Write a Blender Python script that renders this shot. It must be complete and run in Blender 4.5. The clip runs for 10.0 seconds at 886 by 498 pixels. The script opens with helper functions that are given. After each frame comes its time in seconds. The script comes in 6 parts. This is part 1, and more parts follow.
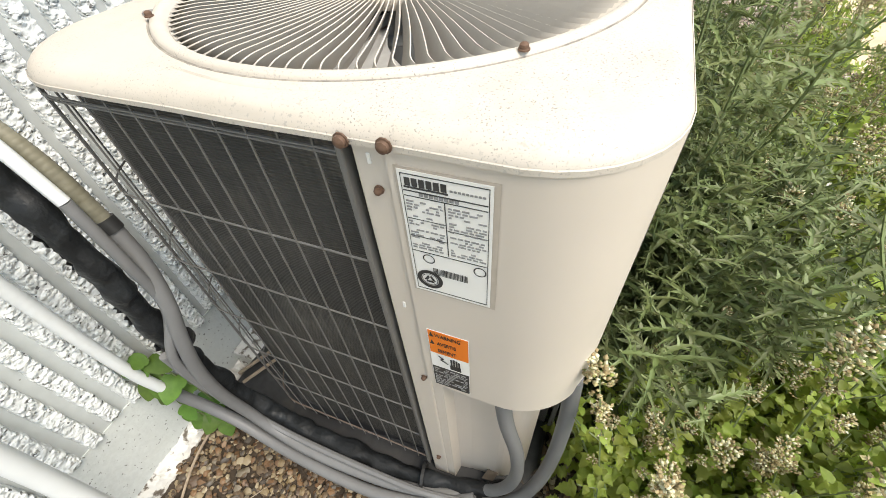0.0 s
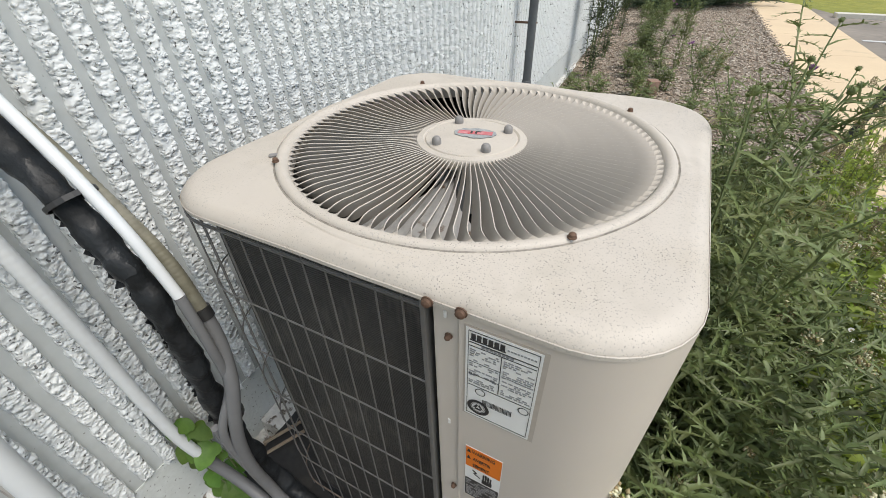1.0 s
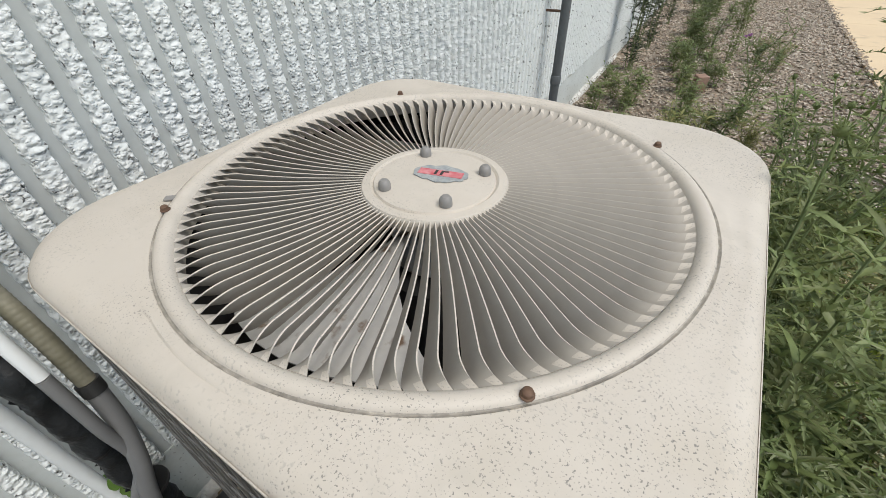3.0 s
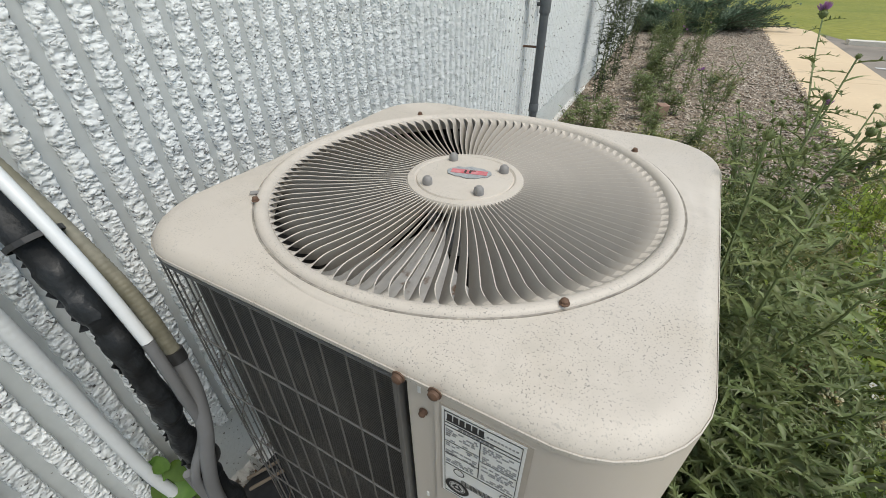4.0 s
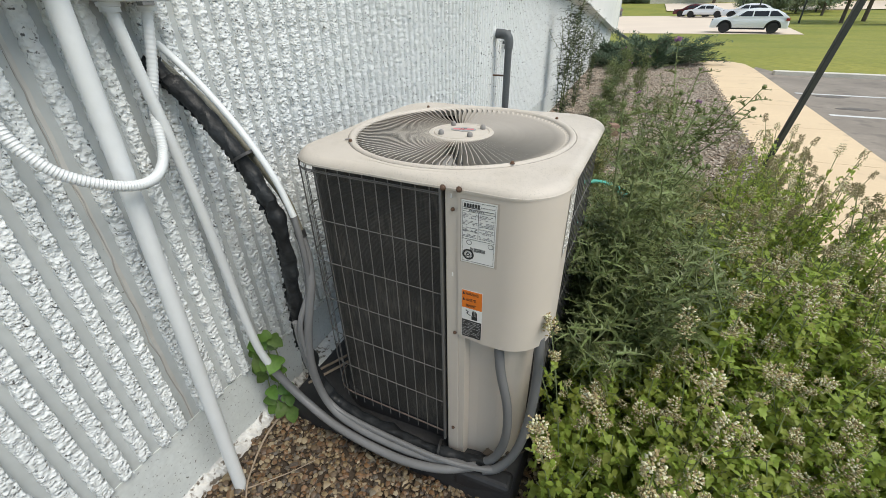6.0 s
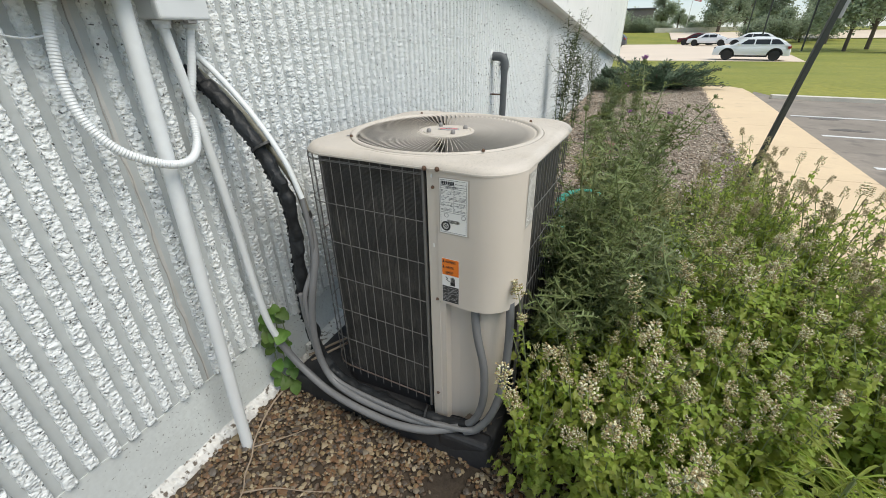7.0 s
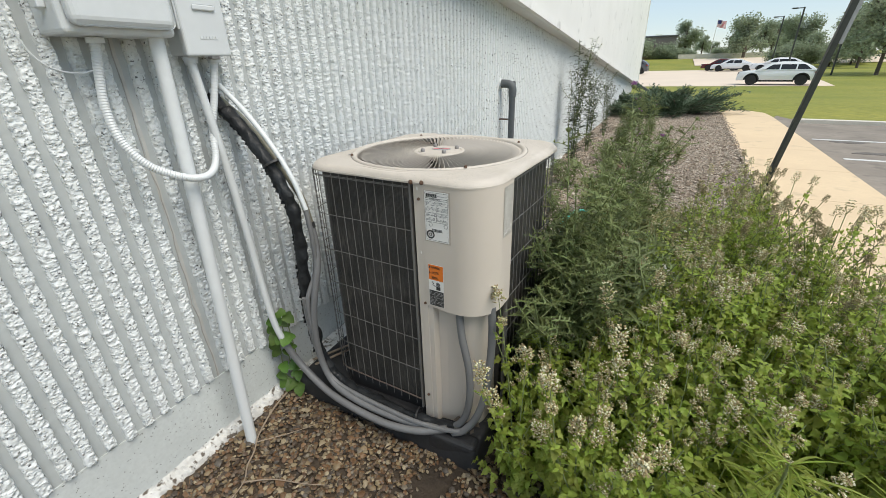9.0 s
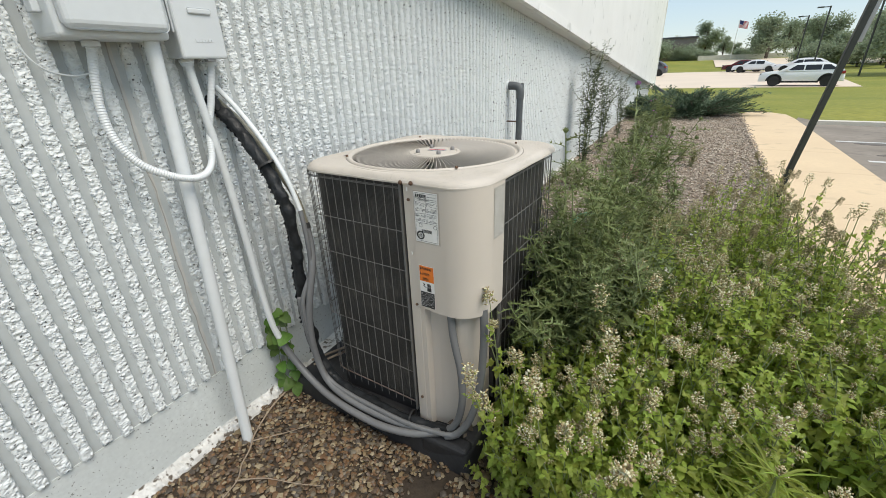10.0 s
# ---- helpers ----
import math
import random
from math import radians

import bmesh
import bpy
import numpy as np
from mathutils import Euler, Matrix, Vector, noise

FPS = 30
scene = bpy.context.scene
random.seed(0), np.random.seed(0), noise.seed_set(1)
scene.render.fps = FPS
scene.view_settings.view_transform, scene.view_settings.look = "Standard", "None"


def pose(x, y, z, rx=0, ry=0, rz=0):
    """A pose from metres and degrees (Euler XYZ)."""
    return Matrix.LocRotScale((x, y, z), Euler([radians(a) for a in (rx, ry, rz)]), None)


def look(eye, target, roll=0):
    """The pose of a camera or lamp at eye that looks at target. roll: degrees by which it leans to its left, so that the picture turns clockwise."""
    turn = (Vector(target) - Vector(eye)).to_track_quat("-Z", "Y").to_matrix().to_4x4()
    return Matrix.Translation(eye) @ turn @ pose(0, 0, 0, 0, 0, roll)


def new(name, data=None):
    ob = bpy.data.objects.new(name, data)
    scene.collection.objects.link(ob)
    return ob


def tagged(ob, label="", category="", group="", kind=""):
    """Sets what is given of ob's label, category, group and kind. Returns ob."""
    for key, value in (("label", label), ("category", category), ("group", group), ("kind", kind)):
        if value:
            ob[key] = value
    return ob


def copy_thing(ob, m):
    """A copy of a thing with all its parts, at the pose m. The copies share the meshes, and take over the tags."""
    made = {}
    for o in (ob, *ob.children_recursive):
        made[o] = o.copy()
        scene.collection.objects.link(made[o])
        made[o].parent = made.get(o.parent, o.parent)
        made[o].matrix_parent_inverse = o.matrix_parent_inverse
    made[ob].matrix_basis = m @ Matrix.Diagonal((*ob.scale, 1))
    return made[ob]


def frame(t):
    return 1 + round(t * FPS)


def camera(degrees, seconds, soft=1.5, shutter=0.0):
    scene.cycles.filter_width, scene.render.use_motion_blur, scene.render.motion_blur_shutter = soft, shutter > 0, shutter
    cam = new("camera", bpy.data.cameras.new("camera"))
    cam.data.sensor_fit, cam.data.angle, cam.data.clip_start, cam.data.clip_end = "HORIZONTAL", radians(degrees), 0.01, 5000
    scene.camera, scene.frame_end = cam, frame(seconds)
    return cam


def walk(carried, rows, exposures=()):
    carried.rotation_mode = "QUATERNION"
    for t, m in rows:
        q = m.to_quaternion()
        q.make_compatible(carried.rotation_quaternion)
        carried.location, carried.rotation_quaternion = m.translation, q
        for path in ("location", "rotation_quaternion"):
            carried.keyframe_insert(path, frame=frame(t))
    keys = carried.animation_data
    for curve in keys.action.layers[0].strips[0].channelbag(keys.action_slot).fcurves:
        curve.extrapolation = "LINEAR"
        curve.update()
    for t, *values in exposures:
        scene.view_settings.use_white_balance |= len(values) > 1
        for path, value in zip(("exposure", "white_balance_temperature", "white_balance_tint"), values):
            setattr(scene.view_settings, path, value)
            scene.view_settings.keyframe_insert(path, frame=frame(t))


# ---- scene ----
cam = camera(94.6, 10.0, soft=0.8)
PATH = [
    (0, (1.028, 0.088, 1.323), (0.524, 1.353, -0.142), -5.2),
    (0.5, (1.063, 0.034, 1.443), (0.434, 1.433, 0.159), -2.9),
    (1, (0.994, 0.061, 1.459), (0.325, 1.5, 0.242), -1.4),
    (1.5, (0.968, 0.134, 1.45), (0.288, 1.561, 0.225), -0.9),
    (2, (0.989, 0.244, 1.444), (0.274, 1.634, 0.196), -1.3),
    (2.5, (0.998, 0.303, 1.439), (0.235, 1.654, 0.177), -1.6),
    (2.7, (0.999, 0.322, 1.438), (0.215, 1.66, 0.175), -2.0),
    (3.8, (1.002, 0.208, 1.475), (0.268, 1.631, 0.276), -0.6),
    (4, (0.994, 0.137, 1.475), (0.277, 1.6, 0.316), -0.6),
    (4.5, (0.964, -0.061, 1.491), (0.299, 1.455, 0.369), -0.9),
    (5, (1.013, -0.178, 1.508), (0.382, 1.384, 0.429), -0.8),
    (5.5, (1.135, -0.318, 1.488), (0.511, 1.268, 0.441), -0.7),
    (5.7, (1.164, -0.382, 1.507), (0.521, 1.197, 0.462), -0.7),
    (6.8, (1.294, -0.672, 1.487), (0.585, 0.942, 0.542), -1.1),
    (7, (1.354, -0.68, 1.477), (0.632, 0.936, 0.544), -1.0),
    (7.5, (1.424, -0.749, 1.481), (0.673, 0.872, 0.582), -1.0),
    (8, (1.404, -0.83, 1.492), (0.623, 0.794, 0.625), -1.2),
    (8.5, (1.445, -0.809, 1.486), (0.636, 0.813, 0.642), -1.4),
    (9, (1.518, -0.75, 1.48), (0.682, 0.867, 0.653), -1.7),
    (9.5, (1.563, -0.718, 1.468), (0.693, 0.887, 0.65), -1.9),
    (10, (1.587, -0.707, 1.467), (0.685, 0.883, 0.656), -2.2),
]
walk(cam, [(t, look(eye, target, roll)) for t, eye, target, roll in PATH],
     [(0.0, 1.14, 7500, 10), (0.3, 0.9, 7300, 10), (0.6, 0.6, 7050, 11), (1.5, 0.43, 7050, 11), (2.2, 0.34, 7050, 11), (2.8, 0.34, 7050, 10), (4.0, 0.29, 7000, 9), (4.5, 0.375, 7050, 9), (5.0, 0.44, 7050, 9), (10.0, 0.44, 7100, 9)])

# ---- daylight ----
world = bpy.data.worlds.new("hazy_sky")
scene.world = world
world.use_nodes = True
wn = world.node_tree
sky = wn.nodes.new("ShaderNodeTexSky")
sky.sky_type = "NISHITA"
sky.sun_disc = False
sky.sun_elevation, sky.sun_rotation = radians(57), radians(102)
sky.air_density, sky.dust_density, sky.ozone_density = 1.0, 0.15, 2.5
wn.nodes["Background"].inputs[1].default_value = 0.112
haze = wn.nodes.new("ShaderNodeHueSaturation")
haze.inputs["Saturation"].default_value = 0.85
wn.links.new(sky.outputs[0], haze.inputs["Color"])
veil = wn.nodes.new("ShaderNodeMix")
veil.data_type = "RGBA"
veil.inputs["Factor"].default_value = 0.5
veil_in = [s for s in veil.inputs if s.type == "RGBA"]
wn.links.new(haze.outputs[0], veil_in[0])
veil_in[1].default_value = (3.45, 4.75, 6.35, 1)
wn.links.new([s for s in veil.outputs if s.type == "RGBA"][0], wn.nodes["Background"].inputs[0])
sun = new("sun", bpy.data.lights.new("sun", "SUN"))
sun.data.energy, sun.data.angle, sun.data.color = 2.5, radians(40), (1.0, 0.97, 0.93)
SUN_AZ, SUN_EL = radians(102), radians(57)
SUN_DIR = Vector((math.sin(SUN_AZ) * math.cos(SUN_EL), math.cos(SUN_AZ) * math.cos(SUN_EL), math.sin(SUN_EL)))
sun.matrix_world = look(SUN_DIR * 20, (0, 0, 0))



# ---- materials ----
def ramp_mix(nt, fac, a, b):
    mix = nt.nodes.new("ShaderNodeMix")
    mix.data_type = "RGBA"
    nt.links.new(fac, mix.inputs["Factor"])
    for value, slot in ((a, "A"), (b, "B")):
        sock = [s for s in mix.inputs if s.name == slot and s.type == "RGBA"][0]
        if hasattr(value, "is_output"):
            nt.links.new(value, sock)
        else:
            sock.default_value = (*value, 1)
    return [s for s in mix.outputs if s.type == "RGBA"][0]


def noise_fac(nt, scale, lo=0.35, hi=0.65, detail=4.0, vector=None):
    tex = nt.nodes.new("ShaderNodeTexNoise")
    tex.inputs["Scale"].default_value, tex.inputs["Detail"].default_value = scale, detail
    if vector is None:
        vector = nt.nodes.new("ShaderNodeTexCoord").outputs["Object"]
    nt.links.new(vector, tex.inputs["Vector"])
    rng_node = nt.nodes.new("ShaderNodeMapRange")
    rng_node.inputs[1].default_value, rng_node.inputs[2].default_value = lo, hi
    nt.links.new(tex.outputs["Fac"], rng_node.inputs[0])
    return rng_node.outputs[0]


def surface(name, c1, c2, rough=0.6, metal=0.0, big=3.0, fine=60.0, grain=0.25, bump=0.2, bump_dist=0.002,
            bump_scale=None, dirt=None, dirt_scale=25.0, dirt_lo=0.62, dirt_hi=0.7, rand="", spec=0.5, leaf=0.0, rough2=None):
    m = bpy.data.materials.new(name)
    m.use_nodes = True
    nt = m.node_tree
    bsdf = nt.nodes["Principled BSDF"]
    col = ramp_mix(nt, noise_fac(nt, big), c1, c2)
    g = noise_fac(nt, fine, 0.3, 0.7)
    dark = tuple(v * (1 - grain) for v in c1)
    gm = nt.nodes.new("ShaderNodeMath")
    gm.operation = "MULTIPLY"
    gm.inputs[1].default_value = 0.6
    nt.links.new(g, gm.inputs[0])
    col = ramp_mix(nt, gm.outputs[0], col, dark)
    if rand:
        node = nt.nodes.new("ShaderNodeObjectInfo" if rand == "object" else "ShaderNodeNewGeometry")
        hsv = nt.nodes.new("ShaderNodeHueSaturation")
        r = node.outputs["Random" if rand == "object" else "Random Per Island"]
        for slot, a, b in (("Value", 0.72, 1.3), ("Hue", 0.485, 0.515)):
            mr = nt.nodes.new("ShaderNodeMapRange")
            mr.inputs[3].default_value, mr.inputs[4].default_value = a, b
            nt.links.new(r, mr.inputs[0])
            nt.links.new(mr.outputs[0], hsv.inputs[slot])
        nt.links.new(col, hsv.inputs["Color"])
        col = hsv.outputs[0]
    # Noise-masked second colour: dirt on most finishes, also painted pit shade on the ribs.
    if dirt:
        col = ramp_mix(nt, noise_fac(nt, dirt_scale, dirt_lo, dirt_hi, 6.0), col, dirt)
    nt.links.new(col, bsdf.inputs["Base Color"])
    bsdf.inputs["Roughness"].default_value, bsdf.inputs["Metallic"].default_value = rough, metal
    bsdf.inputs["Specular IOR Level"].default_value = spec
    if rough2 is not None:
        mr = nt.nodes.new("ShaderNodeMapRange")
        mr.inputs[3].default_value, mr.inputs[4].default_value = rough, rough2
        nt.links.new(noise_fac(nt, big * 3), mr.inputs[0])
        nt.links.new(mr.outputs[0], bsdf.inputs["Roughness"])
    if bump:
        b = nt.nodes.new("ShaderNodeBump")
        b.inputs["Strength"].default_value, b.inputs["Distance"].default_value = bump, bump_dist
        nt.links.new(noise_fac(nt, bump_scale or fine, 0.2, 0.8), b.inputs["Height"])
        nt.links.new(b.outputs[0], bsdf.inputs["Normal"])
    if leaf:
        out = nt.nodes["Material Output"]
        tr = nt.nodes.new("ShaderNodeBsdfTranslucent")
        nt.links.new(col, tr.inputs["Color"])
        ms = nt.nodes.new("ShaderNodeMixShader")
        ms.inputs[0].default_value = leaf
        nt.links.new(bsdf.outputs[0], ms.inputs[1])
        nt.links.new(tr.outputs[0], ms.inputs[2])
        nt.links.new(ms.outputs[0], out.inputs["Surface"])
    return m


def palette(name, colours, rough=0.7, bump=0.3, scale=90.0):
    """Colour picked island by island from a list of stone tones."""
    m = bpy.data.materials.new(name)
    m.use_nodes = True
    nt = m.node_tree
    bsdf = nt.nodes["Principled BSDF"]
    geo = nt.nodes.new("ShaderNodeNewGeometry")
    ramp = nt.nodes.new("ShaderNodeValToRGB")
    ramp.color_ramp.interpolation = "CONSTANT"
    while len(ramp.color_ramp.elements) < len(colours):
        ramp.color_ramp.elements.new(0.5)
    for n, (e, c) in enumerate(zip(ramp.color_ramp.elements, colours)):
        e.position, e.color = n / len(colours), (*c, 1)
    nt.links.new(geo.outputs["Random Per Island"], ramp.inputs[0])
    col = ramp_mix(nt, noise_fac(nt, scale, 0.3, 0.75), ramp.outputs[0], (0.16, 0.13, 0.10))
    mx = nt.nodes.new("ShaderNodeMix")
    mx.data_type = "RGBA"
    mx.inputs["Factor"].default_value = 0.35
    socks = [s for s in mx.inputs if s.type == "RGBA"]
    nt.links.new(ramp.outputs[0], socks[0])
    nt.links.new(col, socks[1])
    nt.links.new([s for s in mx.outputs if s.type == "RGBA"][0], bsdf.inputs["Base Color"])
    bsdf.inputs["Roughness"].default_value = rough
    b = nt.nodes.new("ShaderNodeBump")
    b.inputs["Strength"].default_value, b.inputs["Distance"].default_value = bump, 0.002
    nt.links.new(noise_fac(nt, scale * 2), b.inputs["Height"])
    nt.links.new(b.outputs[0], bsdf.inputs["Normal"])
    return m


def striped(name, c1, c2, pitch, rough=0.5, metal=0.0, axis="Z", bump=0.6):
    """A surface of fine parallel fins or threads."""
    m = surface(name, c1, c2, rough, metal, big=9.0, fine=160.0, grain=0.4, bump=0)
    nt = m.node_tree
    wave = nt.nodes.new("ShaderNodeTexWave")
    wave.bands_direction = axis
    wave.inputs["Scale"].default_value = 0.314 / pitch
    wave.inputs["Distortion"].default_value = 0.3
    nt.links.new(nt.nodes.new("ShaderNodeTexCoord").outputs["Object"], wave.inputs["Vector"])
    b = nt.nodes.new("ShaderNodeBump")
    b.inputs["Strength"].default_value, b.inputs["Distance"].default_value = bump, pitch * 0.4
    nt.links.new(wave.outputs["Fac"], b.inputs["Height"])
    nt.links.new(b.outputs[0], nt.nodes["Principled BSDF"].inputs["Normal"])
    return m


def crumbled(m, scale, depth):
    """Broken-face relief: flat chips parted by sharp crevices, with finer grit on them."""
    nt = m.node_tree
    at = nt.nodes.new("ShaderNodeTexCoord").outputs["Object"]
    mp = nt.nodes.new("ShaderNodeMapping")
    mp.inputs["Scale"].default_value = (1.0, 0.85, 1.15)
    nt.links.new(at, mp.inputs["Vector"])
    wob = nt.nodes.new("ShaderNodeTexNoise")
    wob.inputs["Scale"].default_value, wob.inputs["Detail"].default_value = 90.0, 2.0
    nt.links.new(at, wob.inputs["Vector"])
    add = nt.nodes.new("ShaderNodeVectorMath")
    add.operation = "MULTIPLY_ADD"
    add.inputs[1].default_value = (0.004, 0.004, 0.004)
    nt.links.new(wob.outputs["Color"], add.inputs[0])
    nt.links.new(mp.outputs[0], add.inputs[2])
    cells = nt.nodes.new("ShaderNodeTexVoronoi")
    cells.feature = "F1"
    cells.inputs["Scale"].default_value = scale
    nt.links.new(add.outputs[0], cells.inputs["Vector"])
    edge = nt.nodes.new("ShaderNodeMapRange")
    edge.interpolation_type = "SMOOTHSTEP"
    edge.inputs[1].default_value, edge.inputs[2].default_value = 0.72, 0.08
    nt.links.new(cells.outputs["Distance"], edge.inputs[0])
    total = nt.nodes.new("ShaderNodeMath")
    total.operation = "MULTIPLY_ADD"
    total.inputs[1].default_value = 0.18
    nt.links.new(noise_fac(nt, 190, 0.2, 0.8), total.inputs[0])
    nt.links.new(edge.outputs[0], total.inputs[2])
    b = nt.nodes.new("ShaderNodeBump")
    b.inputs["Strength"].default_value, b.inputs["Distance"].default_value = 0.8, depth
    nt.links.new(total.outputs[0], b.inputs["Height"])
    nt.links.new(b.outputs[0], nt.nodes["Principled BSDF"].inputs["Normal"])


# Dark spots stand for crevices: some grit, and shade put into the colour.
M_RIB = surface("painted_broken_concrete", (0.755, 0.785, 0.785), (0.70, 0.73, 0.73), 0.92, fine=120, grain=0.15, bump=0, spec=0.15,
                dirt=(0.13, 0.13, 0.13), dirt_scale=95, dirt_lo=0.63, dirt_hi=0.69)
crumbled(M_RIB, 105.0, 0.0030)
# Rib paint taken darker; shade between the ribs is partly in this colour.
M_GROOVE = surface("painted_smooth_concrete_shaded", (0.47, 0.50, 0.50), (0.41, 0.435, 0.435), 0.7, fine=40, grain=0.15, bump=0.25,
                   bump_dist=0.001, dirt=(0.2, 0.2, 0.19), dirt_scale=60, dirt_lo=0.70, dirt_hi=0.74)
# Same paint with larger spots of grit and coloured-in pit shade.
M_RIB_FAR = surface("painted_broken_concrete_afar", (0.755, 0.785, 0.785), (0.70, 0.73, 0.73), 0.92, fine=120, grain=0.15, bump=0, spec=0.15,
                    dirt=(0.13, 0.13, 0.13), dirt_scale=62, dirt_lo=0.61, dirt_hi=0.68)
crumbled(M_RIB_FAR, 60.0, 0.0012)
M_SEAL = surface("aged_sealant", (0.55, 0.545, 0.52), (0.46, 0.45, 0.42), 0.8, big=12, fine=50, grain=0.2, bump=0.3)
M_CRACK = surface("crack_shadow_dust", (0.34, 0.33, 0.31), (0.44, 0.43, 0.40), 0.9, big=30, bump=0)
M_PLINTH = surface("painted_pitted_concrete", (0.62, 0.655, 0.645), (0.55, 0.58, 0.57), 0.7, fine=70, grain=0.2, bump=0.5,
                   bump_dist=0.002, dirt=(0.13, 0.13, 0.12), dirt_scale=105, dirt_lo=0.655, dirt_hi=0.685)
M_PANEL = surface("smooth_white_wall_paint", (0.80, 0.80, 0.78), (0.74, 0.74, 0.72), 0.6, big=1.5, fine=30, grain=0.06, bump=0.15,
                  dirt=(0.5, 0.5, 0.48), dirt_scale=4, dirt_lo=0.62, dirt_hi=0.75)
M_BEIGE = surface("beige_enamel", (0.59, 0.53, 0.463), (0.555, 0.494, 0.432), 0.42, big=2.5, fine=25, grain=0.05, bump=0.06, rough2=0.55)
M_CAP = surface("weathered_beige_enamel", (0.565, 0.515, 0.455), (0.52, 0.472, 0.415), 0.55, big=5, fine=35, grain=0.08, bump=0.1,
                dirt=(0.50, 0.45, 0.385), dirt_scale=11, dirt_lo=0.5, dirt_hi=0.8)
def speckled(m, colour, fine, clump, lo, hi):
    """Scatters fine dirt specks in clumps over a finish."""
    nt = m.node_tree
    bsdf = nt.nodes["Principled BSDF"]
    old = bsdf.inputs["Base Color"].links[0].from_socket
    mul = nt.nodes.new("ShaderNodeMath")
    mul.operation = "MULTIPLY"
    nt.links.new(noise_fac(nt, fine, lo, hi, 3.0), mul.inputs[0])
    nt.links.new(noise_fac(nt, clump, 0.44, 0.62, 6.0), mul.inputs[1])
    nt.links.new(ramp_mix(nt, mul.outputs[0], old, colour), bsdf.inputs["Base Color"])


speckled(M_CAP, (0.20, 0.19, 0.175), 480, 5.5, 0.60, 0.66)
speckled(M_CAP, (0.38, 0.355, 0.32), 240, 9, 0.58, 0.68)
speckled(M_CAP, (0.47, 0.43, 0.375), 38, 3.5, 0.45, 0.75)
M_GRIME = surface("packed_grime", (0.27, 0.25, 0.22), (0.50, 0.46, 0.405), 0.95, big=45, fine=160, grain=0.4, bump=0.5)
# Dusty, and darker than the cap paint to carry shade between the vanes.
M_VANE = surface("dusty_shaded_beige_enamel", (0.435, 0.400, 0.355), (0.36, 0.332, 0.293), 0.65, big=6, fine=80, grain=0.15, bump=0.1)
M_COIL = striped("coil_fins", (0.040, 0.039, 0.037), (0.066, 0.063, 0.058), 0.0042, 0.55, 0.3)


def dusted(m, colour, scale, lo, hi):
    """Dust brushed up and down over a finish in broken streaks."""
    nt = m.node_tree
    bsdf = nt.nodes["Principled BSDF"]
    old = bsdf.inputs["Base Color"].links[0].from_socket
    mp = nt.nodes.new("ShaderNodeMapping")
    mp.inputs["Scale"].default_value = (1.0, 1.0, 0.16)
    nt.links.new(nt.nodes.new("ShaderNodeTexCoord").outputs["Object"], mp.inputs["Vector"])
    mul = nt.nodes.new("ShaderNodeMath")
    mul.operation = "MULTIPLY"
    nt.links.new(noise_fac(nt, scale, lo, hi, 6.0, mp.outputs[0]), mul.inputs[0])
    nt.links.new(noise_fac(nt, 6.0, 0.42, 0.70, 5.0), mul.inputs[1])
    nt.links.new(ramp_mix(nt, mul.outputs[0], old, colour), bsdf.inputs["Base Color"])


dusted(M_COIL, (0.15, 0.138, 0.120), 130.0, 0.42, 0.75)
M_WIRE = surface("galvanised_wire", (0.22, 0.215, 0.205), (0.17, 0.165, 0.16), 0.5, 0.4, bump=0)
M_WIRE_RUST = surface("rusty_wire", (0.16, 0.12, 0.10), (0.20, 0.16, 0.13), 0.7, 0.2, bump=0)
M_RUST = surface("rusted_screw", (0.13, 0.075, 0.05), (0.20, 0.12, 0.08), 0.7, 0.3, big=60, fine=200, grain=0.4)
M_BOLT = surface("grey_acorn_nut", (0.30, 0.29, 0.28), (0.24, 0.23, 0.22), 0.6, 0.2, big=30, bump=0.1)
M_PLASTIC = surface("black_plastic", (0.022, 0.022, 0.024), (0.035, 0.035, 0.037), 0.55, big=6, fine=60, grain=0.3, bump=0.15,
                    dirt=(0.055, 0.05, 0.045), dirt_scale=9, dirt_lo=0.6, dirt_hi=0.8)
M_TAPE = surface("black_tape", (0.010, 0.011, 0.012), (0.026, 0.030, 0.034), 0.38, big=9, fine=40, grain=0.3, bump=0.5, bump_dist=0.004, bump_scale=60, spec=0.3, rough2=0.7)
M_GREY = surface("grey_conduit", (0.18, 0.182, 0.185), (0.145, 0.147, 0.150), 0.5, big=5, fine=50, grain=0.15, bump=0.1)
M_OLIVE = surface("weathered_olive_conduit", (0.165, 0.155, 0.105), (0.30, 0.285, 0.23), 0.6, big=7, fine=60, grain=0.3, bump=0.1)
M_PVCW = surface("white_painted_conduit", (0.68, 0.705, 0.71), (0.61, 0.635, 0.64), 0.42, big=4, fine=40, grain=0.1, bump=0.1)
M_BOX = surface("light_grey_box_paint", (0.63, 0.66, 0.67), (0.58, 0.605, 0.615), 0.42, big=3, fine=40, grain=0.08, bump=0.06)
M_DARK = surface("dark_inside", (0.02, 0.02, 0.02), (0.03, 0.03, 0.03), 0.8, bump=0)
M_BLADE = surface("dull_aluminium", (0.66, 0.66, 0.65), (0.52, 0.52, 0.51), 0.55, 0.1, big=9, fine=60, grain=0.3, bump=0.1, dirt=(0.2, 0.13, 0.09), dirt_scale=30)
M_PAPER = surface("label_paper", (0.80, 0.79, 0.76), (0.76, 0.75, 0.72), 0.5, fine=90, grain=0.05, bump=0)
M_INK = surface("black_ink", (0.025, 0.025, 0.025), (0.04, 0.04, 0.04), 0.5, bump=0)
M_INKGREY = surface("faded_ink", (0.22, 0.22, 0.22), (0.34, 0.34, 0.34), 0.6, big=200, bump=0)
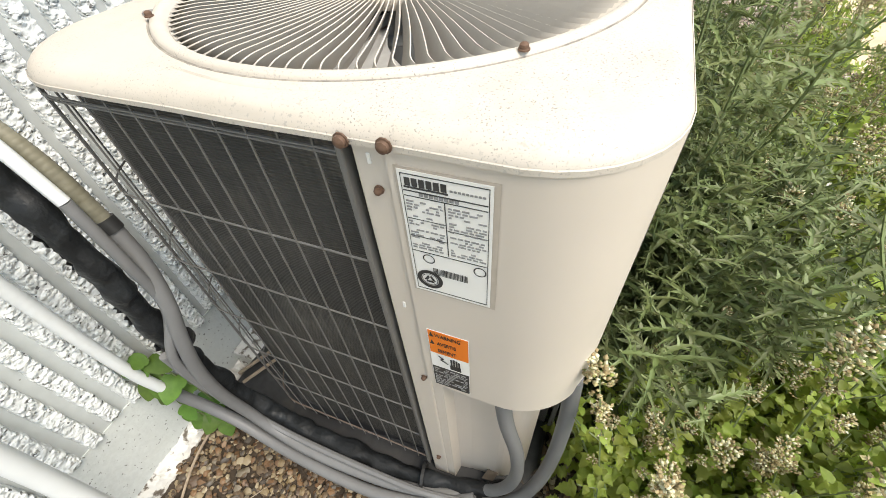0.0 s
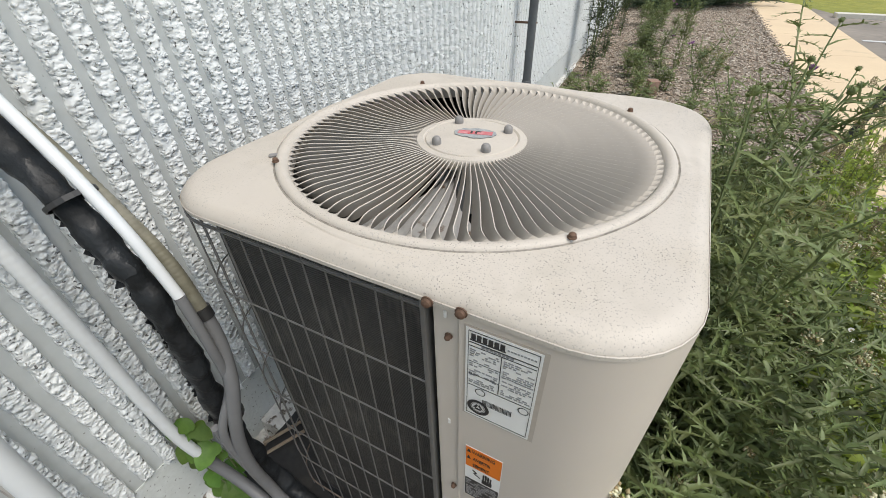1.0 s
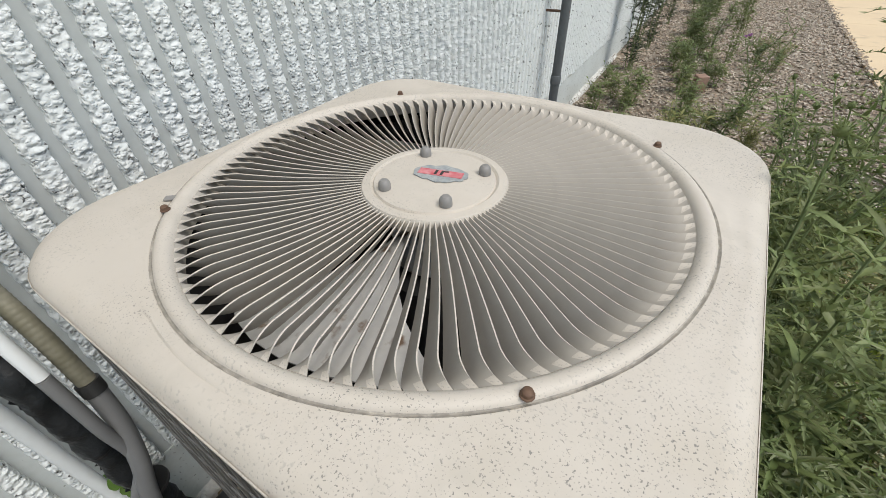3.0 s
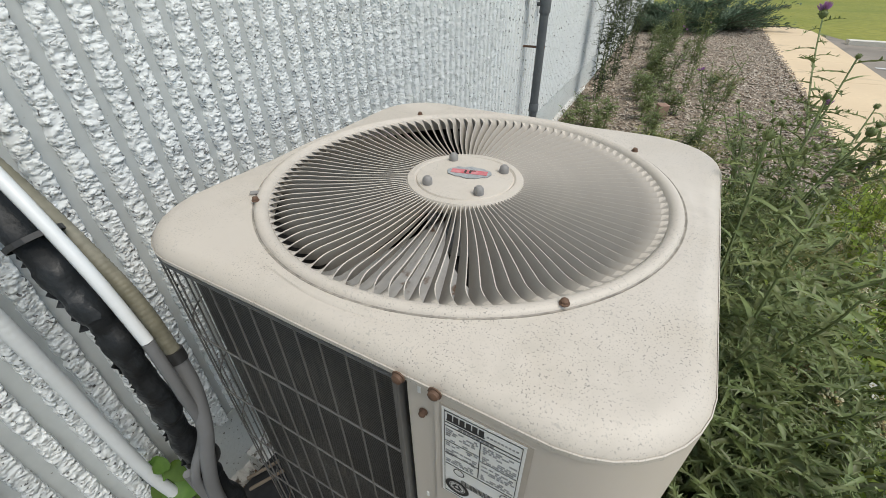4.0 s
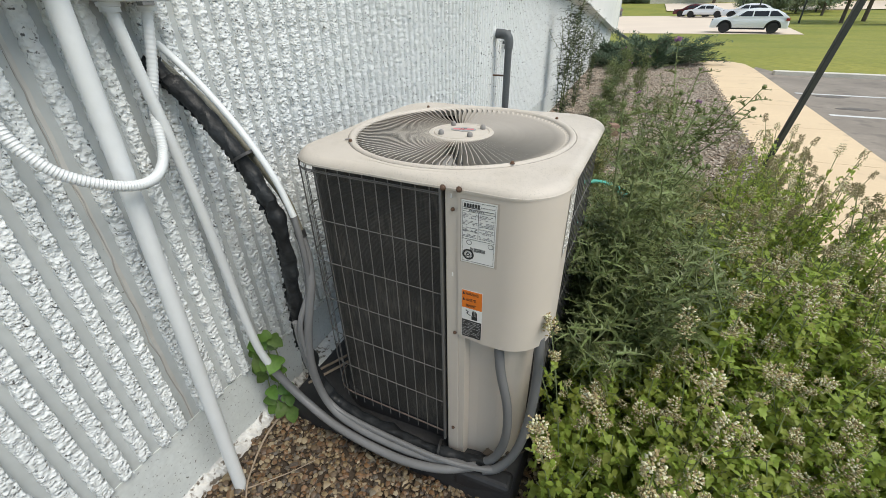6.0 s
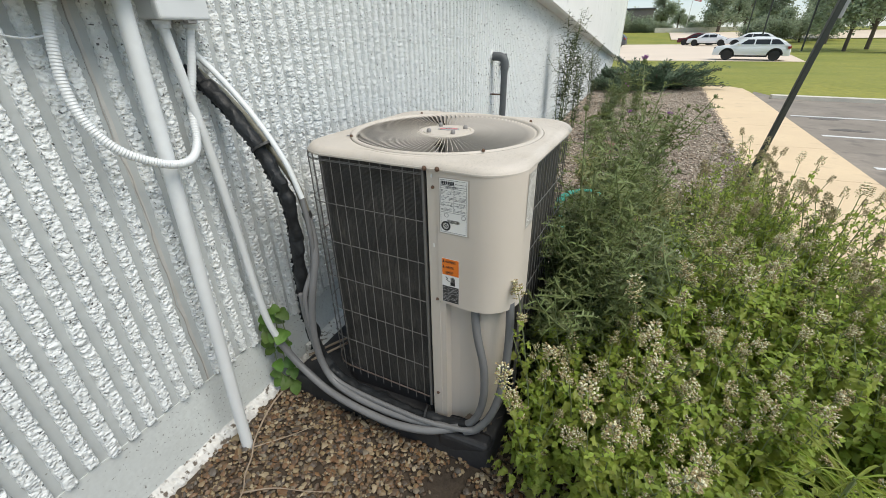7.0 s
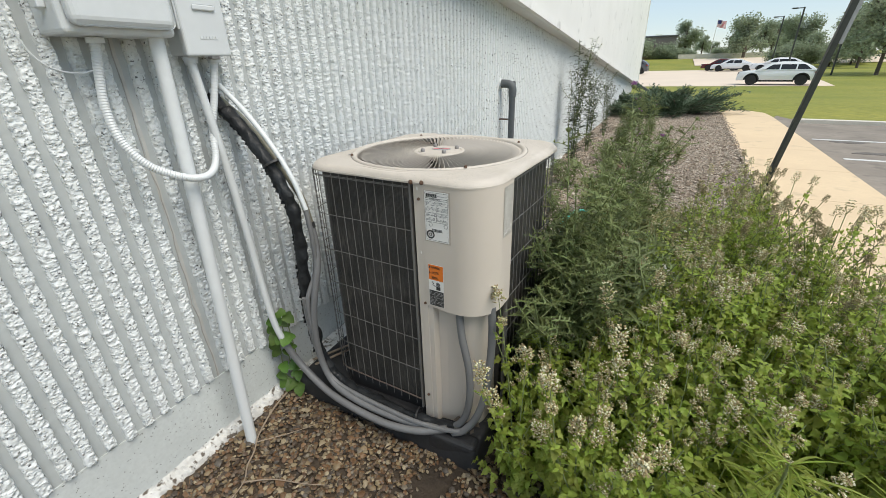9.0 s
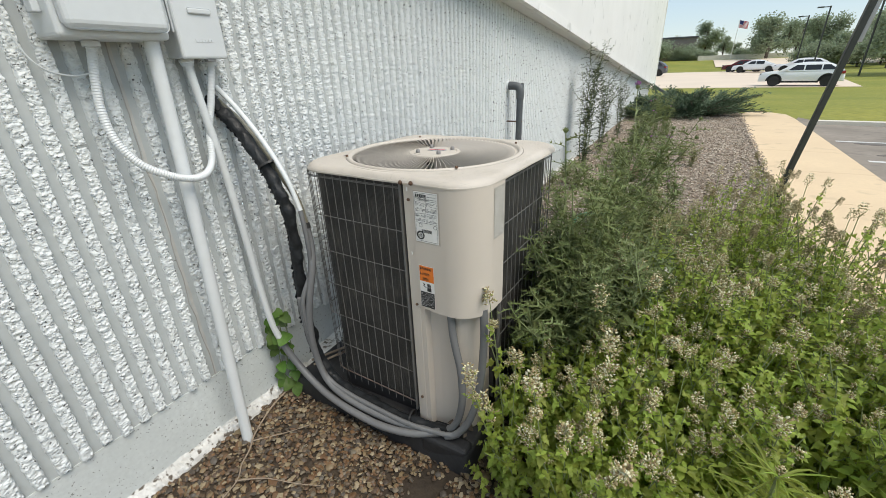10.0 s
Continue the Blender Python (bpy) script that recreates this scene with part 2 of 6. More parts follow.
M_ORANGE = surface("orange_ink", (0.80, 0.20, 0.02), (0.75, 0.18, 0.02), 0.5, grain=0.05, bump=0)
M_RED = surface("faded_red_ink", (0.55, 0.10, 0.12), (0.65, 0.32, 0.33), 0.6, big=120, bump=0)
M_STEEL = surface("grey_painted_pipe", (0.11, 0.12, 0.125), (0.085, 0.092, 0.10), 0.55, big=9, fine=60, grain=0.3)
M_SOIL = surface("dark_soil", (0.040, 0.029, 0.020), (0.075, 0.054, 0.036), 0.9, big=2.5, fine=30, grain=0.4, bump=0.8, bump_dist=0.01)
M_FINES = surface("gravel_fines", (0.225, 0.185, 0.142), (0.285, 0.235, 0.182), 0.9, big=2.5, fine=45, grain=0.4, bump=0.8, bump_dist=0.008)
M_PEBBLE = palette("river_pebbles", [(0.191, 0.135, 0.070), (0.265, 0.209, 0.127), (0.122, 0.060, 0.025), (0.071, 0.041, 0.024), (0.152, 0.127, 0.090), (0.304, 0.251, 0.164), (0.090, 0.056, 0.030),
                                     (0.171, 0.091, 0.039), (0.037, 0.028, 0.021), (0.211, 0.156, 0.082), (0.113, 0.076, 0.043), (0.061, 0.052, 0.043), (0.041, 0.026, 0.016), (0.142, 0.074, 0.034)], 0.5, 0.3)
M_FOOT = surface("splashed_footing", (0.72, 0.72, 0.70), (0.58, 0.57, 0.54), 0.8, big=14, fine=90, grain=0.3, bump=0.4, dirt=(0.12, 0.10, 0.08), dirt_scale=38, dirt_lo=0.56, dirt_hi=0.64)
M_GRAVEL = palette("landscape_gravel", [(0.34, 0.28, 0.215), (0.44, 0.38, 0.305), (0.24, 0.188, 0.145), (0.56, 0.50, 0.42), (0.33, 0.28, 0.23),
                                        (0.20, 0.15, 0.115), (0.47, 0.40, 0.325), (0.37, 0.272, 0.20)])
M_WALKWAY = surface("tan_concrete", (0.70, 0.545, 0.36), (0.64, 0.49, 0.325), 0.8, big=1.2, fine=25, grain=0.1, bump=0.2, dirt=(0.40, 0.31, 0.22), dirt_scale=2.5, dirt_lo=0.6, dirt_hi=0.8)
M_ASPHALT = surface("worn_asphalt", (0.31, 0.268, 0.225), (0.21, 0.182, 0.153), 0.9, big=1.1, fine=12, grain=0.3, bump=0.3, dirt=(0.16, 0.14, 0.12), dirt_scale=3.4, dirt_lo=0.55, dirt_hi=0.75)
M_PATCH = surface("tar_patch", (0.12, 0.105, 0.09), (0.17, 0.15, 0.13), 0.7, big=6, fine=20, grain=0.3, bump=0.3)
M_LOT = surface("pale_concrete_lot", (0.72, 0.60, 0.48), (0.66, 0.55, 0.44), 0.85, big=0.2, fine=1.5, grain=0.08, bump=0)
M_PAINTW = surface("road_paint", (0.70, 0.70, 0.68), (0.5, 0.5, 0.49), 0.7, big=3, bump=0)
M_GRASS = surface("mown_lawn", (0.20, 0.225, 0.030), (0.31, 0.295, 0.05), 0.9, big=0.22, fine=6, grain=0.35, bump=0.6, bump_dist=0.05)
M_KERB = surface("concrete_kerb", (0.70, 0.66, 0.58), (0.58, 0.55, 0.48), 0.8, big=2)
M_POLE = surface("dark_green_post", (0.035, 0.042, 0.036), (0.05, 0.056, 0.048), 0.5, 0.2, big=5, fine=50, grain=0.2)
M_SIGNBACK = surface("grey_sign_back", (0.40, 0.41, 0.42), (0.35, 0.36, 0.37), 0.4, 0.4)
M_STEM = surface("green_stem", (0.20, 0.26, 0.10), (0.25, 0.28, 0.14), 0.7, big=8, bump=0, leaf=0.1)
M_CATLEAF = surface("catnip_leaf", (0.30, 0.39, 0.068), (0.42, 0.50, 0.11), 0.48, big=4, fine=60, grain=0.25, bump=0.2, rand="island", leaf=0.52)
M_CATFLOWER = palette("catnip_flower", [(0.54, 0.50, 0.29), (0.38, 0.31, 0.16), (0.70, 0.68, 0.47), (0.33, 0.25, 0.12), (0.32, 0.37, 0.10), (0.47, 0.42, 0.21)], 0.8, 0.0)
M_SEED = surface("brown_seed_head", (0.335, 0.285, 0.155), (0.44, 0.375, 0.215), 0.85, big=30, fine=200, grain=0.4, bump=0, rand="island")
# Paler thistle copy: plant variation plus brighter light on open growth, coloured in.
M_THPALE = surface("pale_lit_thistle_leaf", (0.175, 0.218, 0.080), (0.245, 0.285, 0.110), 0.5, big=4, fine=50, grain=0.2, bump=0.1, rand="island", leaf=0.30)
M_THLEAF = surface("thistle_leaf", (0.128, 0.166, 0.058), (0.188, 0.228, 0.082), 0.5, big=4, fine=50, grain=0.2, bump=0.1, rand="island", leaf=0.22)
M_DRYWEED = surface("dry_olive_weed", (0.235, 0.235, 0.085), (0.315, 0.29, 0.125), 0.6, big=4, fine=50, grain=0.25, bump=0.1, rand="island", leaf=0.3)
M_DARKWEED = surface("dark_weed_leaf", (0.055, 0.075, 0.040), (0.085, 0.105, 0.055), 0.7, big=5, fine=60, grain=0.3, bump=0.1, rand="island", leaf=0.15)
M_PETAL = surface("white_petal", (0.78, 0.78, 0.74), (0.70, 0.70, 0.66), 0.7, big=60, bump=0, leaf=0.2)
M_PURPLE = surface("thistle_flower", (0.46, 0.22, 0.46), (0.55, 0.30, 0.54), 0.8, big=40, bump=0, leaf=0.2)
M_VINE = surface("vine_leaf", (0.075, 0.155, 0.020), (0.115, 0.21, 0.032), 0.5, big=8, fine=60, grain=0.2, bump=0.2, rand="island", leaf=0.3)
M_JUNIPER = surface("juniper_needles", (0.075, 0.125, 0.075), (0.11, 0.16, 0.095), 0.7, big=3, grain=0.3, bump=0, rand="island", leaf=0.15)
# Leaf green paled and greyed so the colour carries distance haze.
M_TREE = surface("hazed_tree_leaves", (0.30, 0.36, 0.235), (0.36, 0.41, 0.28), 0.8, big=0.4, grain=0.2, bump=0, rand="island", leaf=0.5)
M_BARK = surface("bark", (0.10, 0.08, 0.06), (0.14, 0.11, 0.085), 0.9, big=3, fine=30, grain=0.4)
M_ROOT = surface("dry_root", (0.34, 0.27, 0.20), (0.26, 0.20, 0.15), 0.8, big=20, fine=80, grain=0.3)
M_PAVER = surface("worn_red_brick", (0.33, 0.215, 0.165), (0.25, 0.155, 0.115), 0.9, big=12, fine=70, grain=0.3, bump=0.5, dirt=(0.12, 0.10, 0.08), dirt_scale=30)
M_HOSE = surface("green_hose", (0.08, 0.42, 0.32), (0.10, 0.46, 0.36), 0.4, bump=0)
M_CARWHITE = surface("white_car_paint", (0.78, 0.79, 0.80), (0.76, 0.77, 0.78), 0.2, grain=0.01, bump=0)
M_CARRED = surface("maroon_car_paint", (0.12, 0.02, 0.02), (0.10, 0.02, 0.02), 0.25, grain=0.02, bump=0)
M_CARGREY = surface("grey_car_paint", (0.10, 0.105, 0.11), (0.09, 0.09, 0.1), 0.25, grain=0.02, bump=0)
M_TINT = surface("tinted_glass", (0.02, 0.022, 0.025), (0.03, 0.032, 0.035), 0.08, grain=0.0, bump=0)
M_TYRE = surface("tyre_rubber", (0.02, 0.02, 0.02), (0.03, 0.03, 0.03), 0.8, bump=0)
M_RIM = surface("alloy_rim", (0.35, 0.35, 0.36), (0.3, 0.3, 0.31), 0.35, 0.8, bump=0)
M_LAMPR = surface("red_tail_lamp", (0.35, 0.02, 0.02), (0.3, 0.02, 0.02), 0.3, bump=0)
M_BRICK = surface("brown_brick_wall", (0.24, 0.205, 0.175), (0.28, 0.24, 0.20), 0.9, big=0.5, fine=4, grain=0.2, bump=0)
M_FLAGW = surface("flag_white", (0.75, 0.72, 0.72), (0.72, 0.70, 0.70), 0.8, bump=0)
M_FLAGR = surface("flag_red", (0.45, 0.04, 0.05), (0.42, 0.04, 0.05), 0.8, bump=0)
M_FLAGB = surface("flag_blue", (0.03, 0.04, 0.15), (0.03, 0.04, 0.14), 0.8, bump=0)


# ---- shape helpers ----
def part(name, bm, material, parent=None, label="", smooth=False, place=None):
    me = bpy.data.meshes.new(name)
    bm.normal_update()
    bm.to_mesh(me)
    bm.free()
    return mesh_part(name, me, material, parent, label, smooth, place)


def mesh_part(name, me, material, parent=None, label="", smooth=False, place=None):
    if material is not None and not me.materials:
        me.materials.append(material)
    if smooth:
        me.polygons.foreach_set("use_smooth", [True] * len(me.polygons))
        me.set_sharp_from_angle(angle=radians(38))
    ob = new(name, me)
    if parent is not None:
        ob.parent = parent
    if place is not None:
        ob.matrix_basis = place
    if label:
        ob["label"] = label
    return ob


def empty(name, place=None):
    ob = new(name)
    ob.empty_display_size = 0.1
    if place is not None:
        ob.matrix_basis = place
    return ob


def np_mesh(name, verts, faces):
    """Fast mesh from an (n, 3) array and an (m, k) array of corners."""
    verts, faces = np.asarray(verts, np.float32), np.asarray(faces, np.int32)
    me = bpy.data.meshes.new(name)
    me.vertices.add(len(verts))
    me.vertices.foreach_set("co", verts.ravel())
    me.loops.add(faces.size)
    me.loops.foreach_set("vertex_index", faces.ravel())
    me.polygons.add(len(faces))
    me.polygons.foreach_set("loop_start", np.arange(0, faces.size, faces.shape[1], dtype=np.int32))
    me.polygons.foreach_set("loop_total", np.full(len(faces), faces.shape[1], np.int32))
    me.update(calc_edges=True)
    return me


def box(bm, lo, hi, bevel=0.0, segs=2):
    m = Matrix.Translation([(a + b) / 2 for a, b in zip(lo, hi)]) @ Matrix.Diagonal([abs(b - a) for a, b in zip(lo, hi)] + [1])
    made = bmesh.ops.create_cube(bm, size=1, matrix=m)["verts"]
    if bevel:
        edges = list({e for v in made for e in v.link_edges})
        bmesh.ops.bevel(bm, geom=edges, offset=bevel, segments=segs, affect="EDGES", profile=0.5)
    return bm


def boxed(lo, hi, bevel=0.0, segs=2):
    return box(bmesh.new(), lo, hi, bevel, segs)


def smooth_path(points, steps=8):
    """Catmull-Rom through the points."""
    p = [Vector(q) for q in points]
    p = [p[0] * 2 - p[1]] + p + [p[-1] * 2 - p[-2]]
    out = []
    for i in range(1, len(p) - 2):
        a, b, c, d = p[i - 1:i + 3]
        for s in range(steps):
            t = s / steps
            out.append(0.5 * ((2 * b) + (c - a) * t + (2 * a - 5 * b + 4 * c - d) * t * t + (3 * b - a - 3 * c + d) * t ** 3))
    out.append(p[-2])
    return out


def tube(bm, path, radius, sides=10, caps=True):
    """A round tube along a path; radius is a number or a function of (index, count)."""
    path = [Vector(q) for q in path]
    n = len(path)
    normal = None
    rings = []
    for i, q in enumerate(path):
        way = (path[min(i + 1, n - 1)] - path[max(i - 1, 0)]).normalized()
        if normal is None:
            normal = way.orthogonal().normalized()
        normal = (normal - way * normal.dot(way)).normalized()
        side = way.cross(normal)
        r = radius(i, n) if callable(radius) else radius
        rings.append([bm.verts.new(q + r * (math.cos(a) * normal + math.sin(a) * side))
                      for a in [2 * math.pi * k / sides for k in range(sides)]])
    for a, b in zip(rings, rings[1:]):
        for k in range(sides):
            bm.faces.new((a[k], a[(k + 1) % sides], b[(k + 1) % sides], b[k]))
    if caps:
        bm.faces.new(list(reversed(rings[0])))
        bm.faces.new(rings[-1])
    return bm


def tubed(path, radius, sides=10):
    return tube(bmesh.new(), path, radius, sides)


def lathe(profile, sides=32, bm=None, caps=True):
    """Turn (r, z) pairs about the z axis."""
    bm = bm or bmesh.new()
    rings = []
    for r, z in profile:
        rings.append([bm.verts.new((r * math.cos(a), r * math.sin(a), z)) for a in [2 * math.pi * k / sides for k in range(sides)]])
    for a, b in zip(rings, rings[1:]):
        for k in range(sides):
            bm.faces.new((a[k], a[(k + 1) % sides], b[(k + 1) % sides], b[k]))
    for ring, flip in ((rings[0], True), (rings[-1], False)):
        if caps and profile[0 if flip else -1][0] > 1e-4:
            bm.faces.new(list(reversed(ring)) if flip else ring)
    return bm


def solid(bm, thick):
    bm.normal_update()
    bmesh.ops.solidify(bm, geom=bm.faces[:], thickness=thick)
    return bm


def strip_wall(path, z0, z1, thick=0.0):
    """A sheet standing along a plan path."""
    bm = bmesh.new()
    lower = [bm.verts.new((x, y, z0)) for x, y in path]
    upper = [bm.verts.new((x, y, z1)) for x, y in path]
    for i in range(len(path) - 1):
        bm.faces.new((lower[i], lower[i + 1], upper[i + 1], upper[i]))
    if thick:
        solid(bm, thick)
    return bm


def arc(cx, cy, r, a0, a1, n=8):
    return [(cx + r * math.cos(radians(a0 + (a1 - a0) * k / n)), cy + r * math.sin(radians(a0 + (a1 - a0) * k / n))) for k in range(n + 1)]


def slab(outline, z0, z1):
    """An upright prism over a plan outline, counter-clockwise."""
    bm = bmesh.new()
    low = [bm.verts.new((x, y, z0)) for x, y in outline]
    top = [bm.verts.new((x, y, z1)) for x, y in outline]
    n = len(outline)
    bm.faces.new(top)
    bm.faces.new(list(reversed(low)))
    for i in range(n):
        bm.faces.new((low[i], low[(i + 1) % n], top[(i + 1) % n], top[i]))
    return bm


def terrain(y):
    s = min(max((y - 14.0) / 18.0, 0.0), 1.0)
    u = min(max((y - 76.0) / 26.0, 0.0), 1.0)
    return -0.38 * s * s * (3 - 2 * s) + 1.5 * u * u * (3 - 2 * u)


def sheet(xs, ys, lift):
    bm = bmesh.new()
    grid = [[bm.verts.new((x, y, terrain(y) + lift)) for x in xs] for y in ys]
    for a, b in zip(grid, grid[1:]):
        for k in range(len(xs) - 1):
            bm.faces.new((a[k], a[k + 1], b[k + 1], b[k]))
    return bm


YS = [-60, -20, -6, 0, 6, 12, 14] + [14 + 1.5 * k for k in range(1, 13)] + [40, 60, 72, 76, 80, 84, 88, 92, 96, 100, 104, 110, 150, 300, 700, 2000]
ground = tagged(part("ground", sheet([-1500, -300, -60, -10, 0, 10, 30, 80, 300, 1500], YS, -0.07), M_GRASS), "mown green lawn reaching the horizon", "ground", kind="structure")


def walk_left(y):
    return 2.48 + 0.042 * y


def walk_right(y):
    return 3.72 + 0.030 * y


near_bed = [(-0.3, -6.0), (walk_left(-6.0), -6.0), (walk_left(1.45), 1.45), (-0.3, 1.45)]
tagged(part("planting_bed", slab(near_bed, -0.06, -0.008), M_SOIL), "dark damp soil under the pebbles by the unit", "planting bed", kind="structure")
bed = [(-0.3, 1.45), (walk_left(1.45), 1.45), (walk_left(13.4), 13.4), (2.9, 14.0), (2.0, 15.2), (1.4, 18.8), (-0.3, 18.8)]
tagged(part("gravel_bed", slab(bed, -0.06, -0.008), M_FINES), "bed of brown stone grit under loose gravel along the building", "planting bed", kind="structure")

asphalt = [(walk_right(-6), -6.0), (30.0, -6.0), (30.0, 9.9), (4.7, 12.3), (4.35, 13.6), (walk_right(12.6), 12.6)]
road = tagged(part("road", slab(asphalt, -0.068, -0.055), M_ASPHALT), "worn patched grey asphalt of a parking area", "parking area", kind="structure")
for y0, x0 in ((9.62, 4.25), (7.72, 4.22), (5.8, 4.2), (3.9, 4.2)):
    tagged(part("parking_line", slab([(x0, y0), (x0 + 5, y0 - 0.3), (x0 + 5, y0 - 0.2), (x0, y0 + 0.1)], -0.056, -0.050), M_PAINTW),
           "worn white painted line on the asphalt", "road marking", "parking lines", "structure")
kerb = tagged(part("kerb", slab([(4.45, 12.12), (30, 9.60), (30, 9.84), (4.45, 12.36)], -0.068, 0.03), M_KERB), "pale concrete kerb between asphalt and lawn", "kerb", kind="structure")

for cx, cy, s, seed in ((4.75, 9.45, 0.22, 1), (4.75, 8.35, 0.20, 2), (5.2, 6.6, 0.25, 5)):
    q = random.Random(seed)
    ring = [(cx + s * 1.5 * math.cos(a) * q.uniform(0.6, 1.1), cy + s * 0.7 * math.sin(a) * q.uniform(0.6, 1.1)) for a in [k * 0.45 for k in range(14)]]
    tagged(part("asphalt_patch", slab(ring, -0.056, -0.051), M_PATCH), "dark sunken patch in the worn asphalt", "asphalt patch", "patches in the asphalt", "structure")

pavement = tagged(empty("pavement"), "tan concrete footpath of poured slabs", "footpath", kind="structure")
YJ = [-6.0 + 1.55 * k for k in range(13)]
for y0, y1 in zip(YJ, YJ[1:]):
    g = 0.0025
    bm = slab([(walk_left(y0) + 0.003, y0 + g), (walk_right(y0), y0 + g), (walk_right(y1), y1 - g), (walk_left(y1) + 0.003, y1 - g)], -0.06, 0.022)
    part("slab", bm, M_WALKWAY, pavement)
part("slab", slab([(walk_left(12.61), 12.61), (walk_right(12.6), 12.61), (4.06, 13.5), (3.75, 14.05), (3.3, 14.25), (3.1, 13.5)], -0.06, 0.022), M_WALKWAY, pavement)
tagged(part("parking_lot", sheet([5.5, 25, 46], [84, 87, 90, 93, 96], 0.03), M_LOT), "pale far parking lot behind the lawn", "parking lot", kind="structure")
lot = tagged(part("parking_lot", slab([(-60, 34.2), (10.9, 34.2), (16.5, 73), (-60, 73)], -0.46, -0.43), M_LOT), "pale concrete parking lot beyond the lawn", "parking lot", kind="structure")


# ---- loose stones ----
def ico():
    g = (1 + 5 ** 0.5) / 2
    v = np.array([(-1, g, 0), (1, g, 0), (-1, -g, 0), (1, -g, 0), (0, -1, g), (0, 1, g), (0, -1, -g), (0, 1, -g), (g, 0, -1), (g, 0, 1), (-g, 0, -1), (-g, 0, 1)], float)
    f = np.array([(0, 11, 5), (0, 5, 1), (0, 1, 7), (0, 7, 10), (0, 10, 11), (1, 5, 9), (5, 11, 4), (11, 10, 2), (10, 7, 6), (7, 1, 8),
                  (3, 9, 4), (3, 4, 2), (3, 2, 6), (3, 6, 8), (3, 8, 9), (4, 9, 5), (2, 4, 11), (6, 2, 10), (8, 6, 7), (9, 8, 1)])
    return v / np.linalg.norm(v[0]), f


def turns(r, n):
    """n random rotation matrices."""
    q = r.normal(size=(n, 4))
    q /= np.linalg.norm(q, axis=1)[:, None]
    w, x, y, z = q.T
    return np.stack([1 - 2 * (y * y + z * z), 2 * (x * y - z * w), 2 * (x * z + y * w), 2 * (x * y + z * w), 1 - 2 * (x * x + z * z), 2 * (y * z - x * w),
                     2 * (x * z - y * w), 2 * (y * z + x * w), 1 - 2 * (x * x + y * y)], -1).reshape(n, 3, 3)


def octa():
    v = np.array([(1, 0, 0), (-1, 0, 0), (0, 1, 0), (0, -1, 0), (0, 0, 1), (0, 0, -1)], float)
    return v * 1.15, np.array([(0, 2, 4), (2, 1, 4), (1, 3, 4), (3, 0, 4), (2, 0, 5), (1, 2, 5), (3, 1, 5), (0, 3, 5)])


def stones(name, places, sizes, seed, material, base=ico):
    r = np.random.default_rng(seed)
    v, f = base()
    n, m = len(places), len(v)
    shape = r.uniform(0.6, 1.25, (n, 1, 3)) * sizes[:, None, None]
    lumps = v[None] * shape * r.uniform(0.82, 1.12, (n, m, 1))
    yaw = turns(r, n)
    pts = np.einsum("nij,nkj->nki", yaw, lumps)
    pts[:, :, 2] *= 0.62
    pts += places[:, None, :]
    faces = (f[None] + m * np.arange(n)[:, None, None]).reshape(-1, 3)
    ob = mesh_part(name, np_mesh(name, pts.reshape(-1, 3), faces), material, smooth=True)
    return ob


R = np.random.default_rng(3)


def scatter(n, x0, x1, y0, y1):
    return np.stack([R.uniform(x0, x1, n), R.uniform(y0, y1, n), np.zeros(n)], -1)


near = scatter(17500, 0.02, 1.5, -1.3, 0.75)
bare = np.exp(-(((near[:, 0] - 0.98) / 0.10) ** 2 + ((near[:, 1] - 0.12) / 0.16) ** 2))
near = near[R.random(len(near)) > 1.1 * bare]
near = near[~((near[:, 0] > 0.17) & (near[:, 0] < 1.06) & (near[:, 1] > 0.36))]
size = R.uniform(0.0068, 0.0145, len(near)) * (1 + 0.45 * (R.random(len(near)) > 0.93))
near[:, 2] = R.uniform(-0.008, 0.010, len(near))
clear = near[:, 0] > 0.075 + 0.010 * np.sin(near[:, 1] * 23)
tagged(stones("pebbles", near[clear], size[clear], 5, M_PEBBLE), "brown and tan river pebbles in front of the unit", "pebbles", kind="stuff")
far = np.concatenate([scatter(6500, 1.5, 2.6, -1.0, 3.0), scatter(11500, 0.05, 2.75, 1.3, 4.5), scatter(27000, 0.2, 3.3, 4.5, 14.5)])
far = far[far[:, 0] < walk_left(far[:, 1]) + R.normal(0, 0.05, len(far)) - 0.01]
size = R.uniform(0.012, 0.021, len(far)) * np.clip(0.8 + far[:, 1] / 16, 0.85, 1.25)
far[:, 2] = R.uniform(-0.006, 0.006, len(far)) + 0.018 * np.clip(1 - (walk_left(far[:, 1]) - far[:, 0]) / 0.25, 0, 1)
back = np.concatenate([scatter(4500, 0.05, 2.7, -4.2, -1.0)])
back = back[back[:, 0] < walk_left(back[:, 1]) - 0.02]
tagged(stones("gravel", back, R.uniform(0.012, 0.021, len(back)), 8, M_GRAVEL, octa), "loose tan gravel along the footpath", "gravel", kind="stuff")
rim = scatter(900, 0.0, 1.0, -1.0, 13.0)
rim[:, 0] = walk_left(rim[:, 1]) + np.abs(R.normal(0, 0.035, len(rim))) - 0.012
rim[:, 2] = 0.026
far, size = np.concatenate([far, rim]), np.concatenate([size, R.uniform(0.009, 0.017, len(rim))])
close = far[:, 1] < 3.2
tagged(stones("gravel", far[close], size[close], 6, M_GRAVEL), "reddish tan landscape gravel beside the footpath", "gravel", kind="stuff")
tagged(stones("gravel", far[~close], size[~close], 7, M_GRAVEL, octa), "reddish tan landscape gravel towards the junipers", "gravel", kind="stuff")

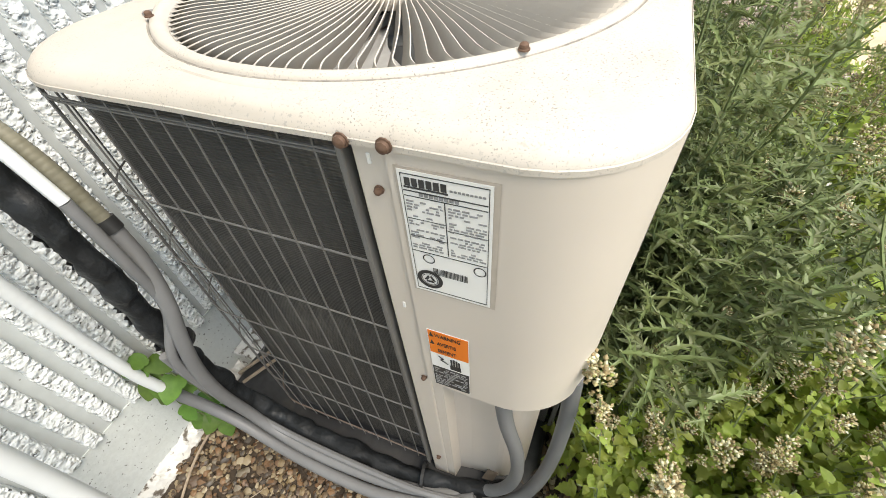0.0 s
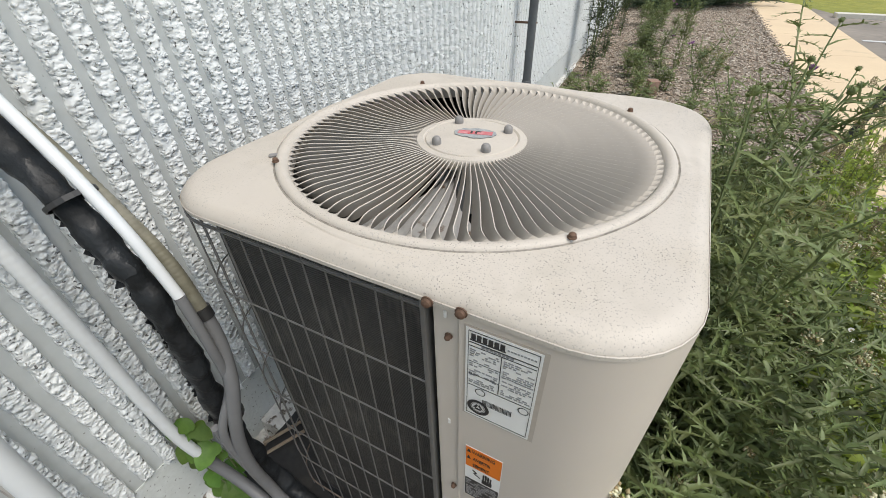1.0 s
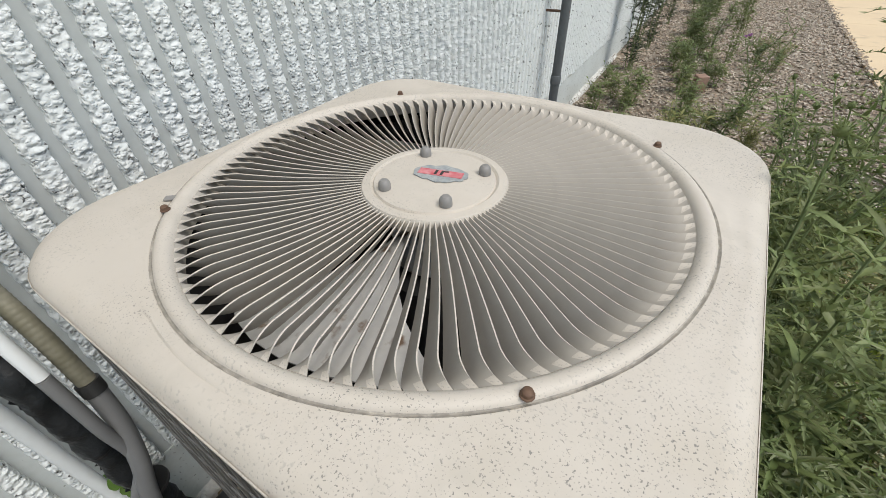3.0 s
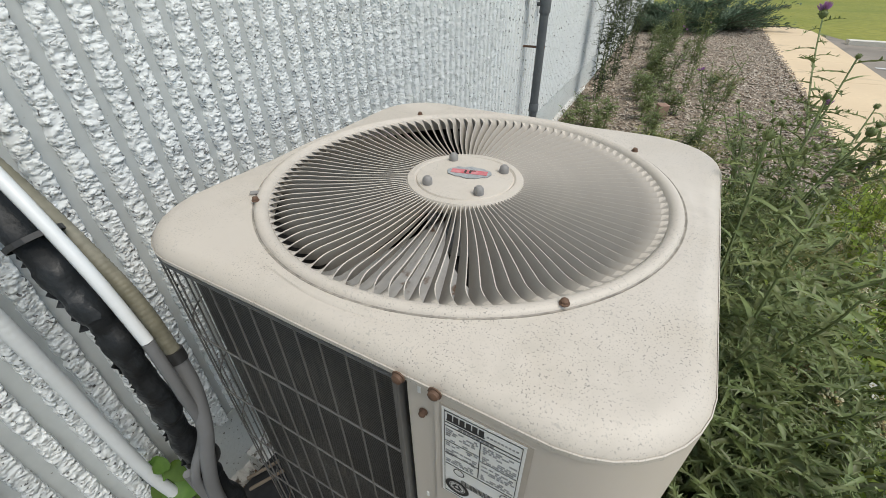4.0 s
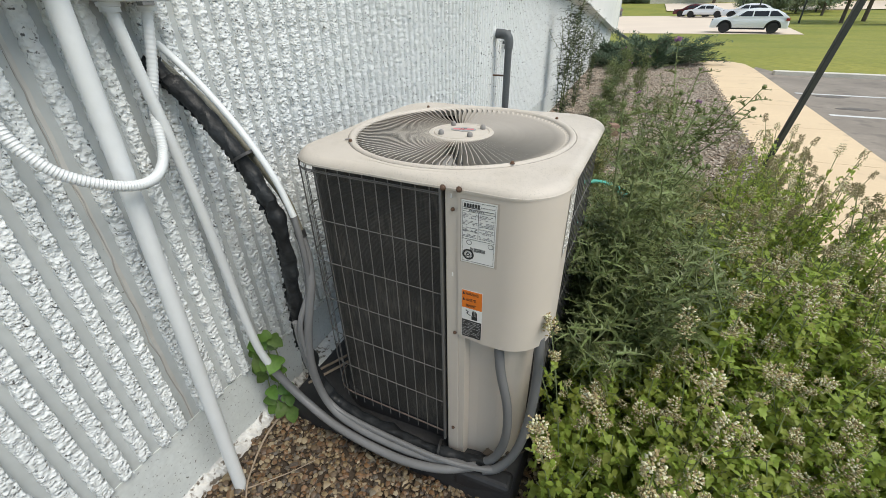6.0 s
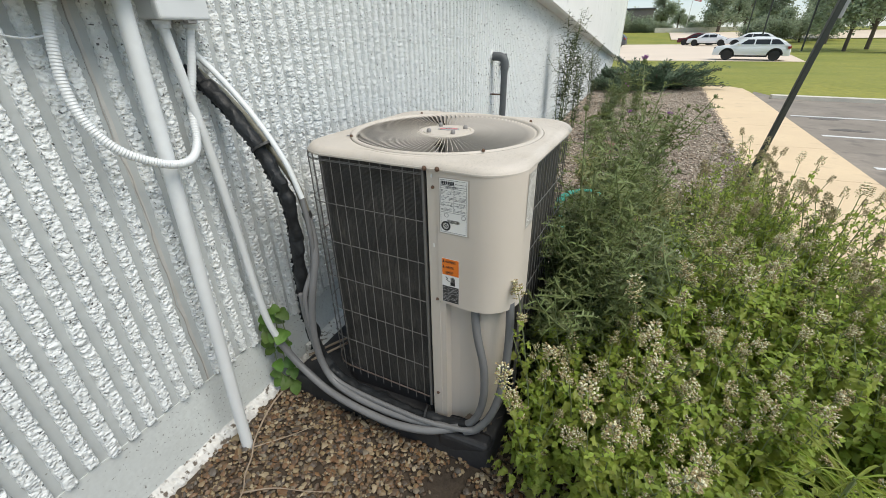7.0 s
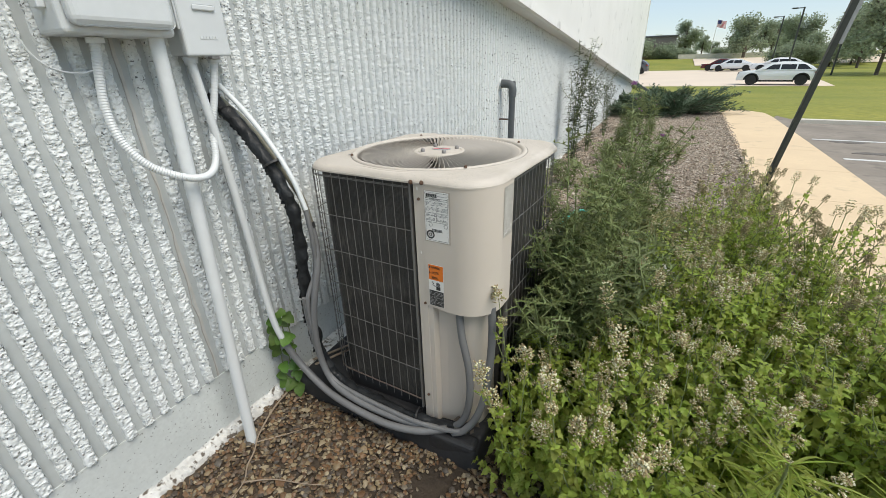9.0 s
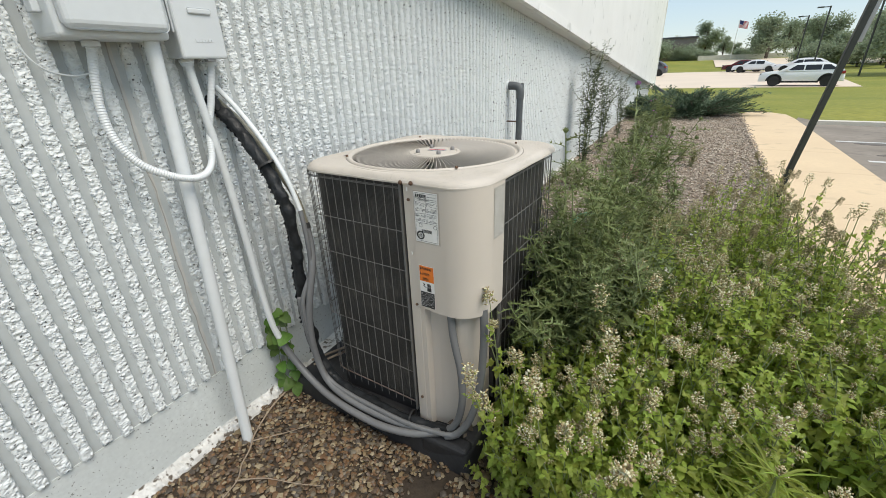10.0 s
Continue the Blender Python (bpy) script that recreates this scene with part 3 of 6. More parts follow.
# ---- building wall ----
W = pose(0.03, 0, 0, 0, 0, -1.15)
WALL_LEN, RIB_PITCH, RIB_Z = 18.02, 0.0605, 0.305
wall = tagged(empty("wall_west", W), "white-painted concrete building wall with rough vertical ribs", "wall", kind="structure")
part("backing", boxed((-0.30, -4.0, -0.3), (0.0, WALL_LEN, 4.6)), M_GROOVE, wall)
bm = boxed((0.0005, -4.0, -0.1), (0.004, WALL_LEN, RIB_Z - 0.004))
part("plinth", bm, M_PLINTH, wall, "smooth pitted painted concrete plinth")
bm = bmesh.new()
pr = random.Random(4)
rows = []
for i in range(900):
    y = -1.8 + 0.009 * i
    row = []
    for x, z in ((0.003, 0.046), (0.010, 0.036), (0.020, 0.028), (0.030, 0.016), (0.037, -0.002), (0.040, -0.03)):
        q = Vector((x * 60, y * 45, z * 60))
        d = 0.008 * noise.noise(q) + 0.005 * noise.noise(q * 2.7)
        e = 0.012 * noise.noise(Vector((3, y * 9, 0)))
        row.append(bm.verts.new((x + (d if x > 0.005 else 0) * 0.8, y, z + d + e)))
    rows.append(row)
for ra, rb in zip(rows, rows[1:]):
    for k in range(5):
        bm.faces.new((ra[k], ra[k + 1], rb[k + 1], rb[k]))
part("footing_edge", bm, M_FOOT, wall, "ragged white-painted edge of the footing")


def rib_mesh(seed, height, step, across, amp=1.0):
    """One rib of broken concrete: a ragged bar of knobbly aggregate parted by deep crevices."""
    r = random.Random(seed)
    off = Vector((r.uniform(0, 50), r.uniform(0, 50), r.uniform(0, 50)))
    n = int(height / step)
    half, deep = 0.0180, 0.0135
    verts, faces = [], []
    for i in range(n + 1):
        z = i * step
        left = 0.20 * noise.noise(Vector((0, 3, z * 48)) + off) + 0.12 * noise.noise(Vector((5, 3, z * 130)) + off)
        right = 0.20 * noise.noise(Vector((0, 9, z * 48)) + off) + 0.12 * noise.noise(Vector((5, 9, z * 130)) + off)
        for k in range(across + 1):
            u = (k / across - 0.5) * 2
            u = math.copysign(abs(u) ** 0.72, u)
            flat = min(1.0, (1 - abs(u)) * 6.0)
            q = Vector((u * half, 0, z)) + off
            near_d, _ = noise.voronoi(Vector((q.x * 78, q.y, q.z * 92)))
            crack = min(1.0, (near_d[1] - near_d[0]) * 2.6)
            big_d, _ = noise.voronoi(Vector((q.x * 34 + 9, q.y, q.z * 40)))
            gap = min(1.0, (big_d[1] - big_d[0]) * 5.0)
            x = flat * (deep + amp * (0.0052 * crack ** 0.7 + 0.0034 * gap - 0.0030 * near_d[0] + 0.0026 * noise.noise(q * 26) + 0.0016 * noise.noise(q * 160)))
            y = u * half * (1 + (right if u > 0 else left))
            if i == 0 or i == n:
                x *= 0.3
            verts.append((max(x, 0.002) if 0 < k < across else -0.003, y, z))
    for i in range(n):
        for k in range(across):
            a = i * (across + 1) + k
            faces.append((a, a + 1, a + across + 2, a + across + 1))
    me = np_mesh("rib", verts, faces)
    if across > 5:
        me.polygons.foreach_set("use_smooth", [True] * len(me.polygons))
    return me


RIB_H = 2.55
shapes = [rib_mesh(20 + k, RIB_H, 0.0042, 10) for k in range(7)]
middling = [rib_mesh(40 + k, RIB_H, 0.0062, 7) for k in range(6)]
JOINT_Y = 0.022
index = 0
places = [-0.021 - RIB_PITCH * k for k in range(30)] + [0.066 + RIB_PITCH * k for k in range(47)]
for y in sorted(places):
    me = shapes[(index * 3) % 7] if -0.75 < y < 0.9 else middling[(index * 5) % 6]
    drop = pr.uniform(-0.012, 0.008)
    turned = pose(0, y, RIB_Z + RIB_H + drop, 180, 0, 0) if (index // 2) % 2 else pose(0, y, RIB_Z + drop)
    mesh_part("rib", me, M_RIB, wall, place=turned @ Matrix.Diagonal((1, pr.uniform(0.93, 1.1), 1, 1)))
    index += 1
y = max(places) + RIB_PITCH
for d, w in ((0.0, 0.010), (-0.006, 0.003)):
    bm = bmesh.new()
    rows = []
    for k in range(80):
        z = 0.02 + 0.032 * k
        c = JOINT_Y + d + (0.003 if not d else 0.009) * noise.noise(Vector((z * 9, d * 99, 0))) + 0.003 * noise.noise(Vector((z * 37, d * 55, 4)))
        rows.append([bm.verts.new((0.0012 + (0.0012 if d else 0), c - w / 2 * (1 + 0.5 * noise.noise(Vector((z * 30, 5, 0)))), z)), bm.verts.new((0.0012 + (0.0012 if d else 0), c + w / 2, z))])
    for ra, rb in zip(rows, rows[1:]):
        bm.faces.new((ra[0], ra[1], rb[1], rb[0]))
    solid(bm, 0.001)
    part("joint_seal" if not d else "crack", bm, M_SEAL if not d else M_CRACK, wall, "beige sealant in a panel joint" if not d else "thin dark crack")
coarse = [rib_mesh(60 + k, 2.3, 0.013, 5, 0.6) for k in range(6)]
vs, fs, count = [], [], 0
while y < WALL_LEN:
    me = coarse[(index * 5) % 6]
    co = np.empty(len(me.vertices) * 3, np.float32)
    me.vertices.foreach_get("co", co)
    fc = np.empty(len(me.polygons) * 4, np.int32)
    me.polygons.foreach_get("vertices", fc)
    co = co.reshape(-1, 3) + (0, y, RIB_Z + pr.uniform(-0.01, 0.01))
    top = min(2.55, 2.5 - 0.096 * y)
    co[:, 2] = np.minimum(co[:, 2], top)
    vs.append(co)
    fs.append(fc.reshape(-1, 4) + count)
    count += len(co)
    y += RIB_PITCH
    index += 1
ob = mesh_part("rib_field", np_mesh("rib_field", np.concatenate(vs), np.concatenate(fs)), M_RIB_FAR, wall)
ob["kind"] = "stuff"

for name, lo, hi in (("wall_north", (-12.0, 17.72, -0.6), (-0.302, 18.02, 4.6)), ("wall_south", (-12.0, -4.0, -0.3), (-0.302, -3.7, 4.6)), ("wall_east", (-12.3, -4.0, -0.6), (-12.002, 18.02, 4.6))):
    tagged(part(name, boxed(lo, hi), M_PANEL, None, "", False, W), "plain white outer wall of the building", "wall", kind="structure")
tagged(part("roof", boxed((-12.4, -4.1, 4.602), (0.24, 18.1, 4.75), 0.02), M_KERB, None, "", False, W), "flat pale roof of the building", "roof", kind="structure")
upper = tagged(empty("wall_upper", W), "smooth white overhanging upper wall with a sloping lower edge", "wall", kind="structure")


def under(y):
    return 2.257 - 0.096 * y


bm = bmesh.new()
ya, yb = -4.0, 18.0
quad = [(ya, under(ya)), (yb, under(yb)), (yb, 4.6), (ya, 4.6)]
front = [bm.verts.new((0.17, a, b)) for a, b in quad]
back = [bm.verts.new((0.0, a, b)) for a, b in quad]
bm.faces.new(front)
bm.faces.new(list(reversed(back)))
for k in range(4):
    bm.faces.new((front[k], back[k], back[(k + 1) % 4], front[(k + 1) % 4]))
part("panel", bm, M_PANEL, upper)
bm = bmesh.new()
prof = [(0.172, 0.085), (0.186, 0.080), (0.190, 0.0), (0.160, -0.012), (0.160, 0.02)]
ra = [bm.verts.new((x, ya, under(ya) + z)) for x, z in prof]
rb = [bm.verts.new((x, yb + 0.03, under(yb) + z)) for x, z in prof]
for k in range(len(prof)):
    bm.faces.new((ra[k], rb[k], rb[(k + 1) % 5], ra[(k + 1) % 5]))
bm.faces.new(rb)
part("drip_edge", bm, M_PANEL, upper, "folded white drip edge")
part("corner_trim", boxed((0.10, yb + 0.002, under(yb)), (0.20, yb + 0.06, 4.6), 0.006), M_PANEL, upper)


# ---- air conditioner ----
UX, UY, HALF, TOP, LIP, BASE = 0.733, 0.762, 0.402, 1.156, 1.128, 0.165
unit = tagged(empty("air_conditioner", pose(UX, UY, 0, 0, 0, -3.5)), "beige outdoor air conditioner with dark coils and a round grille", "air conditioner")


def square_reach(a, h, rc):
    """How far a rounded square reaches in the direction a."""
    c, s = abs(math.cos(a)), abs(math.sin(a))
    if s * h <= c * (h - rc):
        return h / c
    if c * h <= s * (h - rc):
        return h / s
    k = h - rc
    b = (c + s) * k
    return b + math.sqrt(max(b * b - 2 * k * k + rc * rc, 0))


def cap_mesh():
    bm = bmesh.new()
    n = 144
    levels = [("c", 0.333, -0.030), ("c", 0.3335, -0.014), ("c", 0.3352, -0.006), ("c", 0.338, -0.0005), ("c", 0.342, 0.0030), ("c", 0.347, 0.0045), ("c", 0.352, 0.0038), ("c", 0.3555, 0.0012),
              ("c", 0.3568, -0.0026), ("c", 0.3582, -0.0026), ("c", 0.3600, -0.0008), ("c", 0.368, -0.001), ("m", 0.35, -0.001), ("m", 0.7, -0.003), ("s", 0.034, -0.0022), ("s", 0.024, -0.0032), ("s", 0.016, -0.006), ("s", 0.009, -0.0105), ("s", 0.004, -0.0155),
              ("s", 0.0015, -0.0195), ("s", 0.0006, -0.022), ("s", 0.0004, LIP - TOP + 0.0075), ("s", -0.0008, LIP - TOP + 0.0065), ("s", -0.0008, LIP - TOP + 0.001), ("s", 0.001, LIP - TOP), ("s", 0.012, LIP - TOP + 0.004)]
    rings = []
    for kind, d, z in levels:
        ring = []
        for k in range(n):
            a = 2 * math.pi * k / n
            edge = square_reach(a, 0.400, 0.128)
            if kind == "c":
                r = d
            elif kind == "m":
                r = 0.368 + (edge - 0.040 * min(1.0, (edge - 0.372) / 0.042) - 0.368) * d
            else:
                r = edge - d * (min(1.0, (edge - 0.372) / 0.042) if d > 0.004 else 1.0)
            dent = 0.0012 * noise.noise(Vector((math.cos(a) * r * 9, math.sin(a) * r * 9, 2.0))) if kind != "c" else 0
            w = 1.0 if kind == "s" else d if kind == "m" else 0.0
            ring.append(bm.verts.new((r * math.cos(a) + 0.008 * w, r * math.sin(a) - 0.001 * w, TOP + z + dent)))
        rings.append(ring)
    for a, b in zip(rings, rings[1:]):
        for k in range(n):
            bm.faces.new((a[k], b[k], b[(k + 1) % n], a[(k + 1) % n]))
    return bm


part("top_panel", cap_mesh(), M_CAP, unit, "weathered beige top panel speckled with dirt", smooth=True)
VANES = 103
bm = bmesh.new()
rows = []
for k in range(361):
    q = Vector((math.cos(radians(k)), math.sin(radians(k)), 0.0))
    wide = 0.0012 + 0.0016 * max(0.0, noise.noise(q * 14)) + 0.0012 * max(0.0, noise.noise(q * 60))
    rows.append([bm.verts.new((q.x * r, q.y * r, TOP + z)) for r, z in ((0.3560, -0.0008), (0.3574, -0.0020), (0.3580 + wide, -0.0008), (0.3578 + wide, -0.0030))])
for ra, rb in zip(rows, rows[1:]):
    for k in range(3):
        bm.faces.new((ra[k], ra[k + 1], rb[k + 1], rb[k]))
part("rim_grime", bm, M_GRIME, unit, "ragged line of grime round the raised rim")


def vane_mesh():
    """A thin leaning louvre whose lower edge rises and spreads into a flat tooth where it meets the rim."""
    bm = bmesh.new()
    rows = []
    for i in range(20):
        s = (i / 8 * 0.84) if i <= 8 else 0.84 + 0.16 * (i - 8) / 11
        r = 0.098 + s * 0.238
        flare = max(0.0, (s - 0.84) / 0.16)
        f = flare ** 1.9
        deep = (0.010 + 0.020 * s) * (1 - flare ** 1.5)
        lean = (0.010 + 0.020 * s) * 0.52 * (1 - f) + 0.97 * f * 2 * math.pi * r / VANES
        sweep = 0.0035 * math.sin(math.pi * min(s / 0.84, 1.0)) + 0.0115 * flare ** 2
        z = TOP - 0.004 - 0.002 * math.sin(math.pi * s) - 0.0015 * flare
        top = (r, sweep, z)
        mid = (r, sweep - lean * 0.42, z - deep * 0.55 + 0.002 * flare * (1 - flare))
        low = (r, sweep - lean, z - deep)
        rows.append([bm.verts.new(q) for q in (top, mid, low)])
    for a, b in zip(rows, rows[1:]):
        for k in range(2):
            bm.faces.new((a[k], b[k], b[k + 1], a[k + 1]))
    solid(bm, 0.0015)
    me = bpy.data.meshes.new("vane")
    bm.normal_update()
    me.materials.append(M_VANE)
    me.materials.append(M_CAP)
    # Upward faces take the lighter cap paint, so edges look lit by colour.
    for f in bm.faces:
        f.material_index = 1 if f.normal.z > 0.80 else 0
    bm.to_mesh(me)
    bm.free()
    return me


grille = empty("fan_grille")
grille.parent = unit
grille["label"] = "round grille of thin leaning radial vanes"
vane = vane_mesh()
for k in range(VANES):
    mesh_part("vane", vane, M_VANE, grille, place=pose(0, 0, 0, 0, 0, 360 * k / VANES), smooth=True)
part("hub", lathe([(0.106, TOP - 0.020), (0.106, TOP - 0.006), (0.103, TOP - 0.002), (0.092, TOP - 0.001), (0.088, TOP - 0.004), (0.086, TOP - 0.001), (0.05, TOP + 0.0005), (0.0, TOP + 0.0005)], 64),
     M_CAP, grille, "flat round hub plate", smooth=True)
for a in (-126, 134, 39, -45):
    bm = lathe([(0.0088, 0.0), (0.0088, 0.005), (0.0080, 0.010), (0.005, 0.0135), (0.0, 0.0145)], 14)
    part("acorn_nut", bm, M_BOLT, grille, "", True, pose(0.073 * math.cos(radians(a)), 0.073 * math.sin(radians(a)), TOP))
bm = slab([(0.041 * math.cos(radians(t)) * (1 + 0.10 * noise.noise(Vector((t * 0.06, 2, 0)))), 0.023 * math.sin(radians(t)) * (1 + 0.22 * noise.noise(Vector((t * 0.05, 7, 0))))) for t in range(0, 360, 10)], 0, 0.0012)
badge = part("badge", bm, surface("worn_badge_paper", (0.40, 0.42, 0.42), (0.26, 0.29, 0.31), 0.5, big=90, fine=300, grain=0.4, bump=0.3), grille,
             "peeling oval badge with a faded red band", False, pose(0.003, 0.012, TOP + 0.0012, 0, 0, 14))
bm = boxed((-0.033, -0.008, 0.0012), (0.033, 0.008, 0.0018))
part("red_band", bm, M_RED, badge)
bm = bmesh.new()
box(bm, (-0.009, -0.006, 0.0018), (-0.005, 0.006, 0.0023))
box(bm, (0.000, -0.006, 0.0018), (0.004, 0.006, 0.0023))
box(bm, (0.004, 0.003, 0.0018), (0.011, 0.006, 0.0023))
part("mark", bm, M_INK, badge)


def screw(place, r=0.0050, parent=unit, material=M_RUST, name="screw"):
    bm = lathe([(r * 1.25, 0), (r * 1.25, 0.0015), (r, 0.002), (r * 0.95, 0.0055), (r * 0.6, 0.007), (0, 0.0075)], 10)
    return part(name, bm, material, parent, "", True, place)


for x, y in ((0.25, -0.25), (-0.25, -0.25), (-0.25, 0.25), (0.25, 0.25)):
    screw(pose(x, y, TOP + 0.004))
bm = boxed((-0.013, -0.006, 0), (0.013, 0.006, 0.003), 0.002)
part("lifting_tab", bm, M_BOLT, unit, "", False, pose(-0.275, -0.225, TOP, 0, 0, 40))

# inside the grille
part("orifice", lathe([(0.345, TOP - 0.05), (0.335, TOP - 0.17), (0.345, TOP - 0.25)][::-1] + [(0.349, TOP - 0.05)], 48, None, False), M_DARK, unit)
blade_bm = bmesh.new()
rows = []
for i in range(7):
    s = i / 6
    r = 0.06 + 0.245 * s
    width = radians(34 + 34 * s)
    rows.append([blade_bm.verts.new((r * math.cos(a), r * math.sin(a), 0.055 * (t - 0.5) + 0.02 * math.sin(math.pi * t)))
                 for t in [k / 6 for k in range(7)] for a in [width * (t - 0.5) + 0.25 * s]])
for a, b in zip(rows, rows[1:]):
    for k in range(6):
        blade_bm.faces.new((a[k], b[k], b[k + 1], a[k + 1]))
solid(blade_bm, 0.0025)
blade = bpy.data.meshes.new("fan_blade")
blade_bm.normal_update()
blade_bm.to_mesh(blade)
blade_bm.free()
fan = empty("fan")
fan.parent = unit
fan.matrix_basis = pose(0, 0, TOP - 0.080)
for k in range(3):
    mesh_part("fan_blade", blade, M_BLADE, fan, "dull aluminium blade with rust stains", True, pose(0, 0, 0, 0, 0, -103 + 120 * k))
part("fan_hub", lathe([(0.07, -0.05), (0.07, 0.0), (0.06, 0.012), (0.0, 0.012)][0:], 24), M_BLADE, fan, "", True)
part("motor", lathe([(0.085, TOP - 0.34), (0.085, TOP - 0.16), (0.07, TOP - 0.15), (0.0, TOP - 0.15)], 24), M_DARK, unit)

# casing: plan paths about the unit's middle
F = -HALF + 0.008
CX = 0.275


def wrap(inset, r, x0, y1):
    """Plan path from the front post round the wall side and the back to the right flank."""
    h = HALF - inset
    return [(x0, -h)] + arc(-h + r, -h + r, r, 270, 180) + arc(-h + r, h - r, r, 180, 90) + arc(h - r, h - r, r, 90, 0) + [(h, y1)]


part("coil", strip_wall(wrap(0.046, 0.115, 0.134, -0.203), BASE + 0.02, LIP + 0.01, 0.02), M_COIL, unit, "dark finned coil behind the wire guard")
part("base_pan", slab(arc(0.245, -0.245, 0.10, 270, 360) + arc(0.26, 0.26, 0.12, 0, 90) + arc(-0.26, 0.26, 0.12, 90, 180) + arc(-0.26, -0.26, 0.12, 180, 270),
                      0.10, BASE + 0.022), M_PLASTIC, unit, "dark dirty base pan")
guard = empty("wire_guard")
guard.parent = unit
guard["label"] = "galvanised wire guard over the coil"
path = wrap(0.008, 0.11, 0.120, -0.203)


def along(pts, d):
    for a, b in zip(pts, pts[1:]):
        seg = math.dist(a, b)
        if d <= seg:
            return (a[0] + (b[0] - a[0]) * d / seg, a[1] + (b[1] - a[1]) * d / seg)
        d -= seg
    return pts[-1]


total = sum(math.dist(a, b) for a, b in zip(path, path[1:]))
fine = [along(path, total * k / 120) for k in range(121)]
for k in range(7):
    z = 0.199 + 0.1518 * k
    part("cross_wire", tubed([(x, y, z) for x, y in fine], 0.0017, 5), M_WIRE if k else M_WIRE_RUST, guard)
bm = tubed([(x, y, BASE + 0.030) for x, y in fine], 0.0017, 5)
part("cross_wire", bm, M_WIRE_RUST, guard)
bm = tubed([(x, y, LIP - 0.014) for x, y in fine], 0.0017, 5)
part("cross_wire", bm, M_WIRE, guard)
upright = tubed([(0, 0, BASE), (0, 0, 0.5), (0, 0, LIP + 0.005)], 0.0015, 5)
me = bpy.data.meshes.new("upright_wire")
upright.to_mesh(me)
upright.free()
d = 0.032
while d < total:
    x, y = along(path, d)
    mesh_part("upright_wire", me, M_WIRE, guard, place=pose(x, y, 0))
    d += 0.0401
part("edge_channel", boxed((0.114, F - 0.004, BASE - 0.01), (0.122, F + 0.02, LIP + 0.003), 0.002), M_WIRE, guard, "grey edge channel")
part("edge_channel", boxed((HALF - 0.016, -0.202, BASE - 0.01), (HALF - 0.004, -0.192, LIP + 0.003), 0.002), M_WIRE, guard)

part("corner_post", boxed((0.130, F, 0.106), (0.1685, F + 0.012, LIP + 0.004), 0.003), M_BEIGE, unit)
bm = strip_wall([(0.169, F + 0.002), (0.188, F + 0.002), (0.194, F + 0.030), (0.225, F + 0.036), (CX, F + 0.040)] + arc(CX, -CX, -F - CX - 0.040, 270, 360, 10)[1:] + [(HALF - 0.046, -0.20)], 0.104, 0.70, 0.0015)
part("lower_panel", bm, M_BEIGE, unit, "recessed beige lower corner panel")
bm = strip_wall([(0.167, F - 0.004), (0.20, F - 0.004), (0.24, F - 0.004)] + arc(CX + 0.010, -CX, -F - CX + 0.004, 270, 360, 16) + [(HALF + 0.006, -0.206)], 0.672, LIP + 0.004, 0.0015)
for v in bm.verts:
    if v.co.z < 0.7:
        v.co.z += 0.008 * max(0.0, 1 - (v.co.x - 0.167) / 0.06)
cover = part("control_cover", bm, M_BEIGE, unit, "curved beige control cover on the corner", smooth=True)
for x, z in ((0.131, 1.135), (0.173, 1.137)):
    screw(pose(x, -HALF - 0.003, z, 90, 0, 0), 0.0062)
for x, z in ((0.152, 1.078), (0.158, 0.683)):
    screw(pose(x, F - (0.001 if z > 1 else 0.001), z, 90, 0, 0), 0.0042)
for x, z in ((0.147, 1.112), (0.150, 0.885)):
    part("paint_chip", boxed((x - 0.002, F - 0.0012, z - 0.006), (x + 0.002, F + 0.001, z + 0.006), 0.001), M_PAPER, unit)
screw(pose(0.151, F, 0.24, 90, 0, 0), 0.005)


# labels
def wrap_cover(x, depth):
    """A point on the cover's front, x metres from the unit's middle, then round the corner."""
    r, cx = -F - CX + 0.004, CX + 0.010
    if x <= cx:
        return (x, F - 0.004 - depth)
    a = (x - cx) / r
    if a > math.pi / 2:
        return (cx + r + depth, -CX + (x - cx) - r * math.pi / 2)
    return (cx + (r + depth) * math.sin(a), -CX - (r + depth) * math.cos(a))


def decal(x0, x1, z0, z1, depth, bm=None, steps=1):
    """A thin sheet on the cover."""
    bm = bm or bmesh.new()
    xs = [x0 + (x1 - x0) * k / steps for k in range(steps + 1)]
    lo = [bm.verts.new((*wrap_cover(x, depth), z0)) for x in xs]
    hi = [bm.verts.new((*wrap_cover(x, depth), z1)) for x in xs]
    bk = [bm.verts.new((*wrap_cover(x, depth - 0.0006), z)) for x, z in ((x0, z0), (x1, z0), (x1, z1), (x0, z1))]
    for k in range(steps):
        bm.faces.new((lo[k], lo[k + 1], hi[k + 1], hi[k]))
    bm.faces.new((bk[0], bk[1], lo[-1], *reversed(lo[:-1])))
    bm.faces.new((bk[3], hi[0], *hi[1:], bk[2]))
    return bm


LX, LZ, LW, LH = 0.1765, 1.111, 0.090, 0.172
part("label_ghost", decal(LX - 0.003, LX + LW + 0.006, LZ - LH - 0.003, LZ + 0.003, 0.0007), surface("old_glue", (0.50, 0.44, 0.37), (0.46, 0.40, 0.34), 0.6, bump=0), unit)
label = part("rating_label", decal(LX, LX + LW, LZ - LH, LZ, 0.0014), M_PAPER, unit, "white rating label with rows of small dark print")


def lab(x, z, w, h, bm, d=0.0020):
    decal(LX + x * LW, LX + (x + w) * LW, LZ - (z + h) * LH, LZ - z * LH, d, bm)


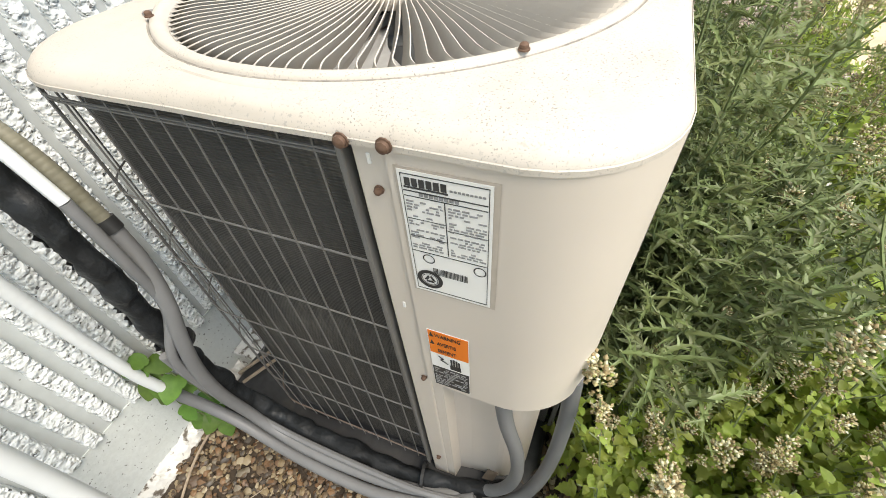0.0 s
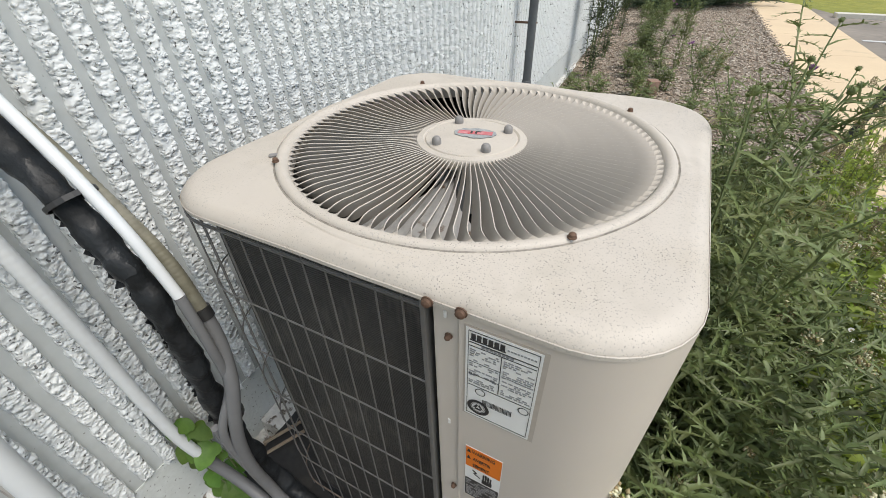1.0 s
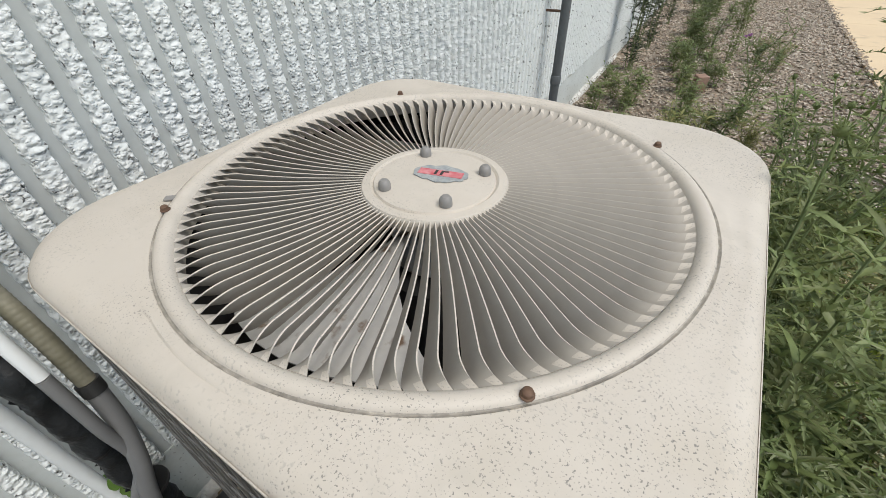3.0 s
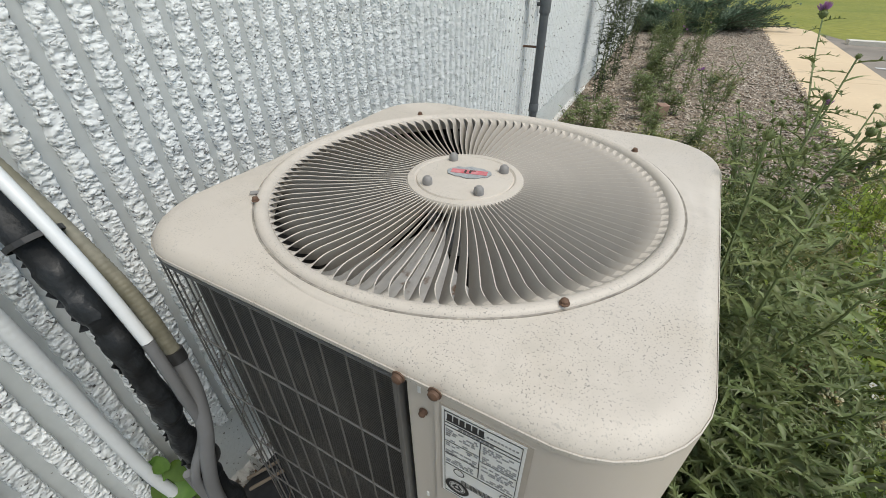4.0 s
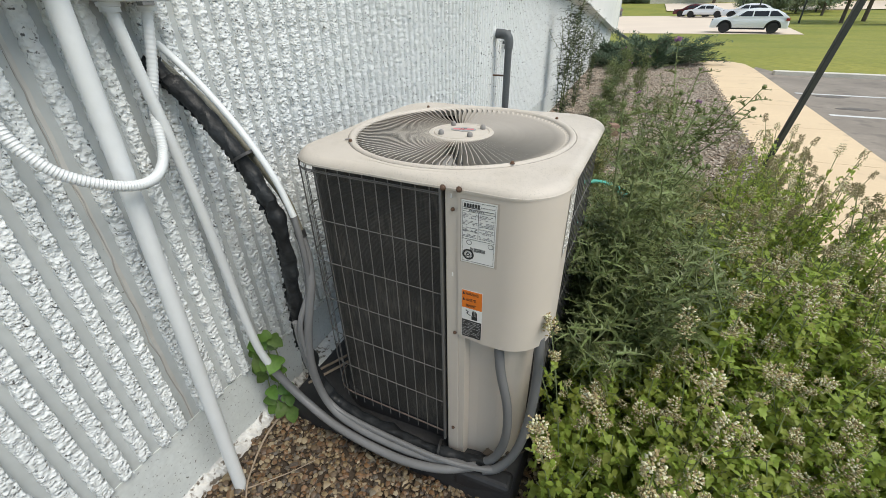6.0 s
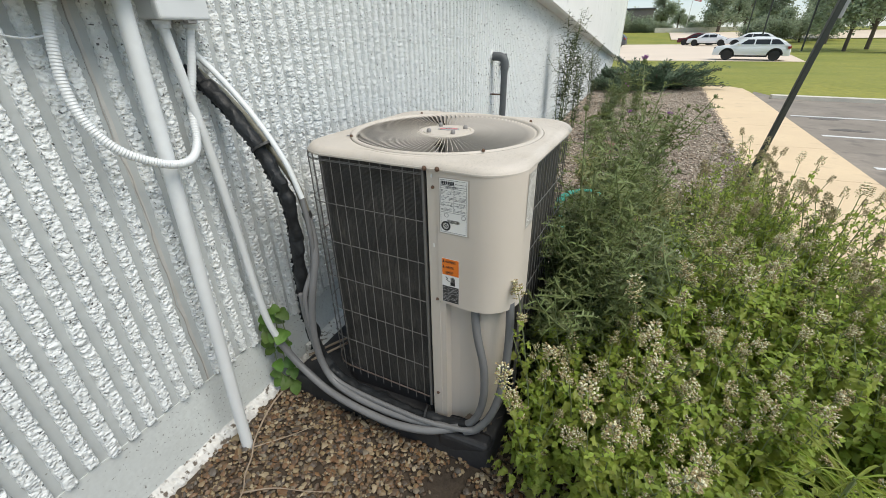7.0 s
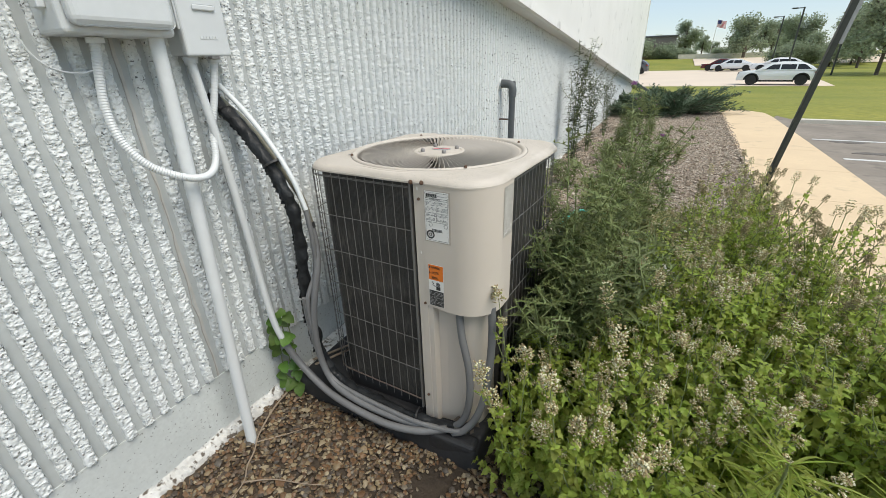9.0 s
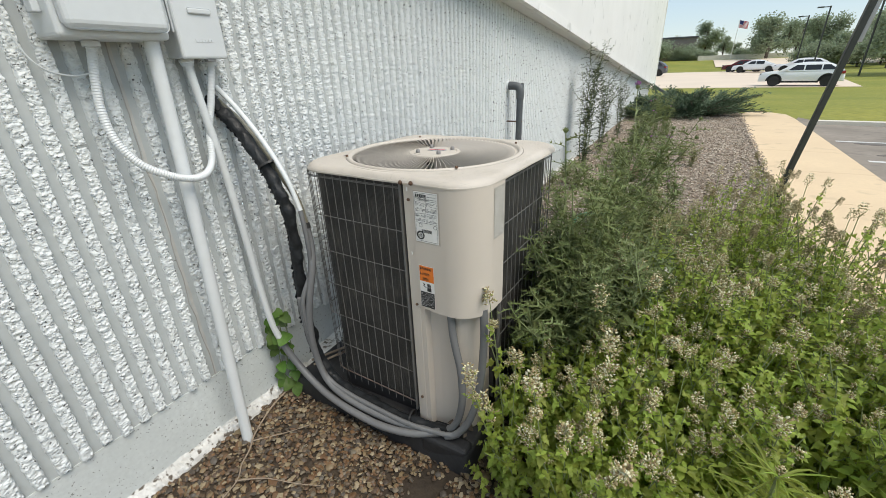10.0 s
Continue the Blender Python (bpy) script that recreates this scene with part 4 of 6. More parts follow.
for x, z, w, h in ((0.035, 0.02, 0.93, 0.004), (0.035, 0.972, 0.93, 0.004), (0.035, 0.02, 0.008, 0.955), (0.957, 0.02, 0.008, 0.955), (0.49, 0.165, 0.012, 0.42),
                   (0.05, 0.128, 0.90, 0.006), (0.05, 0.165, 0.90, 0.004), (0.05, 0.60, 0.90, 0.004), (0.05, 0.33, 0.44, 0.003), (0.05, 0.47, 0.44, 0.003), (0.51, 0.37, 0.44, 0.003)):
    bm = bmesh.new()
    lab(x, z, w, h, bm)
    part("ruled_line", bm, M_INK, label)
bm = bmesh.new()
for k in range(6):
    x0 = 0.075 + 0.078 * k
    lab(x0, 0.045, 0.062, 0.052, bm)
lab(0.06, 0.102, 0.48, 0.010, bm)
part("maker_mark", bm, M_INK, label, "bold dark maker mark of plain blocks")
bm = bmesh.new()
lr = random.Random(12)
for row in range(19):
    z = 0.175 + row * 0.0215
    for x0, x1 in ((0.06, 0.47), (0.53, 0.94)):
        x = x0
        while x < x1 - 0.03:
            w = lr.uniform(0.03, 0.10)
            if lr.random() < 0.68 and (row % 5):
                lab(x, z, min(w, x1 - x), 0.011, bm)
            x += w + 0.018
for x in range(9):
    lab(0.56 + 0.042 * x, 0.075, 0.03, 0.012, bm)
for x in range(8):
    lab(0.22 + 0.055 * x, 0.137, 0.045, 0.020, bm)
part("fine_print", bm, M_INKGREY, label, "rows of small grey print")
bm = bmesh.new()
x = 0.28
while x < 0.72:
    w = lr.choice((0.006, 0.009, 0.014))
    lab(x, 0.735, w, 0.062, bm)
    x += w + lr.choice((0.006, 0.009))
part("barcode", bm, M_INK, label)


def ring_decal(cx, cz, r0, r1, squash=1.0, depth=0.0021):
    bm = bmesh.new()
    n = 28
    inner, outer = [], []
    for k in range(n):
        a = 2 * math.pi * k / n
        for r, store in ((r0, inner), (r1, outer)):
            store.append(bm.verts.new((*wrap_cover(cx + r * math.cos(a), depth), cz + squash * r * math.sin(a))))
    for k in range(n):
        bm.faces.new((inner[k], outer[k], outer[(k + 1) % n], inner[(k + 1) % n]))
    return bm


for cx, cz, r in ((0.24, 0.655, 0.007), (0.87, 0.66, 0.007)):
    part("seal", ring_decal(LX + cx * LW, LZ - cz * LH, r * 0.82, r), M_INK, label)
SX, SZ = LX + 0.22 * LW, LZ - 0.86 * LH
part("seal", ring_decal(SX, SZ, 0.0105, 0.0155), M_INK, label, "dark round seal")
part("seal", ring_decal(SX, SZ, 0.0088, 0.0096), M_INK, label)
bm = bmesh.new()
for k in range(3):
    a = radians(90 + 120 * k)
    b = a + radians(120)
    for r0, r1 in ((0.0040, 0.0075),):
        bm.faces.new([bm.verts.new((*wrap_cover(SX + r * math.cos(q), 0.0021), SZ + r * math.sin(q))) for r, q in ((r0, a), (r0, b), (r1, b - 0.25), (r1, a + 0.25))])
part("seal_mark", bm, M_INK, label)

WX, WZ, WW, WH = 0.180, 0.850, 0.060, 0.165
warning = part("warning_label", decal(WX, WX + WW, WZ - WH, WZ, 0.0012), M_PAPER, unit, "orange, white and black electric shock warning label")
part("orange_field", decal(WX + 0.001, WX + WW - 0.001, WZ - 0.060, WZ - 0.001, 0.0016), M_ORANGE, warning)
part("black_field", decal(WX + 0.001, WX + WW - 0.001, WZ - WH + 0.001, WZ - 0.102, 0.0016), M_INK, warning)
bm = bmesh.new()
for row in range(10):
    x = 0.05
    while x < 0.9:
        w = lr.uniform(0.06, 0.2)
        if lr.random() < 0.8:
            decal(WX + x * WW, WX + min(x + w, 0.94) * WW, WZ - 0.109 - 0.0055 * row, WZ - 0.1065 - 0.0055 * row, 0.0021, bm)
        x += w + 0.03
part("fine_print", bm, M_INKGREY, warning)


def lettering(text, size, place, parent, material=M_INK, align="LEFT"):
    cu = bpy.data.curves.new("lettering", "FONT")
    cu.body, cu.size, cu.align_x, cu.extrude = text, size, align, 0.0002
    cu.materials.append(material)
    ob = new("lettering", cu)
    ob.parent = parent
    ob.matrix_basis = place
    return ob


lettering("WARNING", 0.0125, pose(WX + 0.011, F - 0.0062, WZ - 0.0145, 90, 0, 0) @ Matrix.Diagonal((0.62, 1, 1, 1)), warning)
lettering("AVERTIS", 0.0125, pose(WX + 0.013, F - 0.0062, WZ - 0.035, 90, 0, 0) @ Matrix.Diagonal((0.62, 1, 1, 1)), warning)
lettering("SEMENT", 0.0125, pose(WX + 0.013, F - 0.0062, WZ - 0.054, 90, 0, 0) @ Matrix.Diagonal((0.62, 1, 1, 1)), warning)
for z in (0.010, 0.030):
    bm = bmesh.new()
    tri = [bm.verts.new((*wrap_cover(WX + a, 0.0021), WZ - b)) for a, b in ((0.0025, z + 0.005), (0.0095, z + 0.005), (0.006, z - 0.006))]
    bm.faces.new(tri)
    part("alert_triangle", bm, M_INK, warning)
bm = bmesh.new()
for k, (x, z0, z1) in enumerate(((0.031, 0.068, 0.086), (0.035, 0.066, 0.086), (0.039, 0.067, 0.086), (0.043, 0.070, 0.086))):
    decal(WX + x, WX + x + 0.003, WZ - z1, WZ - z0, 0.0021, bm)
decal(WX + 0.030, WX + 0.047, WZ - 0.097, WZ - 0.085, 0.0021, bm)
bolt = [(0.014, 0.066), (0.022, 0.072), (0.018, 0.077), (0.028, 0.083), (0.026, 0.085), (0.014, 0.078), (0.018, 0.073), (0.012, 0.068)]
bm.faces.new([bm.verts.new((*wrap_cover(WX + a, 0.0021), WZ - b)) for a, b in bolt])
part("shock_symbol", bm, M_INK, warning, "black shock symbol")
side_label = part("wiring_label", decal(0.466, 0.542, 0.945, 1.118, 0.0012, None, 4), surface("grey_label", (0.42, 0.40, 0.36), (0.34, 0.325, 0.295), 0.5, big=60, fine=200, grain=0.2, bump=0), unit,
                  "grey printed wiring label round the corner")
bm = bmesh.new()
for row in range(21):
    x = 0.470
    while x < 0.534:
        w = lr.uniform(0.004, 0.016)
        if lr.random() < 0.7:
            decal(x, min(x + w, 0.538), 1.110 - 0.0078 * row, 1.1125 - 0.0078 * row, 0.0018, bm)
        x += w + 0.004
part("fine_print", bm, M_PAPER, side_label, "rows of small pale print")


# ---- pad, pipes and boxes round the unit ----
def plan_pad():
    bm = slab([(0.125, 0.325), (1.095, 0.285), (1.135, 1.25), (0.15, 1.275)], -0.02, 0.10)
    edges = [e for e in bm.edges if abs(e.verts[0].co.z - e.verts[1].co.z) > 0.05 or min(v.co.z for v in e.verts) > 0.05]
    bmesh.ops.bevel(bm, geom=edges, offset=0.022, segments=3, affect="EDGES", profile=0.5)
    for v in bm.verts:
        if v.co.z < 0.02:
            v.co.x += 0.012 * (1 if v.co.x > 0.6 else -1)
            v.co.y += 0.010 * (1 if v.co.y > 0.7 else -1)
    return bm


pad = tagged(part("equipment_pad", plan_pad(), M_PLASTIC, smooth=True), "black plastic equipment pad set in the pebbles", "equipment pad")
part("corner_boss", boxed((0.88, 0.287, 0.02), (1.09, 0.36, 0.112), 0.02, 3), M_PLASTIC, pad)


def pipe_run(name, points, radius, material, label, category, sides=12, steps=8, ridged=0.0):
    path = smooth_path(points, steps)
    if ridged:
        path = smooth_path(points, steps * 5)
        fn = lambda i, n: radius + (ridged if i % 3 == 0 else 0.0 if i % 3 == 1 else ridged * 0.4)
    else:
        fn = radius
    thing = tagged(part(name, tube(bmesh.new(), path, fn, sides), material, smooth=True), label, category)
    return thing


def tape_radius(i, n):
    return 0.0225 + 0.004 * noise.noise(Vector((i * 0.16, 3.0, 1.0))) + 0.003 * noise.cell(Vector((i * 0.23, 1.0, 0.0)))


def crinkled(bm, seed):
    """Loose, puckered wrapping: every corner shoved about, most across the line."""
    r = random.Random(seed)
    for v in bm.verts:
        q = v.co * 26
        v.co += Vector((noise.noise(q), noise.noise(q + Vector((7, 0, 0))), noise.noise(q + Vector((0, 9, 0))))) * 0.0075
        v.co += Vector((r.gauss(0, 1), r.gauss(0, 1), r.gauss(0, 1))) * 0.0006
    return bm


LINE = [(0.030, 0.305, 1.400), (0.082, 0.31, 1.354), (0.141, 0.31, 1.300), (0.204, 0.31, 1.232), (0.262, 0.31, 1.155), (0.310, 0.31, 1.072), (0.340, 0.311, 0.98), (0.346, 0.312, 0.86),
        (0.330, 0.314, 0.73), (0.318, 0.316, 0.60), (0.312, 0.322, 0.47), (0.312, 0.335, 0.34), (0.328, 0.348, 0.225), (0.39, 0.348, 0.155), (0.50, 0.340, 0.135),
        (0.66, 0.330, 0.130), (0.82, 0.325, 0.128), (0.96, 0.340, 0.130), (1.03, 0.36, 0.135)]


def beside(points, gap, back):
    """The points moved outward in the plane of the bend, and back towards the wall."""
    out = []
    for k, (x, y, z) in enumerate(points):
        a, b = points[max(k - 1, 0)], points[min(k + 1, len(points) - 1)]
        way = Vector((b[0] - a[0], 0, b[2] - a[2])).normalized()
        out.append((x - way.z * gap, y + back, z + way.x * gap))
    return out


line = tagged(part("insulated_line", crinkled(tube(bmesh.new(), smooth_path(beside(LINE, -0.008, 0.0), 12), tape_radius, 16), 6), M_TAPE, smooth=True), "refrigerant line wrapped in ragged black tape", "refrigerant line")
TURN_PATH = smooth_path(beside(LINE, -0.008, 0.0), 12)
fr = random.Random(31)
for k in range(8, 136, 3):
    p, way = TURN_PATH[k], (TURN_PATH[k + 1] - TURN_PATH[k]).normalized()
    out = (Vector((-0.9, -0.35, -0.5)) + Vector((fr.uniform(-0.5, 0.5), fr.uniform(-0.4, 0.2), fr.uniform(-0.5, 0.5)))).normalized()
    out = (out - way * out.dot(way)).normalized()
    side = way.cross(out)
    s = fr.uniform(0.008, 0.019)
    bm = bmesh.new()
    rim = [bm.verts.new(p + out * (0.017 + s * c * fr.uniform(0.5, 1.2)) + way * s * a * fr.uniform(0.8, 1.3) + side * s * b) for a, b, c in
           ((-1.2, -0.3, 0.0), (-0.6, -0.5, 0.7), (0.1, -0.2, 0.45), (0.7, -0.4, 0.9), (1.3, 0.1, 0.1), (0.6, 0.7, -0.3), (-0.7, 0.6, -0.3))]
    mid = bm.verts.new(p + out * 0.024)
    for i in range(7):
        bm.faces.new((mid, rim[i], rim[(i + 1) % 7]))
    part("loose_tape", solid(bm, 0.0015), M_TAPE, line, "torn flap of tape")
for k, r in ((4, 0.037), (9, 0.033), (16, 0.034)):
    (x, y, z), (xb, yb, zb) = beside(LINE, 0.004, 0.006)[k], LINE[k + 1]
    (xa, ya, za) = LINE[k]
    bm = lathe([(r - 0.002, -0.004), (r, -0.004), (r, 0.004), (r - 0.002, 0.004), (r - 0.002, -0.004)], 18)
    part("cable_tie", bm, M_INK, line, "", False, Matrix.Translation((x, y, z)) @ Vector((xb - xa, yb - ya, zb - za)).to_track_quat("Z", "Y").to_matrix().to_4x4())
part("copper_sleeve", tube(bmesh.new(), smooth_path([(x + 0.012, y - 0.034, z + 0.012) for x, y, z in LINE[9:]], 8), 0.0095, 8), M_GREY, line, "thin grey sleeve beside the wrapped line", True)

WHITE = beside(LINE[:10], 0.040, 0.018)
part("liquid_line", tube(bmesh.new(), smooth_path(WHITE[:7], 8), 0.0095, 10), M_PVCW, line, "thin white painted pipe along the sleeve", True)
part("liquid_line", tube(bmesh.new(), smooth_path(WHITE[6:9] + [(0.345, 0.285, 0.60), (0.335, 0.290, 0.45)], 8), 0.0095, 10), M_GREY, line, "bare grey length of the thin pipe", True)
C2 = [(0.020, 0.330, 1.392), (0.055, 0.332, 1.362), (0.124, 0.340, 1.306), (0.210, 0.351, 1.205), (0.284, 0.359, 1.098), (0.334, 0.361, 1.015), (0.360, 0.360, 0.910)]
C2B = [(0.360, 0.360, 0.910), (0.376, 0.352, 0.83), (0.380, 0.335, 0.74), (0.370, 0.312, 0.645), (0.354, 0.297, 0.535), (0.338, 0.298, 0.40), (0.338, 0.310, 0.26),
       (0.385, 0.308, 0.165), (0.48, 0.296, 0.135), (0.61, 0.289, 0.122), (0.754, 0.290, 0.120), (0.90, 0.312, 0.120), (0.985, 0.345, 0.125)]
run = tagged(empty("control_conduit"), "flexible conduit, weathered olive above and grey below", "conduit")


def ridges(i, n):
    return 0.0126 + (0.0008 if i % 3 == 0 else 0.0)


part("weathered_length", tube(bmesh.new(), smooth_path(C2, 36), ridges, 12), M_OLIVE, run, "weathered olive upper length", True)
part("bare_length", tube(bmesh.new(), smooth_path(C2B, 8), 0.0145, 12), M_GREY, run, "bare grey lower length", True)
part("band", tubed([(0.357, 0.360, 0.922), (0.363, 0.359, 0.900)], 0.0165, 14), M_INK, run, "", True)

C1 = [(0.095, 0.213, 1.515), (0.098, 0.224, 1.38), (0.104, 0.238, 1.20), (0.108, 0.250, 1.00), (0.112, 0.258, 0.80), (0.118, 0.262, 0.60), (0.130, 0.268, 0.44), (0.152, 0.282, 0.32)]
C1B = [(0.152, 0.282, 0.32), (0.200, 0.296, 0.225), (0.275, 0.298, 0.155), (0.37, 0.286, 0.118), (0.48, 0.272, 0.105), (0.60, 0.262, 0.100), (0.72, 0.260, 0.100), (0.85, 0.276, 0.112), (0.96, 0.318, 0.132)]
run = tagged(empty("power_conduit"), "power conduit from the disconnect box to the unit", "conduit")
part("painted_length", tube(bmesh.new(), smooth_path(C1, 40), lambda i, n: 0.0140 + 0.0006 * (i % 3 == 0), 12), M_PVCW, run, "white painted upper length", True)
part("bare_length", tube(bmesh.new(), smooth_path(C1B, 8), 0.0155, 12), M_GREY, run, "bare grey lower length", True)

pipe_run("whip_conduit", [(0.955, 0.345, 0.118), (1.00, 0.345, 0.150), (1.032, 0.348, 0.22), (1.046, 0.352, 0.32), (1.038, 0.358, 0.44), (1.008, 0.366, 0.57), (0.992, 0.378, 0.69)],
         0.0145, M_GREY, "grey flexible whip rising under the control cover", "conduit")
pipe_run("whip_conduit", [(0.985, 0.318, 0.124), (1.03, 0.325, 0.150), (1.075, 0.345, 0.22), (1.100, 0.365, 0.32), (1.110, 0.385, 0.44), (1.110, 0.405, 0.57), (1.102, 0.420, 0.69)],
         0.0145, M_GREY, "grey flexible whip at the corner of the unit", "conduit")
lr2 = random.Random(5)
for k in range(9):
    x, y = lr2.uniform(0.98, 1.10), lr2.uniform(0.34, 0.43)
    bm = bmesh.new()
    s = lr2.uniform(0.012, 0.026)
    q = [bm.verts.new((s * a, s * b, s * c)) for a, b, c in ((-1, 0, 0), (-0.2, 0.6, 0.25), (1, 0.1, 0.5), (0.1, -0.6, 0.15))]
    bm.faces.new(q)
    solid(bm, 0.0015)
    tagged(part("dead_leaf", bm, M_BARK, None, "", False, pose(x, y, 0.118 + 0.01 * (k % 3), lr2.uniform(-30, 50), lr2.uniform(-30, 30), lr2.uniform(0, 360))),
           "curled dark dead leaf caught behind the conduits", "dead leaf", "dead leaves on the pad")

# big service box
service = tagged(empty("service_box"), "light grey painted electrical service box on the wall", "electrical box")
part("body", boxed((0.045, -0.150, 1.572), (0.175, 0.135, 2.30), 0.012, 3), M_BOX, service)
part("door", boxed((0.176, -0.138, 1.590), (0.205, 0.128, 2.28), 0.022, 4), M_BOX, service, "rounded grey door")
part("hasp", boxed((0.10, -0.168, 1.63), (0.135, -0.150, 1.665), 0.003), M_BOX, service)
part("hinge", boxed((0.07, -0.166, 1.70), (0.09, -0.150, 1.76), 0.003), M_WIRE, service)
part("hub_fitting", lathe([(0.022, 0), (0.022, 0.014), (0.017, 0.016), (0.017, 0.03)], 16), M_BOX, service, "", True, pose(0.10, -0.052, 1.556))
main = tagged(empty("service_conduit"), "thick white conduit running from the box into the pebbles", "conduit")
part("pipe", tubed([(0.128, 0.098, 1.575), (0.134, 0.082, 1.25), (0.146, 0.045, 0.65), (0.160, 0.002, -0.03)], 0.0215, 18), M_PVCW, main, "", True)

# small disconnect box
small = tagged(empty("disconnect_box"), "small light grey disconnect box with a pull-up cover", "electrical box")
part("body", boxed((0.045, 0.182, 1.525), (0.120, 0.334, 1.86), 0.006, 2), M_BOX, small)
part("cover", boxed((0.1205, 0.176, 1.522), (0.146, 0.338, 1.86), 0.008, 3), M_BOX, small, "raised front cover")
part("grip", boxed((0.1465, 0.225, 1.655), (0.152, 0.305, 1.672), 0.004, 2), M_BOX, small)
bm = bmesh.new()
for k in range(6):
    box(bm, (0.146, 0.232 + 0.011 * k, 1.573), (0.1475, 0.240 + 0.011 * k, 1.582))
part("moulded_mark", bm, M_BOX, small)
part("side_flap", boxed((-0.003, -0.04, -0.10), (0.003, 0.04, 0.10), 0.002), M_BOX, small, "open side flap", False, pose(0.160, 0.155, 1.70, 8, 0, 62))
part("latch", boxed((0.118, 0.262, 1.514), (0.140, 0.292, 1.524), 0.002), M_INKGREY, small)
for y in (0.213, 0.300):
    part("hub_fitting", lathe([(0.021, 0), (0.021, 0.010), (0.024, 0.011), (0.024, 0.020)], 16), M_BOX, small, "", True, pose(0.095, y, 1.502))

LOOP = [(0.10, -0.052, 1.565), (0.10, -0.070, 1.48), (0.105, -0.086, 1.39), (0.125, -0.085, 1.30), (0.155, -0.052, 1.225), (0.182, 0.010, 1.178), (0.190, 0.075, 1.155), (0.165, 0.140, 1.158),
        (0.125, 0.195, 1.195), (0.090, 0.232, 1.28), (0.088, 0.268, 1.38), (0.095, 0.298, 1.505)]
pipe_run("flexible_conduit", LOOP, 0.0115, M_PVCW, "white corrugated flexible conduit looping between two boxes", "conduit", 12, 7, 0.0014)
pipe_run("thin_cable", [(0.062, -0.225, 1.95), (0.062, -0.215, 1.70), (0.062, -0.200, 1.56), (0.066, -0.165, 1.50), (0.075, -0.110, 1.482), (0.088, -0.075, 1.487)], 0.0028, M_BOX, "thin grey cable sagging on the wall", "cable", 6)

# vent pipe further along the wall
vent = tagged(empty("vent_pipe"), "grey painted pipe with an elbow into the wall", "pipe")
VX, VY = 0.235, 3.27
part("riser", tubed([(VX, VY, 0.0), (VX, VY, 0.6), (VX, VY, 1.19)], 0.030, 16), M_STEEL, vent, "", True)
part("elbow", tube(bmesh.new(), smooth_path([(VX, VY, 1.17), (VX, VY, 1.235), (VX - 0.018, VY, 1.270), (VX - 0.06, VY, 1.285), (0.10, VY, 1.287)], 6), 0.037, 16), M_STEEL, vent, "", True)
part("flange", lathe([(0.062, 0), (0.062, 0.014), (0.045, 0.016), (0.042, 0.03)], 20), M_PVCW, vent, "", True, pose(0.095, VY, 1.287, 0, 90, 0))
part("coupling", lathe([(0.036, 0), (0.036, 0.05), (0.033, 0.055)], 16), M_STEEL, vent, "", True, pose(VX, VY, 0.52))
part("bracket", boxed((0.09, VY - 0.010, 0.955), (VX + 0.03, VY + 0.010, 0.968), 0.002), M_RUST, vent, "rusty strap bracket")
part("bracket_plate", boxed((0.09, VY - 0.03, 0.93), (0.10, VY + 0.03, 0.99), 0.002), M_PVCW, vent)
for z in (1.27, 1.20):
    tagged(part("valve_knob", lathe([(0.012, -0.05), (0.012, 0.0), (0.030, 0.002), (0.030, 0.018), (0.010, 0.02)], 14), M_STEEL, None, "", True, pose(0.16, 3.52, z, 0, 90, 0)),
           "small grey valve knob on the wall", "valve", "valves on the wall")
block = bmesh.new()
box(block, (0.045, 0.50, -0.02), (0.17, 1.02, 0.095), 0.012, 2)
bmesh.ops.subdivide_edges(block, edges=block.edges[:], cuts=4, use_grid_fill=True)
for v in block.verts:
    v.co += Vector((0.006 * noise.noise(v.co * 20), 0.006 * noise.noise(v.co * 20 + Vector((9, 0, 0))), 0.008 * noise.noise(v.co * 16 + Vector((0, 5, 0)))))
tagged(part("concrete_lump", block, M_FOOT), "rough lump of white-splashed concrete at the wall foot", "concrete")
for a, b in (((0.16, 0.42, 0.10), (0.30, 0.62, 0.13)), ((0.13, 0.44, 0.105), (0.28, 0.68, 0.12))):
    tagged(part("drain_tube", tubed([a, b], 0.006, 8), M_ROOT), "short thin dirty beige tube behind the unit", "tube", "tubes behind the unit")

# paver standing in the gravel
bm = boxed((-0.055, -0.05, -0.01), (0.055, 0.05, 0.15), 0.008, 2)
bmesh.ops.subdivide_edges(bm, edges=[e for e in bm.edges if e.calc_length() > 0.04], cuts=3, use_grid_fill=True)
for v in bm.verts:
    v.co += Vector((0.003 * noise.noise(v.co * 40), 0.003 * noise.noise(v.co * 40 + Vector((7, 0, 0))), 0.003 * noise.noise(v.co * 30 + Vector((0, 5, 0)))))
tagged(part("brick", bm, M_PAVER, place=pose(1.17, 5.3, 0, 3, 0, 28)), "worn reddish brown brick standing in the gravel", "brick")

# roots on the pebbles
for pts, r in (([(0.12, 0.33, 0.05), (0.114, 0.184, 0.018), (0.175, 0.033, 0.016), (0.23, -0.038, 0.02), (0.26, -0.10, 0.016), (0.312, -0.167, 0.018), (0.33, -0.30, 0.016), (0.36, -0.45, 0.016)], 0.0045),
               ([(0.20, 0.0, 0.014), (0.30, 0.10, 0.016), (0.37, 0.19, 0.014)], 0.0028),
               ([(0.30, -0.16, 0.014), (0.40, -0.10, 0.018), (0.52, -0.06, 0.015), (0.62, -0.02, 0.014)], 0.003)):
    pipe_run("dry_root", pts, lambda i, n, r=r: r * (1 - 0.6 * i / n), M_ROOT, "pale dry root lying on the pebbles", "root", 6)


